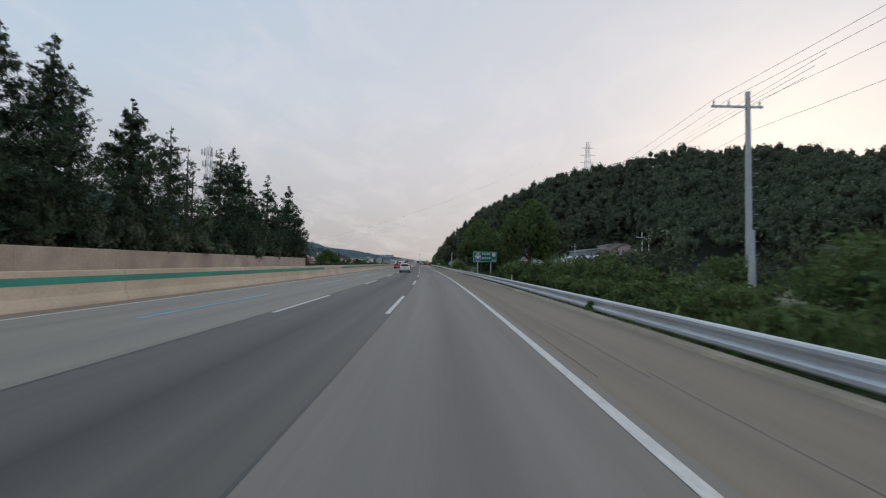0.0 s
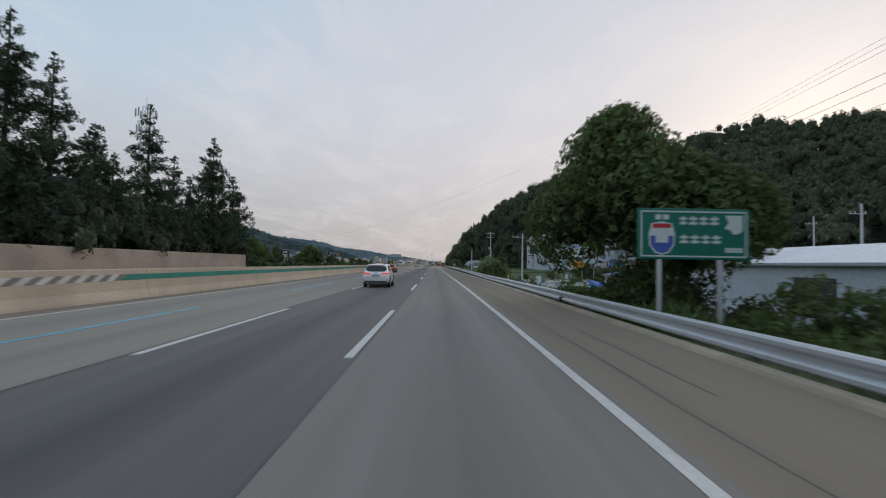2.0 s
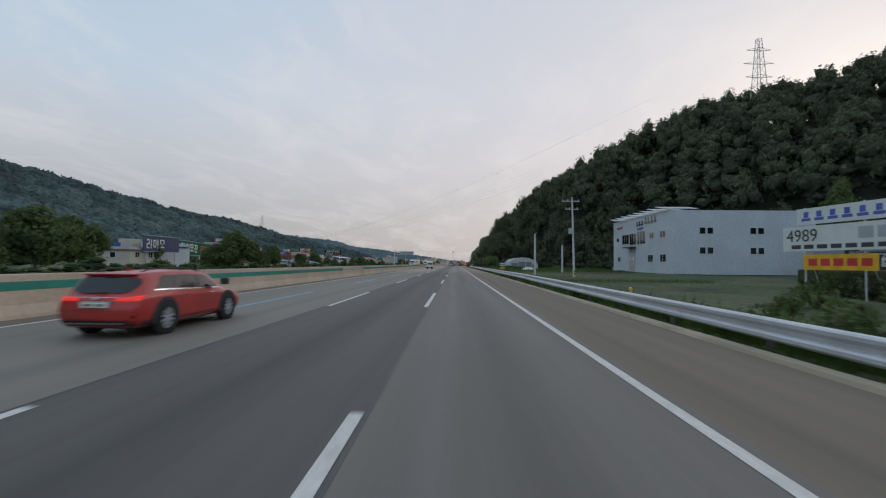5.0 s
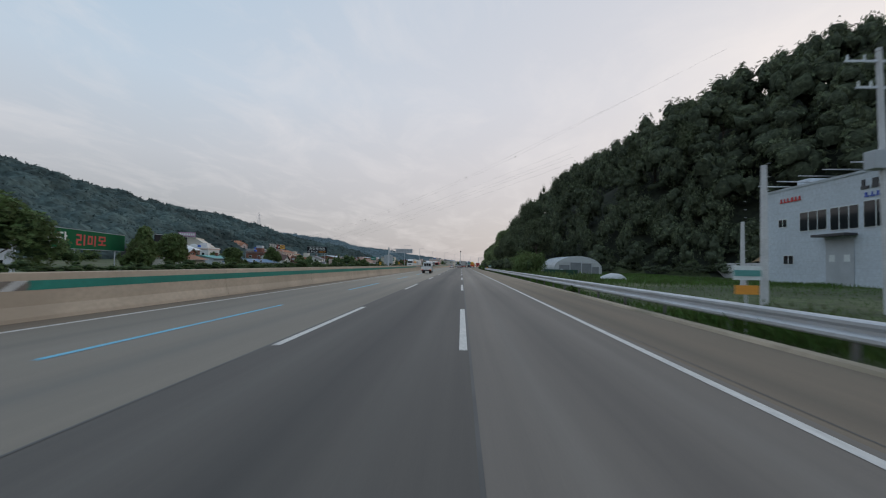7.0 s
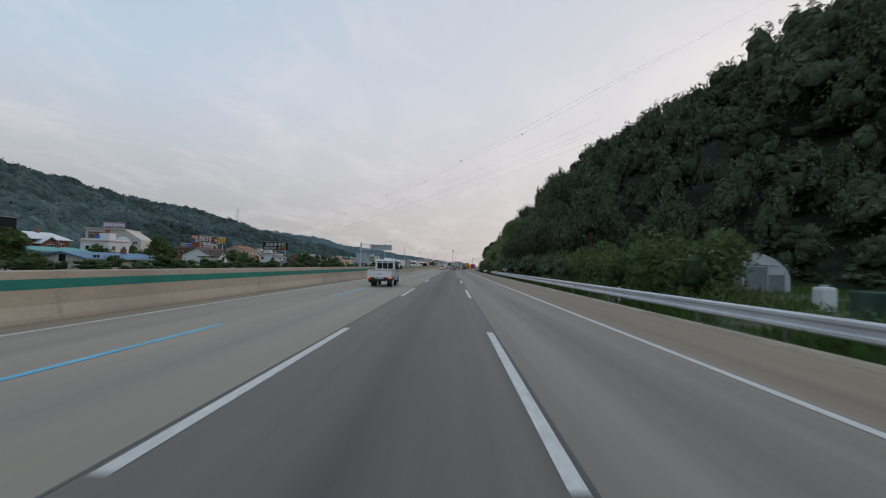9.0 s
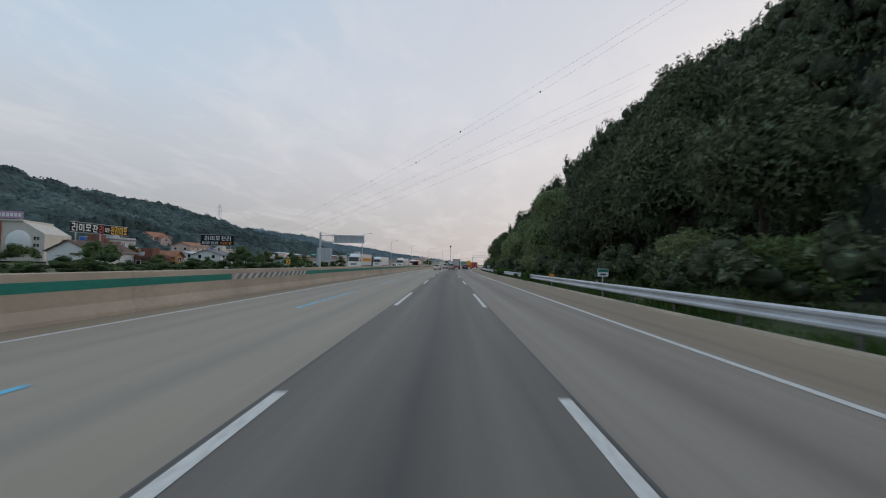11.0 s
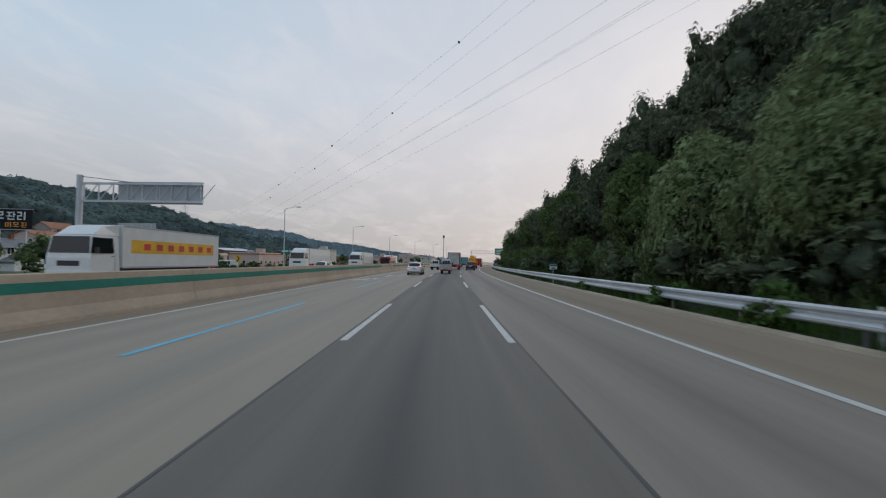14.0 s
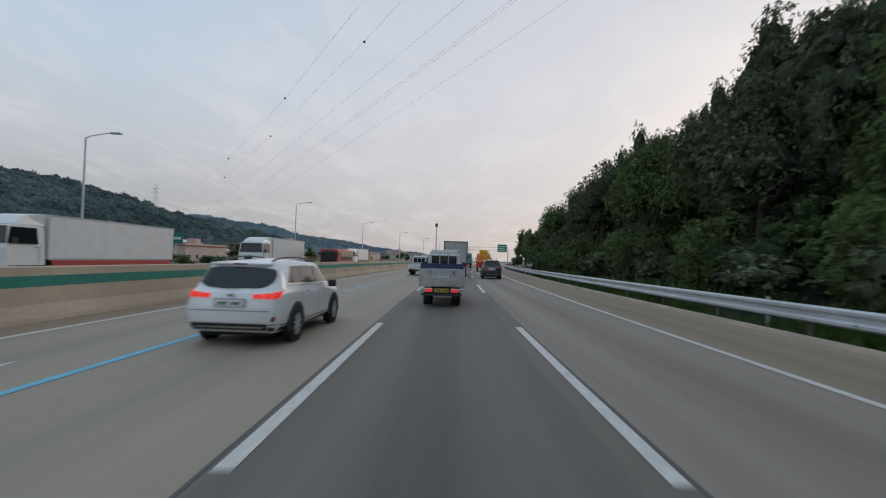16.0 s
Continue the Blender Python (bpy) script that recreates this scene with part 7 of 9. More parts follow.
def lattice_tower(name, label, height, base, top, arms, mat, category, antenna=False):
    t = thing(name, label, category)
    n = int(height / 3)
    bm = bmesh.new()
    for k in range(n):
        u0, u1 = k / n, (k + 1) / n
        w0, w1 = base + (top - base) * u0 ** 0.8, base + (top - base) * u1 ** 0.8
        z0, z1 = height * u0, height * u1
        c0 = [Vector((sx * w0, sy * w0, z0)) for sx, sy in ((1, 1), (-1, 1), (-1, -1), (1, -1))]
        c1 = [Vector((sx * w1, sy * w1, z1)) for sx, sy in ((1, 1), (-1, 1), (-1, -1), (1, -1))]
        for i in range(4):
            add_tube(bm, c0[i], c1[i], 0.1 if not antenna else 0.07, sides=4)
            add_tube(bm, c0[i], c1[(i + 1) % 4], 0.05, sides=4)
            add_tube(bm, c1[i], c1[(i + 1) % 4], 0.05, sides=4)
    part("frame", bm, mat, t)
    for z, ln in arms:
        if antenna:
            bm = bmesh.new()
            for k in range(10):
                a0, a1 = 2 * math.pi * k / 10, 2 * math.pi * (k + 1) / 10
                add_tube(bm, (ln * math.cos(a0), ln * math.sin(a0), z), (ln * math.cos(a1), ln * math.sin(a1), z), 0.05, sides=4)
            for k in range(4):
                add_tube(bm, (0, 0, z), (ln * math.cos(k * 1.57), ln * math.sin(k * 1.57), z), 0.05, sides=4)
            part("ring_platform", bm, mat, t)
            for k in range(7):
                a = 2 * math.pi * k / 7
                part("antenna_panel", box((ln * math.cos(a) - 0.15, ln * math.sin(a) - 0.15, z - 0.6), (ln * math.cos(a) + 0.15, ln * math.sin(a) + 0.15, z + 1.6)), M["sign_back"], t)
        else:
            for sx in (1, -1):
                bm = bmesh.new()
                add_tube(bm, (0, 0.3, z), (sx * ln, 0, z + 0.3), 0.06, sides=4)
                add_tube(bm, (0, -0.3, z), (sx * ln, 0, z + 0.3), 0.06, sides=4)
                add_tube(bm, (0, 0, z + 1.2), (sx * ln, 0, z + 0.3), 0.06, sides=4)
                part("cross_arm", bm, mat, t)
    return t


pylon = lattice_tower("power_pylon", "grey steel lattice power pylon on the wooded hill", 34, 3.0, 0.6, ((21, 4.5), (25.5, 5.0), (30, 4.0)), M["pole"], "pylon")
pylon.matrix_world = stand(272, 101, 43)
pylon_far = lattice_tower("power_pylon", "grey steel lattice power pylon on the distant ridge", 44, 4.2, 0.8, ((28, 7.0), (33, 8.0), (38, 6.5)), M["pole"], "pylon")
pylon_far.matrix_world = stand(894, -462, 46)
mast = lattice_tower("radio_mast", "slim grey lattice radio mast with antenna rings", 46, 1.6, 0.7, ((34, 1.6), (39, 2.2), (43.5, 2.6)), M["pole"], "mast", True)
mast.matrix_world = stand(180.3, -81.2, -1)
part("lightning_rod", tube((0, 0, 46), (0, 0, 49), 0.05), M["pole"], mast)

# power lines that cross high over the road, two of them with marker balls
A_END, B_END = at(345, 82, 72), at(894, -462, 82)


def span(a, b, sag, n, r=0.05):
    pts = [a.lerp(b, k / n) - Vector((0, 0, sag * 4 * (k / n) * (1 - k / n))) for k in range(n + 1)]
    bm = bmesh.new()
    add_path(bm, pts, r, 4)
    return tagged(link("power_line", bm, M["wire"]), "long thin high voltage line across the sky", "power line", "power lines"), pts


for ds, dz in ((0.0, 0.0), (7.0, -3.2), (14.0, -6.4)):
    span(at(436 + ds, 246.6, 126 + dz), at(94 + ds * 0.4, 84.7, 47 + dz * 0.45), 0.0, 8, 0.05)
LINE_A = [(411.4, 25.6, 59.6), (474.4, -26.2, 50.4), (522.9, -75.7, 43.4), (566.2, -125.1, 37.2)]
LINE_B = [(433.8, -1.7, 52.9), (495.1, -55.2, 45.7), (537.1, -102.3, 39.1)]
for row in (LINE_A, LINE_B):
    first, last = at(*row[0]), at(*row[-1])
    back = first + (first - at(*row[1])) * 1.3 + Vector((0, 0, 4))
    ahead = last + (last - at(*row[-2])) * 2.5 + Vector((0, 0, 6))
    pts = [back] + [at(*q) for q in row] + [ahead]
    bm = bmesh.new()
    add_path(bm, pts, 0.02, 4)
    tagged(link("power_line", bm, M["wire"]), "thin earth wire that carries dark marker balls", "power line", "power lines")
    for q in row:
        bm = bmesh.new()
        bmesh.ops.create_icosphere(bm, subdivisions=2, radius=0.3, matrix=Matrix.Translation(at(*q)))
        add_tube(bm, at(*q) + Vector((0, 0, -0.36)), at(*q) + Vector((0, 0, 0.36)), 0.06, sides=6)
        tagged(link("marker_ball", bm, M["bars"], smooth=True), "small dark aerial marker ball hung on a wire", "marker ball", "aerial marker balls")
for ds, dz in ((10, -5.0), (17, -8.5), (24, -5.5), (32, -9.0)):
    a, b = at(LINE_A[0][0] + ds - 30, LINE_A[0][1] + 28, 65 + dz), at(LINE_A[-1][0] + ds + 120, LINE_A[-1][1] - 130, 24 + dz * 0.6)
    span(a, b, 3.0, 16, 0.022)


def gantry():
    t = thing("sign_gantry", "grey steel cantilever gantry with the back of a road sign", "gantry")
    part("post", tube((0, 0, -0.5), (0, 0, 8.6), 0.28, 0.24, 12), M["steel"], t)
    for z in (6.4, 7.9):
        part("beam", box((0, -0.1, z - 0.09), (10.6, 0.1, z + 0.09)), M["steel"], t)
    for k in range(9):
        x = 0.4 + k * 1.25
        part("strut", tube((x, 0, 6.4), (x, 0, 7.9), 0.05), M["steel"], t)
        part("brace", tube((x, 0, 6.4), (x + 1.2, 0, 7.9), 0.035), M["steel"], t)
    part("sign_back", box((3.2, 0.14, 6.2), (10.5, 0.2, 8.1), bevel=0.01), M["sign_back"], t)
    for x in (4.4, 6.8, 9.2):
        part("sign_rib", box((x - 0.05, 0.08, 6.2), (x + 0.05, 0.135, 8.1)), M["steel"], t)
    part("stay", tube((0, 0, 8.5), (5.0, 0, 7.95), 0.025), M["wire"], t)
    part("base_plate", box((-0.6, -0.6, -0.5), (0.6, 0.6, 0.35), bevel=0.03), M["curb"], t)
    part("cabinet", box((-0.75, -0.3, 0.8), (-0.35, 0.3, 1.9), bevel=0.02), M["sign_back"], t)
    return t


g = gantry()
g.matrix_world = stand(368, -32.7)


def board_on_posts(name, label, x0, x1, z0, z1, mat, posts, category="road sign", ribs=True, gz=-0.5):
    t = thing(name, label, category)
    part("panel", box((x0, -0.03, z0), (x1, 0.03, z1), bevel=0.02), mat, t)
    for x in posts:
        part("post", tube((x, 0.08, gz), (x, 0.08, z1 - 0.1), 0.08), M["steel"], t)
    if ribs:
        for k in range(4):
            x = x0 + (x1 - x0) * (k + 0.5) / 4
            part("rib", box((x - 0.03, -0.06, z0 + 0.05), (x + 0.03, -0.031, z1 - 0.05)), M["steel"], t)
    return t


b = board_on_posts("sign_board", "grey back of a large road sign on two posts", -2.6, 1.5, 1.6, 5.3, M["sign_back"], (-1.7, 0.7))
b.matrix_world = stand(377.4, -34.0)
b = board_on_posts("small_direction_sign", "small green direction sign on a grey post", -1.4, 1.4, 3.2, 5.0, M["sign_green"], (1.2,), gz=-1.5, ribs=False)
for k in range(3):
    part("word_bar", box((-1.1 + 0.6 * k, -0.037, 3.9), (-0.7 + 0.6 * k, -0.032, 4.3)), M["sign_white"], b)
b.matrix_world = stand(418, -52, 0)
b = board_on_posts("small_direction_sign", "small green direction sign on a grey post", -1.2, 1.2, 3.0, 4.8, M["sign_green"], (0.0,), gz=-1.5, ribs=False)
part("word_bar", box((-0.9, -0.037, 3.7), (0.9, -0.032, 4.1)), M["sign_white"], b)
b.matrix_world = stand(446, -48, 0)


def chevron(s, off, z0=1.0):
    t = thing("chevron_sign", "yellow chevron sign with a black arrow on a post", "road sign", "chevron signs")
    part("panel", box((-0.38, -0.02, z0), (0.38, 0.02, z0 + 1.0), bevel=0.01), M["sign_yellow"], t)
    bm = bmesh.new()
    bm.faces.new([bm.verts.new((x, -0.026, z0 + 0.5 + z)) for x, z in ((-0.25, 0.4), (-0.02, 0.4), (0.26, 0.0), (-0.02, -0.4), (-0.25, -0.4), (0.03, 0.0))])
    part("arrow", bm, M["bars"], t)
    part("post", tube((0, 0.05, -0.2), (0, 0.05, z0 + 0.9), 0.04), M["steel"], t)
    t.matrix_world = stand(s, off)


chevron(347, -32.2, 1.0)
chevron(396, -33.0, 1.2)
chevron(509, -33.0, 1.0)


def overhead_gantry():
    t = thing("overhead_sign_gantry", "steel portal gantry with green direction signs over the road", "gantry")
    for x in (-13.5, 6.2):
        part("post", tube((x, 0, -0.3), (x, 0, 8.8), 0.25, 0.2, 10), M["steel"], t)
    for z in (7.2, 8.7):
        part("beam", box((-13.5, -0.12, z - 0.1), (6.2, 0.12, z + 0.1)), M["steel"], t)
    for k in range(13):
        part("strut", tube((-13 + k * 1.5, 0, 7.2), (-12.2 + k * 1.5, 0, 8.7), 0.05), M["steel"], t)
    for x0, x1 in ((1.0, 5.6),):
        p = part("panel", box((x0, -0.3, 6.4), (x1, -0.22, 10.2), bevel=0.03), M["sign_green"], t)
        for k in range(3):
            part("word_bar", box((x0 + 0.5, -0.32, 7.0 + k * 0.95), (x1 - 0.5 - 0.6 * (k % 2), -0.305, 7.45 + k * 0.95)), M["sign_white"], p)
    return t


og = overhead_gantry()
og.matrix_world = stand(606, 0)
cctv = utility_pole(11.0, (), "tall dark camera pole with a domed top", False)
cctv.matrix_world = stand(500, -11.9)
part("camera_dome", tube((0, 0, 10.8), (0, 0, 11.7), 0.42, 0.3, 10), M["dark_metal"], cctv)


def delineator(s, off, kind="post"):
    if kind == "post":
        t = thing("delineator_post", "small white roadside delineator post with reflector", "delineator", "delineators")
        part("post", tube((0, 0, -0.3), (0, 0, 0.95), 0.045), M["sign_white"], t)
        part("reflector", box((-0.05, -0.06, 0.78), (0.05, -0.045, 0.9)), M["sign_yellow"], t)
    else:
        t = thing("distance_marker", "small green and white distance marker on a post", "road sign", "distance markers")
        part("panel", box((-0.3, -0.02, 0.95), (0.3, 0.02, 1.4), bevel=0.01), M["sign_white"], t)
        part("panel_band", box((-0.28, -0.026, 1.2), (0.28, -0.021, 1.38)), M["sign_green"], t)
        part("panel_bar", box((-0.18, -0.026, 1.02), (0.18, -0.021, 1.12)), M["bars"], t)
        part("post", tube((0, 0.05, -0.7), (0, 0.05, 1.3), 0.035), M["steel"], t)
    t.matrix_world = stand(s, off, -0.1 if kind == "post" else 0.2)


for s in (40, 90, 140, 240, 290, 340, 390, 440):
    delineator(s, 7.65)
for s in (288.2, 368, 434):
    delineator(s, 7.4, "marker")
t = thing("orange_reflector_box", "small orange reflector box on a short post", "reflector")
part("box", box((-0.2, -0.1, 0.8), (0.2, 0.1, 1.12), bevel=0.02), M["orange"], t)
part("post", tube((0, 0, -0.4), (0, 0, 0.82), 0.035), M["steel"], t)
t.matrix_world = stand(301, 7.4, -0.1)


# ---- buildings ----
def window_unit(parent, x0, x1, z0, z1, y, panes=2, frame="sign_white", facing=-1):
    w = part("window", box((x0, y + facing * 0.04 - 0.03, z0), (x1, y + facing * 0.04 + 0.03, z1), bevel=0.01), M[frame], parent)
    n = panes
    for k in range(n):
        a, b = x0 + (x1 - x0) * k / n, x0 + (x1 - x0) * (k + 1) / n
        part("pane", box((a + 0.06, y + facing * 0.078 - 0.006, z0 + 0.07), (b - 0.06, y + facing * 0.078 + 0.006, z1 - 0.07)), M["glass"], w)


def gable_roof(x0, x1, y0, y1, z, rise, over=0.4, thick=0.14, along="x"):
    bm = bmesh.new()
    if along == "x":
        ym = (y0 + y1) / 2
        sec = [(y0 - over, z - rise * over / ((y1 - y0) / 2)), (ym, z + rise), (y1 + over, z - rise * over / ((y1 - y0) / 2))]
        rows = [[(x, y, zz) for y, zz in sec] + [(x, y, zz - thick) for y, zz in reversed(sec)] for x in (x0 - over, x1 + over)]
    else:
        xm = (x0 + x1) / 2
        sec = [(x0 - over, z - rise * over / ((x1 - x0) / 2)), (xm, z + rise), (x1 + over, z - rise * over / ((x1 - x0) / 2))]
        rows = [[(x, y, zz) for x, zz in sec] + [(x, y, zz - thick) for x, zz in reversed(sec)] for y in (y0 - over, y1 + over)]
    rs = [[bm.verts.new(p) for p in row] for row in rows]
    n = 6
    for j in range(n):
        bm.faces.new((rs[0][j], rs[0][(j + 1) % n], rs[1][(j + 1) % n], rs[1][j]))
    bm.faces.new(rs[0])
    bm.faces.new(list(reversed(rs[1])))
    bmesh.ops.recalc_face_normals(bm, faces=bm.faces)
    return bm


def gable_wall(x0, x1, y0, y1, z0, z1, rise, along="x"):
    bm = bmesh.new()
    if along == "x":
        ym = (y0 + y1) / 2
        prof = [(y0, z0), (y1, z0), (y1, z1), (ym, z1 + rise - 0.15), (y0, z1)]
        rows = [[bm.verts.new((x, y, z)) for y, z in prof] for x in (x0, x1)]
    else:
        xm = (x0 + x1) / 2
        prof = [(x0, z0), (x1, z0), (x1, z1), (xm, z1 + rise - 0.15), (x0, z1)]
        rows = [[bm.verts.new((x, y, z)) for x, z in prof] for y in (y0, y1)]
    for j in range(5):
        bm.faces.new((rows[0][j], rows[0][(j + 1) % 5], rows[1][(j + 1) % 5], rows[1][j]))
    bm.faces.new(rows[0])
    bm.faces.new(list(reversed(rows[1])))
    bmesh.ops.recalc_face_normals(bm, faces=bm.faces)
    return bm


# In a building's own frame x runs along the road away from the viewer, y away from the road; it is set with
# set_right (road side faces left) or set_left (road side faces right).
def set_right(t, s, off, z, turn=0.0):
    t.matrix_world = stand(s, off, z, turn + 90) @ Matrix.Diagonal((1, -1, 1, 1))


def set_left(t, s, off, z, turn=0.0):
    t.matrix_world = stand(s, off, z, turn + 90)


def workshop():
    """Two-storey pale panel hall with raised lettering bars and rooftop louvres."""
    t = thing("workshop_building", "pale blue white metal panel workshop with dark lettering and roof louvres", "building")
    L, D, H = 28.5, 24.0, 10.5
    part("wall", box((0, 0, -0.5), (L, D, H)), M["panel_white"], t)
    for k in range(14):
        part("panel_joint", box((0.02, -0.012, 0.6 + k * 0.72), (L - 0.02, -0.002, 0.615 + k * 0.72)), M["sign_back"], t)
    for k in range(8):
        x = 2.0 + k * 3.4
        part("roof_louvre", box((0, -0.7, 0), (3.3, 5.5, 0.09), Matrix.Translation((x, 0, H + 0.45)) @ Matrix.Rotation(-0.2, 4, "Y"), 0.02), M["steel"], t)
        part("louvre_post", tube((x + 0.2, 1.0, H), (x + 0.2, 1.0, H + 0.5), 0.05), M["steel"], t)
    part("parapet", box((-0.1, -0.1, H), (L + 0.1, 0.2, H + 0.25)), M["panel_white"], t)
    for x0, x1, z0, z1, n in ((2.2, 3.6, 6.1, 7.1, 2), (5.6, 9.4, 5.4, 7.6, 3), (9.8, 13.2, 5.2, 7.6, 3), (13.7, 17.6, 5.2, 7.8, 3), (19.6, 21.4, 6.0, 7.2, 2), (24, 26, 6.0, 7.2, 2), (3.0, 4.6, 1.7, 2.8, 2), (18.8, 21.0, 1.6, 3.0, 2), (24, 26.2, 1.6, 3.0, 2)):
        window_unit(t, L - x1, L - x0, z0, z1, 0, n)
    part("entrance_canopy", box((L - 13.0, -1.3, 4.55), (L - 8.8, 0.0, 4.8), bevel=0.03), M["bars"], t)
    door = part("door", box((L - 12.6, -0.06, -0.3), (L - 9.2, -0.01, 4.2)), M["sign_back"], t)
    for x in (L - 11.8, L - 10.0):
        part("door_pane", box((x - 0.35, -0.075, 2.0), (x + 0.35, -0.061, 2.7)), M["sign_white"], door)
    # raised sign shapes
    rnd = random.Random(4)
    for x0, n, z, h, mt in ((L - 5.8, 6, 9.0, 0.5, "sign_red"), (L - 16.6, 3, 8.9, 0.9, "bars"), (L - 16.8, 5, 8.1, 0.45, "sign_blue"), (L - 22.5, 4, 9.0, 1.3, "stripe_grey")):
        w = {0.5: 0.5, 0.9: 1.0, 0.45: 0.55, 1.3: 1.2}[h]
        for k in range(n):
            x = x0 + k * w * 1.15
            part("sign_stroke", box((x, -0.1, z), (x + w * 0.85, -0.03, z + h * 0.3)), M[mt], t)
            part("sign_stroke", box((x + w * rnd.uniform(0.1, 0.5), -0.1, z + h * 0.3), (x + w * rnd.uniform(0.6, 0.8), -0.03, z + h)), M[mt], t)
    # windows of the end wall
    for y in (4.5, 13.0):
        for z in (3.0, 6.4):
            for k in range(2):
                wx = part("window", box((-0.06, y + k * 1.3, z), (-0.01, y + k * 1.3 + 1.1, z + 1.2), bevel=0.01), M["sign_white"], t)
                part("pane", box((-0.075, y + k * 1.3 + 0.08, z + 0.08), (-0.061, y + k * 1.3 + 1.02, z + 1.12)), M["glass"], wx)
    part("rooftop_tank", box((L - 3, 3, H), (L - 1, 5, H + 1.6), bevel=0.1), M["panel_white"], t)
    return t


ws = workshop()
set_right(ws, 200.7, 38.2, 0.7)


def long_shed(label, L, D, z0, z1, rise, wall_mat, roof_mat, openings=(), name="warehouse", windows=()):
    t = thing(name, label, "building")
    part("wall", gable_wall(0, L, 0, D, z0, z1, rise), M[wall_mat], t)
    part("roof", gable_roof(0, L, 0, D, z1, rise), M[roof_mat], t)
    part("eave", box((-0.3, -0.45, z1 - 0.28), (L + 0.3, -0.3, z1 - 0.12)), M["sign_back"], t)
    for x0, x1, za, zb in openings:
        part("doorway", box((x0, -0.05, za), (x1, -0.005, zb)), M["bars"], t)
    for x0, x1, za, zb in windows:
        window_unit(t, x0, x1, za, zb, 0)
    return t


sh = long_shed("long grey metal warehouse at the foot of the hill", 31, 14, -0.5, 7.6, 1.3, "panel_grey", "roof_grey", ((3, 9, -0.4, 3.5), (14, 20, -0.4, 4.0)), windows=((10, 12.5, 4.6, 5.8), (22, 24.5, 4.6, 5.8)))
set_right(sh, 170, 62, -0.5)
part("lean_to_roof", box((2, -6, 4.2), (17, -0.2, 4.4)), M["roof_grey"], sh)
for x in (2.5, 9, 16.5):
    part("lean_to_post", tube((x, -5.7, -0.5), (x, -5.7, 4.2), 0.1), M["steel"], sh)
wsd = long_shed("low white workshop shed with a dark doorway", 16, 12, -1.5, 3.6, 0.5, "white_wall", "panel_white", ((10.2, 12.2, -0.8, 2.0),), windows=((4, 6, 0.4, 1.4),))
set_right(wsd, 95.8, 27, -0.9)
hs = long_shed("brick house with a brown hipped roof", 10, 9, -1.0, 5.0, 1.9, "plaster_pink", "roof_brown", (), "house", ((1.5, 3.5, 2.2, 3.6), (5.5, 7.5, 2.2, 3.6)))
set_right(hs, 149, 63, 2.2)
part("porch_roof", gable_roof(0.5, 6.5, -3.0, 0.5, 3.0, 1.2, 0.4, 0.16, "y"), M["roof_brown"], hs)
for x in (0.9, 6.1):
    part("porch_post", tube((x, -2.8, -0.7), (x, -2.8, 3.0), 0.12), M["plaster"], hs)
hs = long_shed("pale two storey house with balcony and grey roof", 9, 8, -1.0, 7.2, 0.7, "plaster", "roof_grey", (), "house", ((1, 3.6, 1.5, 3.0), (5, 8, 1.5, 3.0), (1, 3.6, 4.8, 6.2), (5, 8, 4.8, 6.2)))
set_right(hs, 160, 66, 1.8)
part("balcony", box((0.3, -1.3, 3.4), (8.7, 0.0, 3.6), bevel=0.02), M["sign_white"], hs)
for k in range(15):
    part("baluster", tube((0.4 + k * 0.59, -1.25, 3.6), (0.4 + k * 0.59, -1.25, 4.5), 0.03, sides=5), M["sign_white"], hs)
hs = long_shed("white flat roofed shed with signs", 12, 8, -1.2, 3.8, 0.25, "white_wall", "roof_grey", ((8, 10, -1.0, 1.8),), "shed", ((1, 3, 0.8, 2.0), (4.5, 6.5, 0.8, 2.0)))
set_right(hs, 113, 33, -0.9)
hs = long_shed("small white yard office with coloured notices", 8, 5, -2.5, 4.6, 0.25, "white_wall", "roof_grey", ((1, 2.1, -0.2, 2.0),), "shed", ((3, 5, 1.0, 2.2), (5.6, 7.4, 1.0, 2.2), (3, 7, 3.0, 4.0)))
set_right(hs, 148, 50, 0.2)
for x0, x1, mt in ((0.4, 1.6, "sign_yellow"), (1.8, 2.8, "sign_blue")):
    part("notice", box((x0, -0.07, 2.5), (x1, -0.01, 3.4)), M[mt], hs)
hs = long_shed("low shed with a blue metal roof", 12, 5, -1.5, 0.9, 0.5, "plaster", "roof_blue", ((1, 6, -1.4, 0.4),), "shed")
set_right(hs, 134, 37.5, -0.8)
t = thing("vehicle_shelter", "open steel shelter with a dark flat roof over parked trucks", "shelter")
part("roof", box((0, 0, 4.5), (10, 7, 4.75), bevel=0.03), M["roof_grey"], t)
part("fascia", box((-0.1, -0.1, 4.3), (10.1, 0.0, 4.8)), M["bars"], t)
for x in (0.3, 5, 9.7):
    for y in (0.4, 6.6):
        part("post", tube((x, y, -0.3), (x, y, 4.5), 0.09), M["steel"], t)
set_right(t, 153, 44.5, 1.3)
# far side of the first stretch
hs = long_shed("long white shed roof among the trees", 22, 10, -1.0, 3.4, 1.2, "panel_white", "panel_white", ((3, 6, 0, 2.4),), "shed")
set_right(hs, 74, 24, -1.2)


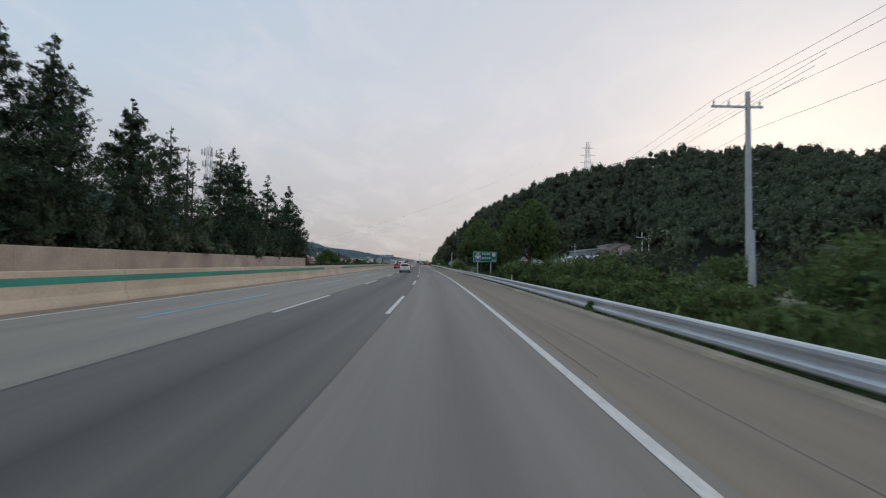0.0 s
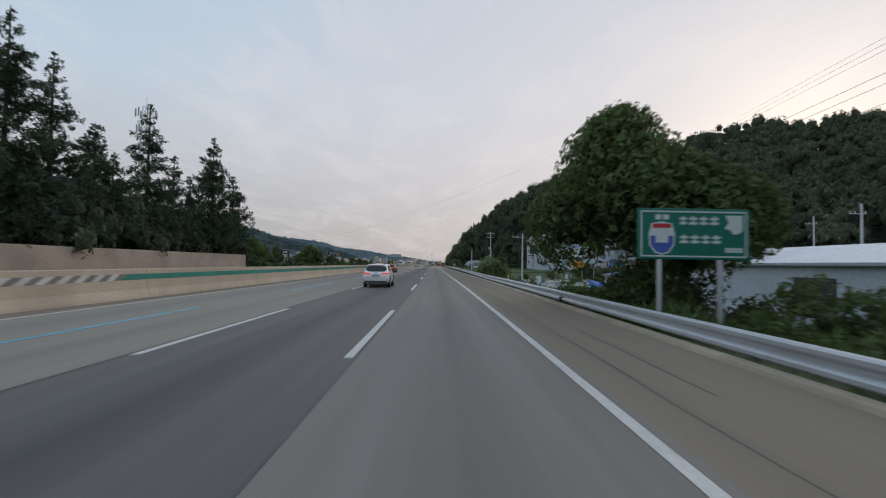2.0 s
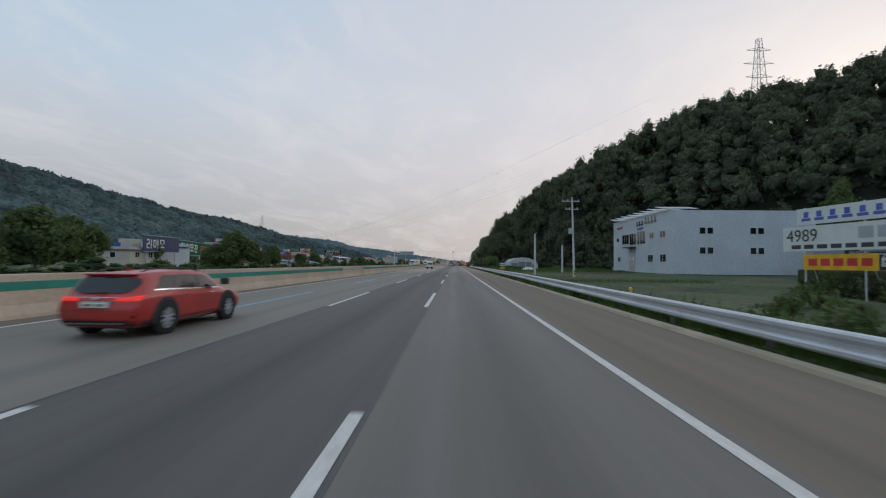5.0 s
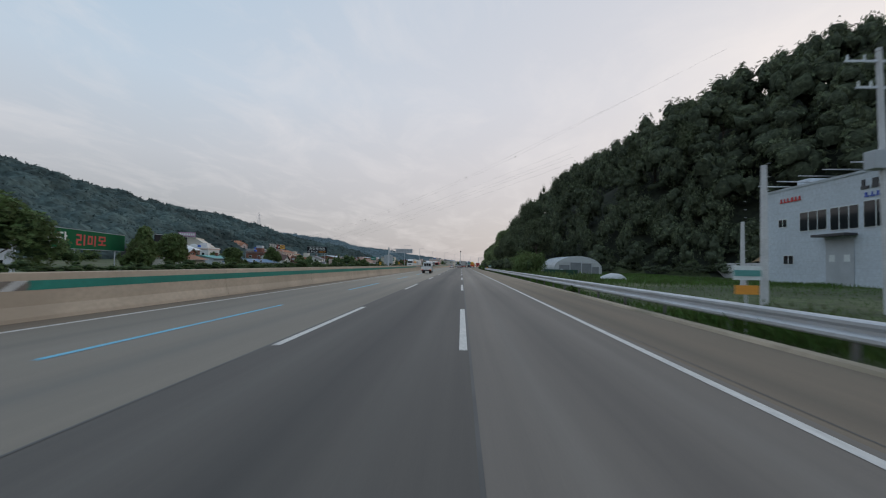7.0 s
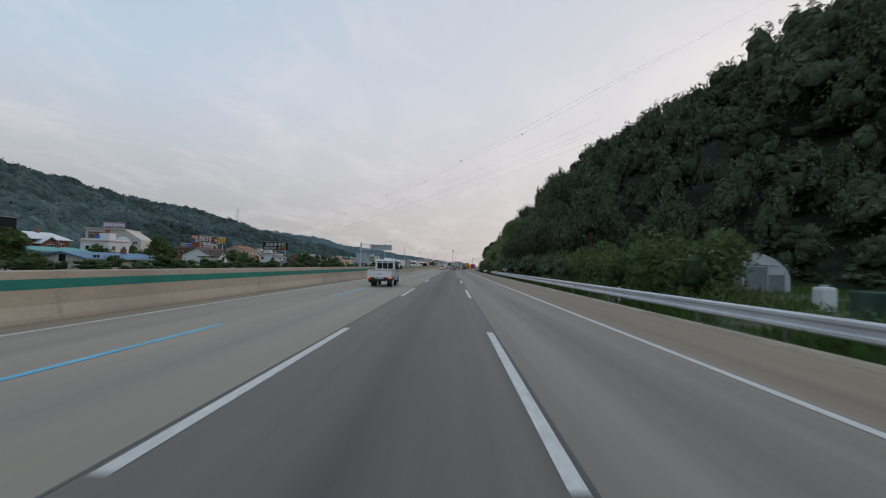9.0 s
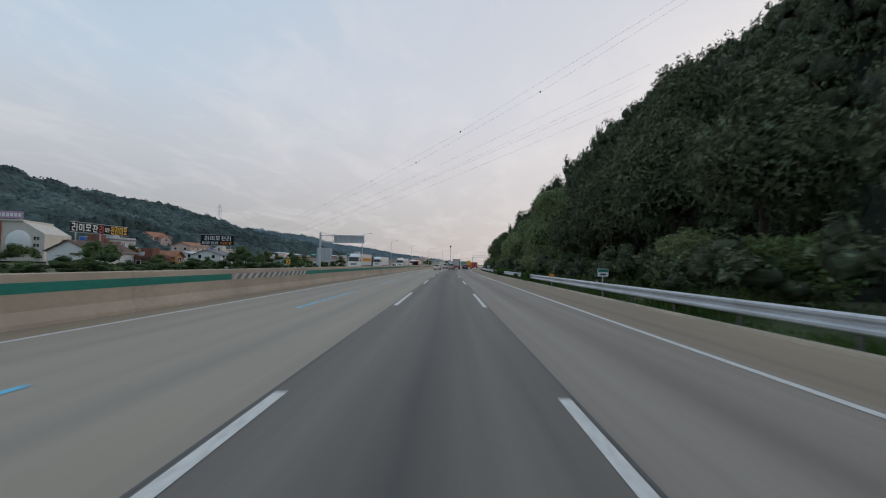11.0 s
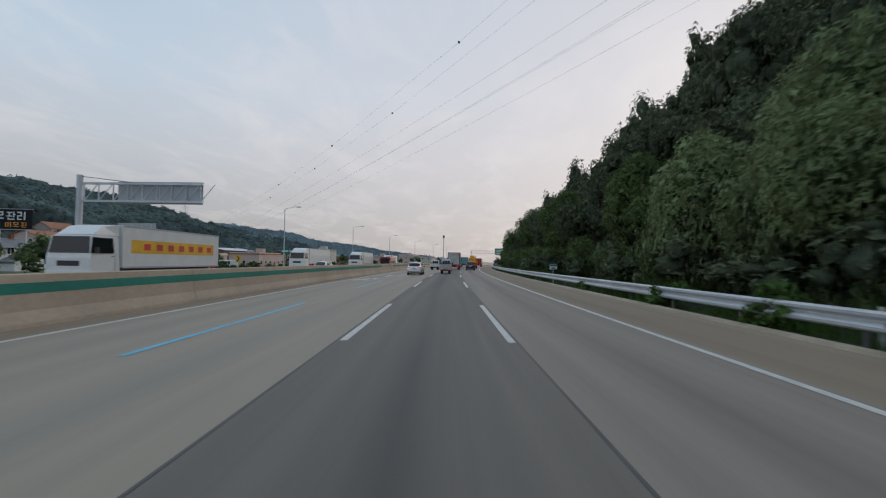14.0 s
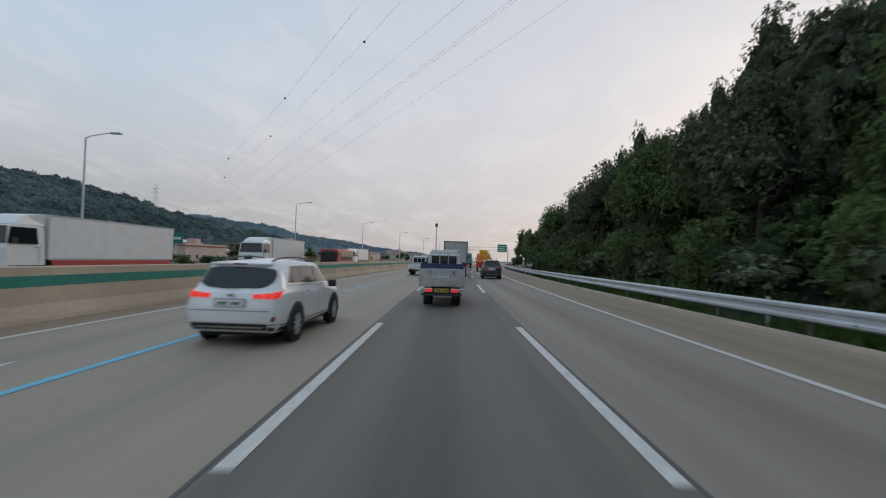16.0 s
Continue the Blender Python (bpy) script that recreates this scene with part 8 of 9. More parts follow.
def banner_stand():
    t = thing("banner_stand", "steel frame with three advertising banners", "billboard")
    for x in (0.5, 5.5, 10.5):
        part("post", tube((x, 0.1, -2.5), (x, 0.1, 6.4), 0.07), M["steel"], t)
        part("prop", tube((x, 0.1, 3.0), (x, 2.2, -2.2), 0.05), M["steel"], t)
    up = part("banner", box((0.0, -0.03, 4.9), (11.2, 0.03, 6.3), bevel=0.01), M["sign_white"], t, "white banner with blue and red lettering bars")
    for k in range(9):
        part("letter_bar", box((0.4 + 1.18 * k, -0.045, 5.2), (1.25 + 1.18 * k, -0.032, 5.45)), M["sign_blue" if k > 1 else "sign_red"], up)
        part("letter_bar", box((0.6 + 1.18 * k, -0.045, 5.5), (1.05 + 1.18 * k, -0.032, 6.0)), M["sign_blue" if k > 1 else "sign_red"], up)
    mid = part("banner", box((-0.8, -0.03, 2.6), (12.6, 0.03, 4.75), bevel=0.01), M["sign_white"], t, "white board with dark numerals")
    for k in range(10):
        part("letter_bar", box((0.0 + 1.2 * k, -0.045, 2.8), (0.9 + 1.2 * k, -0.032, 3.15)), M["bars"], mid)
    for k in range(3):
        part("letter_bar", box((2.0 + 1.4 * k, -0.045, 3.5), (3.1 + 1.4 * k, -0.032, 4.4)), M["sign_back"], mid)
    fc = bpy.data.curves.new("numerals", "FONT")
    fc.body, fc.size, fc.extrude = "4989", 1.5, 0.005
    tx = new("numerals", fc)
    tx.data.materials.append(M["bars"])
    tx.parent = mid
    tx.matrix_local = Matrix.Translation((12.2, -0.05, 3.45)) @ Matrix.Rotation(math.pi / 2, 4, "X") @ Matrix.Rotation(math.pi, 4, "Y") @ Matrix.Diagonal((1, 1, 1, 1))
    low = part("banner", box((4.5, -0.03, 1.0), (10.6, 0.03, 2.3), bevel=0.01), M["sign_yellow"], t, "yellow banner with red bars")
    for k in range(5):
        part("letter_bar", box((4.9 + 1.1 * k, -0.045, 1.35), (5.7 + 1.1 * k, -0.032, 1.95)), M["sign_red"], low)
    return t


bs = banner_stand()
set_right(bs, 159.0, 40.0, 0.15, 8)
bs.matrix_world = bs.matrix_world @ Matrix.Scale(1.22, 4)


def greenhouse():
    t = thing("greenhouse", "white film tunnel greenhouse with arched end and hoops", "greenhouse")
    W, L, H = 8.2, 13.5, 3.3
    prof = [(W / 2 * math.cos(a) * -1, H * (0.35 + 0.65 * math.sin(a)) if 0 < a < math.pi else H * 0.35) for a in np.linspace(0, math.pi, 17)]
    prof = [(-W / 2, -0.4)] + prof + [(W / 2, -0.4)]
    bm = bmesh.new()
    rows = [[bm.verts.new((x, y, z)) for x, z in prof] for y in np.linspace(0, L, 9)]
    for r0, r1 in zip(rows[:-1], rows[1:]):
        for a, b, c, d in zip(r0[:-1], r0[1:], r1[1:], r1[:-1]):
            bm.faces.new((a, b, c, d))
    bmesh.ops.recalc_face_normals(bm, faces=bm.faces)
    part("film_cover", bm, M["film"], t, smooth=True)
    for y in (0.0, L):
        bm = bmesh.new()
        bm.faces.new([bm.verts.new((x * 0.995, y, z - 0.01)) for x, z in prof])
        part("end_wall", bm, M["film"], t)
    for y in np.linspace(0.0, L, 12):
        bm = bmesh.new()
        add_path(bm, [Vector((x * 1.004, y, z + 0.012)) for x, z in prof], 0.025, 4)
        part("hoop", bm, M["steel"], t)
    for x0, x1, z1 in ((-3.3, -1.5, 1.75), (-1.3, 0.5, 2.2), (0.7, 2.3, 2.05), (2.45, 3.6, 1.5)):
        part("end_panel", box((x0, -0.07, -0.3), (x1, -0.012, z1), bevel=0.01), M["film_grey"], t, "grey translucent end panel")
        part("panel_frame", box((x1 + 0.03, -0.1, -0.3), (x1 + 0.13, -0.01, z1 + 0.25)), M["steel"], t)
    part("end_rail", box((-3.6, -0.1, 2.2), (3.3, -0.03, 2.28)), M["steel"], t)
    part("dark_netting", box((-3.6, -0.9, -0.3), (-0.2, -0.5, 0.8), bevel=0.1), M["bars"], t)
    return t


gh = greenhouse()
gh.matrix_world = stand(251, 20.4, 0.2)

# low stuff in the field beside the greenhouse
t = thing("covered_heap", "rounded heap under a white sheet", "heap")
bm = bmesh.new()
bmesh.ops.create_icosphere(bm, subdivisions=3, radius=1.0)
for v in bm.verts:
    v.co = Vector((v.co.x * 1.5, v.co.y * 1.0, max(v.co.z, -0.1) * 0.75)) * (1 + 0.1 * noise.noise(v.co * 2))
part("sheet", bm, M["film"], t, smooth=True)
t.matrix_world = stand(224, 17.5, 0.25)
t = thing("water_tank", "white plastic water tank by the guardrail", "tank")
part("tank", box((-0.3, -0.3, -0.2), (0.3, 0.3, 1.25), bevel=0.12), M["sign_white"], t)
part("tank_lid", tube((0, 0, 1.24), (0, 0, 1.34), 0.14), M["sign_back"], t)
t.matrix_world = stand(235, 14.0, 0)
t = thing("netted_trailer", "low trailer covered with dark green netting", "trailer")
part("bed", box((-0.8, -2.0, 0.25), (0.8, 2.0, 1.15), bevel=0.06), M["netting"], t)
part("drawbar", tube((0, 2.0, 0.35), (0, 3.0, 0.3), 0.04), M["steel"], t)
for x in (-0.75, 0.75):
    part("wheel", tube((x - 0.08, 0, 0.2), (x + 0.08, 0, 0.2), 0.26, sides=14), M["rubber"], t)
t.matrix_world = stand(229, 12.6, 0.12, 70)
t = thing("field_sign", "small blue and white notice board over an orange board", "sign")
part("board", box((-0.35, -0.02, 1.4), (0.35, 0.02, 1.78)), M["sign_white"], t)
part("board_band", box((-0.35, -0.03, 1.5), (0.35, -0.021, 1.66)), M["teal"], t)
part("lower_board", box((-0.3, -0.02, 1.02), (0.3, 0.02, 1.26)), M["orange"], t)
part("post", tube((0, 0.04, -0.4), (0, 0.04, 1.75), 0.025), M["steel"], t)
t.matrix_world = stand(183.4, 7.45, 0)
t = thing("retaining_wall", "grey concrete retaining wall at the foot of the slope", "wall")
for k in range(6):
    part("wall_block", box((k * 4.0, 0, -0.5), (k * 4.0 + 3.98, 0.4, 2.3), bevel=0.02), M["pole"], t)
set_right(t, 231, 46, 0.5)
t = thing("earth_cut", "bare orange earth bank on the slope", "earth bank")
bm = bmesh.new()
bmesh.ops.create_grid(bm, x_segments=12, y_segments=8, size=0.5)
for v in bm.verts:
    v.co = Vector((v.co.x * 14, v.co.y * 9, (v.co.y + 0.5) * 6.5 + noise.noise(v.co * 7) * 0.8))
part("bank", bm, M["earth"], t, smooth=True)
set_right(t, 240, 52, 3.0)

# ---- scrap yard below the road ----
fence = thing("yard_fence", "grey sheet metal fence along the scrap yard", "fence")
for k in range(7):
    part("fence_sheet", box((k * 2.0, 0, -1.2), (k * 2.0 + 1.97, 0.05, 0.6 + 0.1 * (k % 3)), bevel=0.01), M["panel_white" if k % 4 else "sign_back"], fence)
set_right(fence, 94, 15.4, -1.0)
rnd = random.Random(12)


def appliance(w, d, h, mat):
    t = thing("old_appliance", "discarded white appliance in the scrap yard", "appliance", "scrap yard clutter")
    part("case", box((-w / 2, -d / 2, 0), (w / 2, d / 2, h), bevel=0.04), M[mat], t)
    part("door_gap", box((-w / 2 + 0.02, -d / 2 - 0.012, h * 0.55), (w / 2 - 0.02, -d / 2 - 0.002, h * 0.57)), M["bars"], t)
    part("vent", box((-w * 0.3, -d / 2 - 0.014, h * 0.2), (w * 0.3, -d / 2 - 0.002, h * 0.4)), M["sign_back"], t)
    return t


kinds = [appliance(0.9, 0.7, 1.3, "sign_white"), appliance(1.4, 0.8, 1.0, "plaster"), appliance(0.7, 0.7, 1.8, "panel_white"), appliance(1.8, 1.0, 0.8, "sign_back"), appliance(1.1, 0.9, 0.9, "bars"), appliance(0.6, 0.6, 0.9, "rust"), appliance(0.8, 0.7, 1.0, "white_wall")]
spots = [(93 + 56 * rnd.random(), 21 + 9 * rnd.random()) for _ in range(60)] + [(101 + 22 * rnd.random(), 12.6 + 7.5 * rnd.random()) for _ in range(24)]
for k, (s, o) in enumerate(spots):
    m = stand(s, o, float(ground_z(s, o)) - 0.02 + (0.9 if k > 5 and rnd.random() < 0.25 else 0), rnd.uniform(0, 360)) @ pose(0, 0, 0.05, rnd.choice((0, 0, 90, 14, -10)), rnd.uniform(-9, 9), 0) @ Matrix.Scale(rnd.uniform(0.6, 1.1), 4)
    if k < len(kinds):
        kinds[k].matrix_world = m
    else:
        copy_thing(kinds[k % len(kinds)], m)
# upright white goods crowded in the middle of the yard
crowd = random.Random(31)
for k in range(34):
    s, o = 103 + 27 * crowd.random(), 13.2 + 9.5 * crowd.random()
    lift = 0.75 if crowd.random() < 0.2 else 0.0
    copy_thing(kinds[(0, 2, 6, 1, 0, 2)[k % 6]], stand(s, o, float(ground_z(s, o)) - 0.04 + lift, crowd.uniform(0, 360)) @ pose(0, 0, 0, crowd.uniform(-5, 5), crowd.uniform(-5, 5), 0) @ Matrix.Scale(crowd.uniform(0.55, 0.95), 4))
for k in range(26):
    t = thing("scrap_pile", "heap of broken boards and rusty scrap", "scrap", "scrap heaps")
    for j in range(9):
        a = rnd.uniform(0, 6.28)
        m = pose(rnd.uniform(-0.9, 0.9), rnd.uniform(-0.9, 0.9), rnd.uniform(0.05, 0.6), rnd.uniform(-35, 35), rnd.uniform(-35, 35), math.degrees(a))
        part("board", box((-rnd.uniform(0.3, 0.9), -rnd.uniform(0.05, 0.4), -0.03), (rnd.uniform(0.3, 0.9), rnd.uniform(0.05, 0.4), 0.03), m), M[("rust", "sign_white", "plaster", "sign_back", "teal")[k % 5]], t)
    s, o = 95 + 52 * rnd.random(), 20.5 + 8 * rnd.random()
    t.matrix_world = stand(s, o, float(ground_z(s, o)))


def sack():
    t = thing("bulk_sack", "lumpy white woven sack dumped in the scrap yard", "sack", "scrap yard sacks")
    bm = bmesh.new()
    bmesh.ops.create_icosphere(bm, subdivisions=3, radius=0.5)
    for v in bm.verts:
        n = noise.noise(v.co * 2.7) * 0.3 + noise.noise(v.co * 7.0) * 0.12
        v.co = Vector((v.co.x * (1.3 + n), v.co.y * (1.0 + n), max(-0.35, v.co.z) * (0.9 + n) + 0.32))
    part("cloth", bm, M["sackcloth"], t, smooth=True)
    part("tied_neck", tube((0.05, 0, 0.68), (0.12, 0.05, 0.9), 0.1, 0.16, 7), M["sackcloth"], t)
    return t


first_sack = sack()
for k in range(16):
    s, o = 99 + 27 * rnd.random(), 12.2 + 8 * rnd.random()
    m = stand(s, o, float(ground_z(s, o)) + (0.55 if k % 3 == 1 else -0.05), rnd.uniform(0, 360)) @ Matrix.Scale(rnd.uniform(0.7, 1.4), 4)
    if k == 0:
        first_sack.matrix_world = m
    else:
        copy_thing(first_sack, m)
t = thing("tarpaulin_heap", "bright blue tarpaulin over a heap of goods", "tarpaulin")
bm = bmesh.new()
bmesh.ops.create_cube(bm, size=1.0)
bmesh.ops.subdivide_edges(bm, edges=bm.edges, cuts=6, use_grid_fill=True)
for v in bm.verts:
    n = noise.noise(v.co * 3.1) * 0.16 + noise.noise(v.co * 7.0) * 0.06
    v.co = Vector((v.co.x * 1.9 * (1 + n), v.co.y * 2.4 * (1 + n), (v.co.z + 0.5) * 1.85 * (1 + n)))
part("sheet", bm, M["tarp"], t, smooth=True)
t.matrix_world = stand(91.6, 16.6, -1.65)


def parked_truck(paint):
    t = thing("parked_truck", "small " + paint.split("_")[0] + " truck parked in the scrap yard", "truck", "parked trucks")
    truck_cab(t, 0.6, 2.3, 0.83, 0.5, 2.0, paint, crew=False, rear_windows=1)
    part("bed", box((-0.85, -2.3, 0.7), (0.85, 0.5, 1.15), bevel=0.02), M[paint], t)
    for side in (1, -1):
        for y in (-1.3, 1.6):
            wheel(t, side * 0.72, y, 0.33, 0.18, side, 6)
    return t


M["blue_truck"] = material("blue_truck_paint", (0.05, 0.17, 0.38), 0.4, coat=0.3)
for paint, s, o, a in (("blue_truck", 152, 43.2, 60), ("blue_truck", 155.5, 47.5, 80), ("red_paint", 158, 46.5, 60), ("red_paint", 164.5, 47.5, 100), ("white_truck", 168, 46, 80), ("white_truck", 161, 46.5, 70), ("blue_truck", 146, 44, 75)):
    pt = parked_truck(paint)
    pt.matrix_world = stand(s, o, 1.37, a)
t = thing("terrace", "raised grassy terrace of the vehicle yard", "terrace")
part("terrace_body", box((0, 0, -1.5), (40, 24, 3.37), bevel=0.25), M["soil"], t)
set_right(t, 138, 42.2, -2.0)
for k in range(17):
    b = bush(900 + k, 1.7, 3.6, 900, "leaf_dark" if k % 3 else "leaf", "dark hedge bush at the terrace edge", "hedge_bush", "terrace hedge", 0.24)
    b.matrix_world = stand(137 + k * 2.3, 41.0 - 0.4 * (k % 2), -2.05)
for k, (s, o, r, h) in enumerate([(98, 18.5, 1.2, 1.4), (104, 20.5, 1.0, 1.2), (111, 17.0, 1.3, 1.3), (118, 20.5, 1.4, 1.6), (124, 23, 1.5, 1.8), (130, 26, 1.6, 1.8), (109, 24, 1.2, 1.5), (136, 30, 1.8, 2.0), (142, 34, 1.8, 2.2), (101, 14.5, 0.9, 1.0), (115, 27.5, 1.2, 1.8)]):
    b = bush(940 + k, r, h, 700, "leaf", "weedy green bush among the scrap", "weedy_bush", "yard bushes", 0.2)
    b.matrix_world = stand(s, o, float(ground_z(s, o)) - 0.1)


# ---- houses across the plain ----
def house(label, L, D, H, rise, wall_mat, roof_mat, s, off, z=-1.0, turn=0.0, storeys=1, along="x", flat=False, balcony=False, wing=None):
    t = thing("house", label, "house", "houses across the plain")
    if flat:
        part("wall", box((0, 0, -0.8), (L, D, H)), M[wall_mat], t)
        part("roof", box((-0.25, -0.25, H), (L + 0.25, D + 0.25, H + 0.35), bevel=0.04), M[roof_mat], t)
    else:
        part("wall", gable_wall(0, L, 0, D, -0.8, H, rise, along), M[wall_mat], t)
        part("roof", gable_roof(0, L, 0, D, H, rise, 0.5, 0.16, along), M[roof_mat], t)
    n = max(2, int(L / 3.2))
    for f in range(storeys):
        z0 = 0.9 + f * (H / storeys)
        for k in range(n):
            x = (k + 0.5) * L / n
            if k == n // 2 and f == 0:
                part("door", box((x - 0.5, -0.05, -0.6), (x + 0.5, -0.005, 1.6)), M["roof_brown"], t)
            else:
                window_unit(t, x - 0.6, x + 0.6, z0, z0 + 1.2, 0)
        for k in range(max(1, int(D / 4))):
            y = (k + 0.5) * D / max(1, int(D / 4))
            w = part("window", box((-0.06, y - 0.6, z0), (-0.01, y + 0.6, z0 + 1.2)), M["sign_white"], t)
            part("pane", box((-0.075, y - 0.5, z0 + 0.1), (-0.061, y + 0.5, z0 + 1.1)), M["glass"], w)
    if balcony:
        for f in range(1, storeys):
            part("balcony", box((0.3, -1.0, f * H / storeys - 0.1), (L - 0.3, 0.0, f * H / storeys + 0.8), bevel=0.02), M[wall_mat], t)
    if flat:
        for x0, x1, y0, y1 in ((0, L, 0, 0.18), (0, L, D - 0.18, D), (0, 0.18, 0.18, D - 0.18), (L - 0.18, L, 0.18, D - 0.18)):
            part("parapet", box((x0, y0, H + 0.35), (x1, y1, H + 0.8)), M[wall_mat], t)
        part("stair_head", box((L * 0.55, D * 0.4, H + 0.35), (L * 0.55 + 2.6, D * 0.4 + 3.0, H + 2.6), bevel=0.03), M[wall_mat], t)
        part("roof_tank", tube((L * 0.25, D * 0.6, H + 0.35), (L * 0.25, D * 0.6, H + 1.7), 0.6, sides=12), M["tarp" if storeys > 1 else "sign_back"], t)
    else:
        part("gutter", box((-0.5, -0.62, H - 0.32), (L + 0.5, -0.5, H - 0.2)), M["sign_back"], t)
        part("chimney", box((L * 0.7, D * 0.42, H + rise * 0.6), (L * 0.7 + 0.6, D * 0.42 + 0.6, H + rise + 0.7), bevel=0.02), M["brick"], t)
    if wing:
        # a front wing with its gable towards the road
        x0, x1, out, zh, zr = wing
        part("wing_wall", gable_wall(x0, x1, -out, 0.1, -0.8, zh, zr, "y"), M[wall_mat], t)
        part("wing_roof", gable_roof(x0, x1, -out, D * 0.4, zh, zr, 0.45, 0.16, "y"), M[roof_mat], t)
        xm = (x0 + x1) / 2
        window_unit(t, xm - 0.7, xm + 0.7, zh - 1.7, zh - 0.4, -out)
        part("gable_vent", box((xm - 0.3, -out - 0.05, zh + 0.2), (xm + 0.3, -out - 0.005, zh + 0.7)), M["bars"], t)
    set_left_face(t, s, off, z, turn)
    return t


def set_left_face(t, s, off, z, turn):
    """x along the road, y away from it to the left; the street front faces the road."""
    t.matrix_world = stand(s, off, z, turn + 90)


house("white plastered villa with dark tiled awnings", 8, 9, 4.6, 1.5, "white_wall", "roof_grey", 401.5, -76.5, z=-1.3, storeys=2, wing=(0.3, 4.2, 2.6, 2.2, 0.9))
house("brown timber house with an orange tiled roof", 9.5, 8, 2.7, 1.7, "orange_timber", "roof_red", 374.5, -78, z=-0.6, storeys=1, wing=(5.2, 9.2, 2.2, 3.0, 1.3))
house("dark red brick flat roofed annexe", 7, 6, 2.4, 0.3, "brick", "roof_brown", 365.5, -72, flat=True)
house("grey concrete flats with balconies", 10, 9, 7.6, 0.5, "sign_back", "roof_grey", 384, -98, storeys=3, flat=True, balcony=True)
house("brown brick flats with arched windows", 10, 8, 6.0, 0.5, "brick", "roof_grey", 372, -92, storeys=2, flat=True)
house("cream villa with terracotta roof on the slope", 21, 13, 6.6, 3.4, "plaster_pink", "roof_red", 522, -216, z=float(ground_z(522, -216)) - 0.4, storeys=2, wing=(3, 12, 3.5, 5.5, 2.4))
house("white house with a dark brown tiled roof and front gables", 13, 9, 3.9, 2.2, "white_wall", "roof_brown", 353, -76, storeys=1, wing=(0.2, 5.2, 2.4, 3.5, 1.8))
house("low shed with a blue sheet roof", 15, 6, 1.7, 0.7, "plaster", "roof_blue", 275.5, -50, z=-0.3, storeys=1)
house("grey house with pale green sheet roof", 10, 7, 3.2, 0.6, "panel_white", "teal", 281, -62, storeys=1)
house("low cream house with orange red roof", 8, 7, 2.8, 1.0, "plaster", "roof_red", 266, -60, storeys=1)
house("white two storey flat roofed shop", 8, 8, 6.6, 0.4, "white_wall", "plaster_pink", 340, -98, storeys=2, flat=True)
house("pale metal hall with blue roof", 12, 9, 6.4, 1.0, "panel_white", "roof_blue", 222.5, -66, storeys=1)
house("pale stone faced roadside shop", 8, 7, 4.6, 0.4, "plaster", "roof_grey", 211, -64, storeys=2, flat=True)
house("black fronted low roadside shop", 9, 8, 4.6, 1.4, "bars", "roof_grey", 280, -77, storeys=1)
house("red brick two storey guest house with white dormers", 12, 9, 5.8, 1.4, "brick", "white_wall", 300, -84, storeys=2, wing=(4, 8, 1.2, 5.0, 1.2))
house("white row of low two storey houses", 15, 9, 4.3, 0.9, "white_wall", "panel_white", 412, -92, storeys=2)
house("cream low apartment house with glass stair", 14, 10, 5.4, 0.4, "plaster", "plaster", 432, -96, storeys=2, flat=True, balcony=True)
house("orange earth coloured villa on a terrace", 14, 9, 6.0, 1.6, "plaster_pink", "roof_red", 446, -120, z=1.5, storeys=2)
house("long pale pink row of shops", 22, 10, 3.8, 0.5, "plaster_pink", "panel_white", 456, -84, storeys=1, flat=True)
house("low grey metal clad workshop", 12, 8, 2.8, 0.7, "panel_white", "roof_grey", 424, -62, storeys=1)


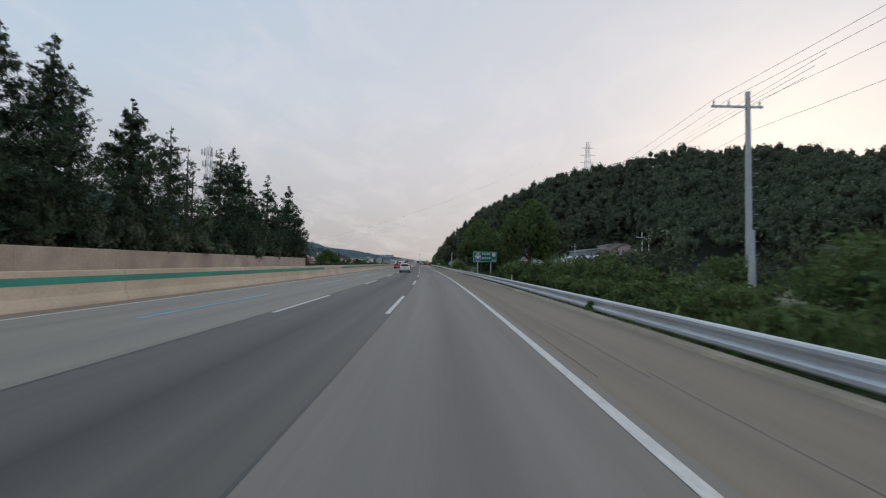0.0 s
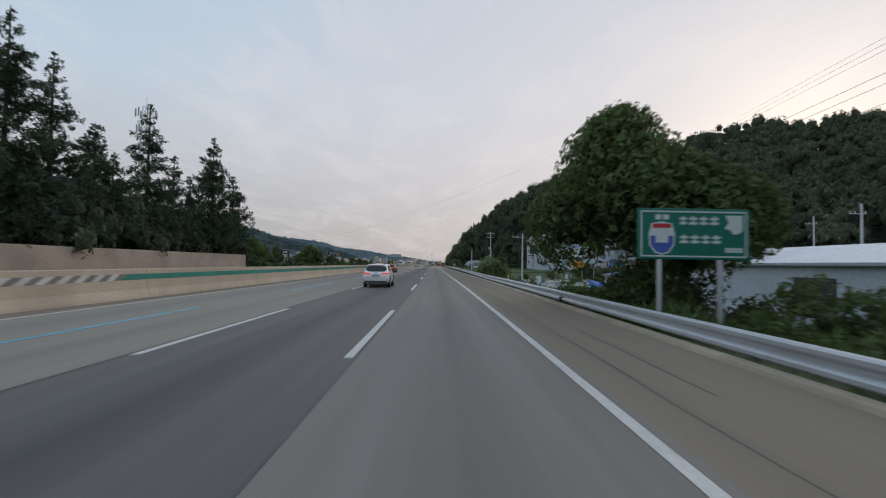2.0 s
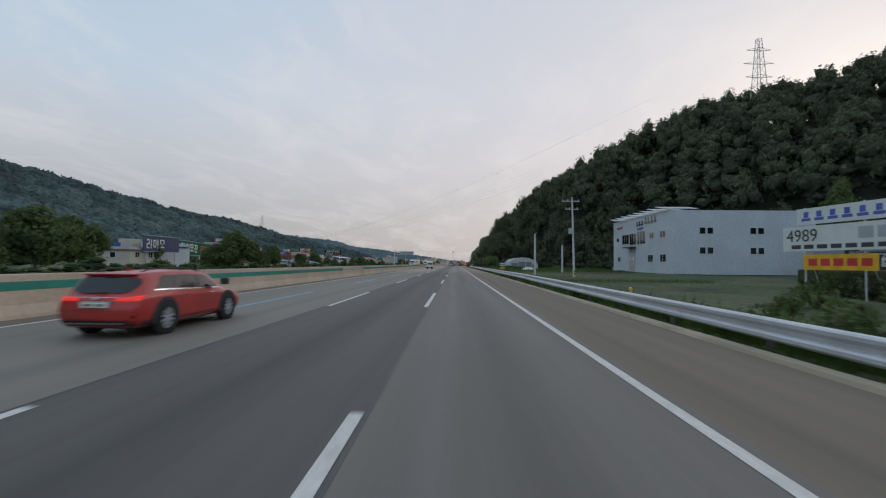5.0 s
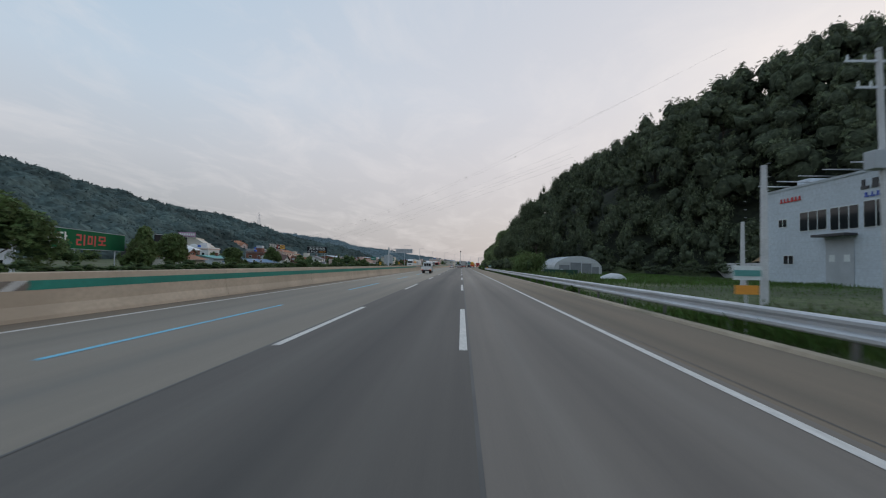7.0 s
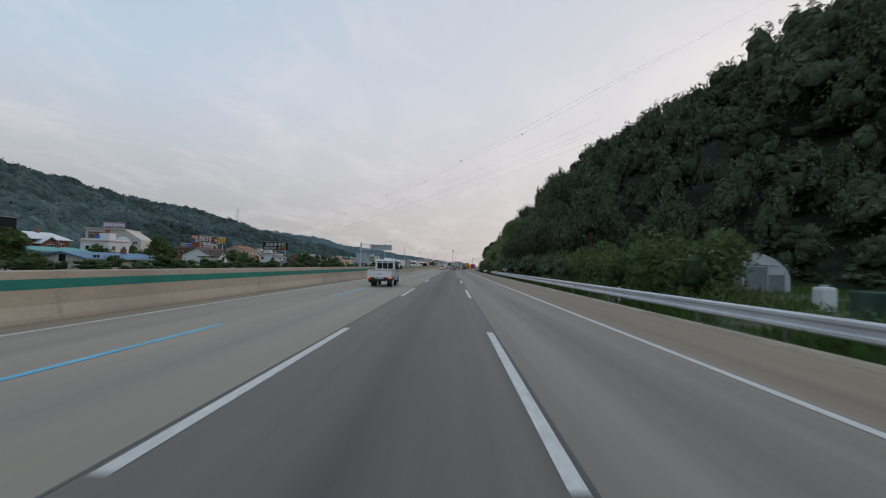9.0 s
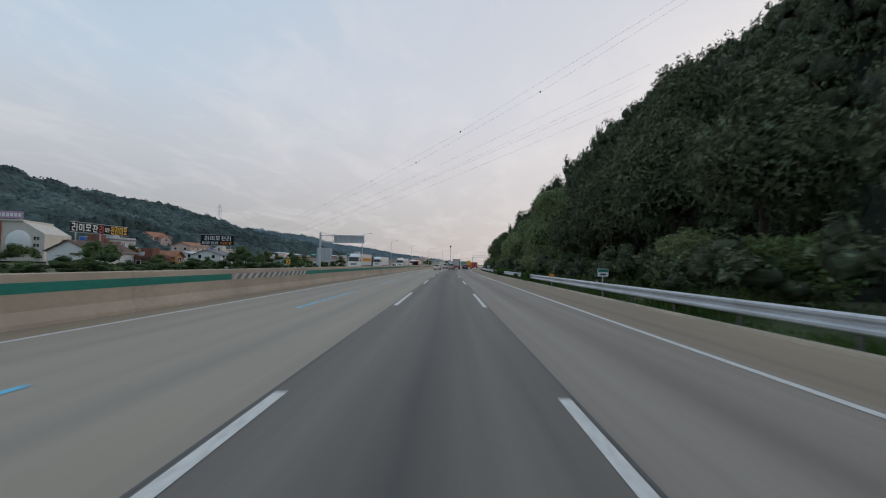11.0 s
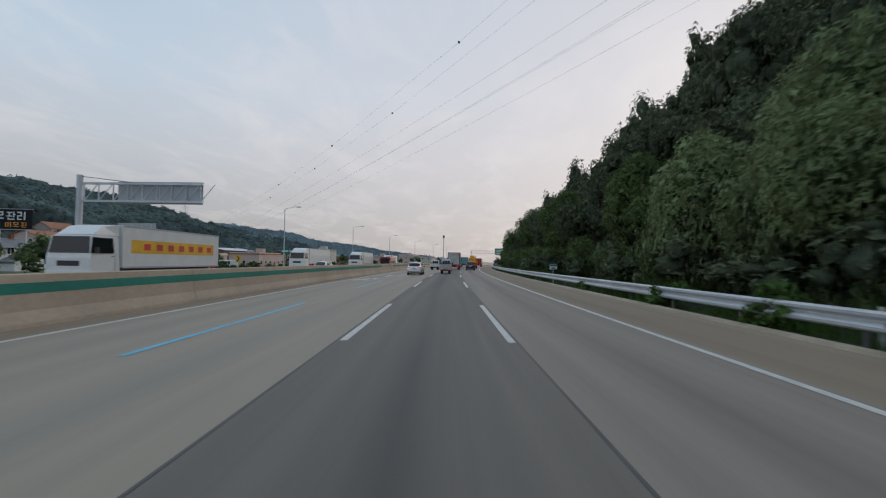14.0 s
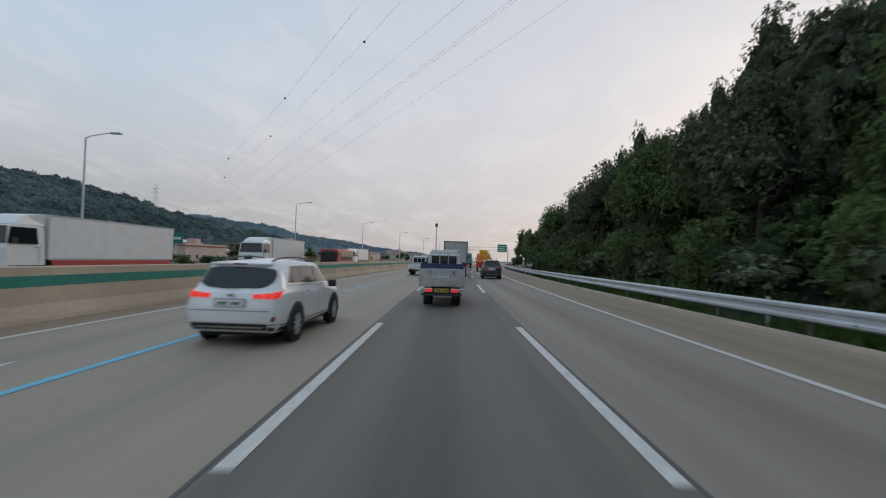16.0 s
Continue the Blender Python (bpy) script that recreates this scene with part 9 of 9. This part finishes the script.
def hotel():
    """Stepped roadside hotel: cream block, red pilaster, dark bay, sloping parapet and a white swelling front."""
    t = thing("hotel", "cream roadside hotel with a red pilaster and pink rooftop sign", "hotel")
    L, D, H = 19.0, 18.0, 11.5
    bm = bmesh.new()
    prof = [(0, -0.8), (L, -0.8), (L, H - 3.6), (L - 5.5, H), (0, H)]
    f = [[bm.verts.new((x, y, z)) for x, z in prof] for y in (0, D)]
    bm.faces.new(f[0])
    bm.faces.new(list(reversed(f[1])))
    for k in range(5):
        bm.faces.new((f[0][(k + 1) % 5], f[0][k], f[1][k], f[1][(k + 1) % 5]))
    part("wall", bm, M["plaster"], t)
    part("cornice", box((-0.4, -0.4, H), (L - 5.4, D + 0.4, H + 0.5), bevel=0.05), M["plaster"], t)
    part("pilaster", box((6.6, -0.5, -0.8), (8.2, 0.0, H - 0.2), bevel=0.04), M["terracotta_red"], t, "red painted pilaster")
    part("dark_bay", box((1.0, -0.12, 1.0), (5.8, -0.005, H - 1.2)), M["brick"], t, "dark brick window bay")
    for f in range(3):
        for x in (1.5, 3.8):
            window_unit(t, x, x + 1.6, 2.2 + f * 2.9, 3.8 + f * 2.9, -0.12)
    bm = bmesh.new()
    bmesh.ops.create_icosphere(bm, subdivisions=3, radius=1.0)
    for v in bm.verts:
        v.co = Vector((12.6 + v.co.x * 3.4, v.co.y * 1.4, 4.6 + v.co.z * 4.2))
    part("swelling_front", bm, M["white_wall"], t, "white rounded front", smooth=True)
    for f in range(3):
        window_unit(t, 16.2, 17.8, 1.4 + f * 2.2, 2.6 + f * 2.2, 0)
        for y in (3, 8, 13):
            w = part("window", box((-0.06, y, 1.6 + f * 3.0), (-0.01, y + 1.5, 3.0 + f * 3.0)), M["sign_white"], t)
            part("pane", box((-0.075, y + 0.1, 1.7 + f * 3.0), (-0.061, y + 1.4, 2.9 + f * 3.0)), M["glass"], w)
    sign = part("rooftop_sign", box((5.4, 0.6, H + 0.9), (13.0, 0.9, H + 3.0), bevel=0.05), M["sign_mauve"], t, "mauve and white sign board")
    for k in range(7):
        part("letter_bar", box((5.9 + k, 0.55, H + 1.4), (6.6 + k, 0.598, H + 2.5)), M["sign_white"], sign)
    for x in (6, 9.2, 12.4):
        part("sign_post", tube((x, 1.0, H), (x, 1.0, H + 2.8), 0.09), M["steel"], t)
    t.matrix_world = stand(400, -162, 0.5, 22) @ Matrix.Scale(1.1, 4)
    return t


M["terracotta_red"] = material("terracotta_red_paint", (0.42, 0.10, 0.06), 0.7, vary=0.12, scale=0.5)
M["sign_mauve"] = material("mauve_sign", (0.42, 0.24, 0.38), 0.5, vary=0.1, scale=0.6)
hotel()
for k in range(34):
    r = random.Random(100 + k)
    s, o = 480 + 17 * k + r.uniform(-6, 6), -r.choice((58, 75, 95, 120, 145)) - r.uniform(0, 12)
    flat = r.random() < 0.6
    house(r.choice(("pale factory building with a flat roof", "low white metal clad warehouse", "cream house far across the plain", "pale workshop with blue grey roof")), r.uniform(12, 30), r.uniform(9, 15), r.uniform(3.5, 8.5), r.uniform(0.6, 1.6),
          r.choice(("plaster", "panel_white", "plaster_pink", "brick", "plaster")), r.choice(("roof_blue", "roof_grey", "panel_white", "roof_red", "roof_blue")), s, o, storeys=r.choice((1, 2)), flat=flat)
for k, (s, o, h) in enumerate(((1300, -330, 20), (1312, -352, 21), (1325, -308, 20), (1340, -375, 22), (1290, -395, 19))):
    t = thing("apartment_tower", "pale pinkish distant apartment tower", "apartment block", "distant towers")
    part("wall", box((0, 0, -1), (16, 12, h), bevel=0.2), M["plaster_pink"], t)
    for f in range(12):
        part("window_band", box((0.5, -0.06, 2 + f * h / 13), (15.5, -0.01, 3.6 + f * h / 13)), M["roof_grey"], t)
        part("window_band", box((-0.06, 0.5, 2 + f * h / 13), (-0.01, 11.5, 3.6 + f * h / 13)), M["roof_grey"], t)
    part("roof", box((4, 3, h), (12, 9, h + 2.5)), M["plaster"], t)
    t.matrix_world = stand(s, o, 0)


# strokes of block letters on a unit square: (x0, x1, z0, z1)
GLYPHS = (
    ((0.0, 0.5, 0.84, 1.0), (0.36, 0.5, 0.5, 0.84), (0.0, 0.5, 0.42, 0.56), (0.0, 0.14, 0.08, 0.42), (0.0, 0.5, 0.0, 0.14), (0.72, 0.88, 0.0, 1.0)),
    ((0.0, 0.52, 0.8, 0.95), (0.0, 0.14, 0.25, 0.8), (0.38, 0.52, 0.25, 0.8), (0.0, 0.52, 0.12, 0.25), (0.72, 0.88, 0.0, 1.0)),
    ((0.05, 0.85, 0.85, 1.0), (0.05, 0.2, 0.6, 0.85), (0.7, 0.85, 0.6, 0.85), (0.05, 0.85, 0.5, 0.62), (0.38, 0.52, 0.22, 0.5), (0.0, 0.9, 0.1, 0.24)),
    ((0.05, 0.6, 0.82, 0.96), (0.25, 0.4, 0.45, 0.82), (0.0, 0.6, 0.38, 0.5), (0.72, 0.86, 0.3, 1.0), (0.86, 0.98, 0.6, 0.72), (0.15, 0.86, 0.0, 0.14), (0.15, 0.3, 0.14, 0.28)),
)


def roof_board(label, L, z0, z1, mat, s, off, rows, turn=0.0):
    """rows: (start and end along the board as shares of its length, letters, bottom, top, paint)."""
    t = thing("billboard", label, "billboard")
    panel = part("panel", box((0, -0.08, z0), (L, 0.08, z1), bevel=0.02), M[mat], t)
    for x0, x1, z in ((0, L, z0 - 0.1), (0, L, z1)):
        part("panel_edge", box((x0, -0.1, z), (x1, 0.1, z + 0.1)), M["sign_back"], t)
    i = 0
    for f0, f1, n, a, b, lm in rows:
        w = L * (f1 - f0) / n
        for k in range(n):
            x, g = L * f0 + k * w, w * 0.86
            bm = bmesh.new()
            for p0, p1, q0, q1 in GLYPHS[i % 4]:
                add_box(bm, (x + g * p0, -0.11, a + (b - a) * q0), (x + g * p1, -0.082, a + (b - a) * q1))
            part("letter", bm, M[lm], panel)
            i += 1
    for x in (L * 0.1, L * 0.5, L * 0.9):
        part("post", tube((x, 0.2, -1.5), (x, 0.2, z1 - 0.1), 0.12), M["steel"], t)
    set_left_face(t, s, off, 0, turn)
    return t


roof_board("black roadside billboard with white and orange lettering shapes", 10.4, 6.2, 9.6, "board_black", 402.6, -83.9, ((0.12, 0.94, 5, 7.8, 9.2, "sign_white"), (0.05, 0.55, 4, 6.5, 7.4, "sign_white"), (0.6, 0.95, 3, 6.5, 7.4, "orange")), -81)
roof_board("long black billboard with white orange and yellow lettering shapes", 16.3, 6.8, 8.8, "board_black", 352.4, -79.8, ((0.02, 0.45, 4, 7.0, 8.6, "sign_white"), (0.46, 0.55, 1, 7.0, 8.6, "sign_red"), (0.56, 0.65, 2, 7.2, 8.2, "sign_white"), (0.66, 0.99, 4, 6.9, 8.7, "sign_yellow")))
roof_board("deep green shop board with white and red lettering shapes", 42, 3.3, 7.0, "board_green", 236, -70, ((0.06, 0.44, 4, 4.1, 6.4, "sign_white"), (0.5, 0.8, 3, 4.0, 6.2, "sign_red")), 16)
roof_board("dark blue shop board with white lettering shapes", 12, 3.6, 6.9, "navy", 214, -63.5, ((0.08, 0.6, 3, 4.2, 6.2, "sign_white"),))
roof_board("black shop fascia with white lettering shapes", 13, 3.4, 7.6, "board_black", 278.5, -75.5, ((0.2, 0.85, 4, 3.8, 5.4, "sign_white"), (0.25, 0.8, 3, 5.9, 6.9, "sign_white")))
bt = thing("shuttle_van", "white minibus parked beside the far road", "van")
part("body", box((-0.95, -2.8, 0.4), (0.95, 2.8, 2.3), bevel=0.15), M["white_truck"], bt)
for side in (1, -1):
    for k in range(4):
        part("side_window", box((side * 0.955 - 0.005, -2.4 + k * 1.2, 1.3), (side * 0.955 + 0.005, -1.4 + k * 1.2, 2.0)), M["glass"], bt)
    for y in (-1.7, 1.8):
        wheel(bt, side * 0.85, y, 0.34, 0.2, side, 6)
bt.matrix_world = stand(440, -60, -0.95, 60)
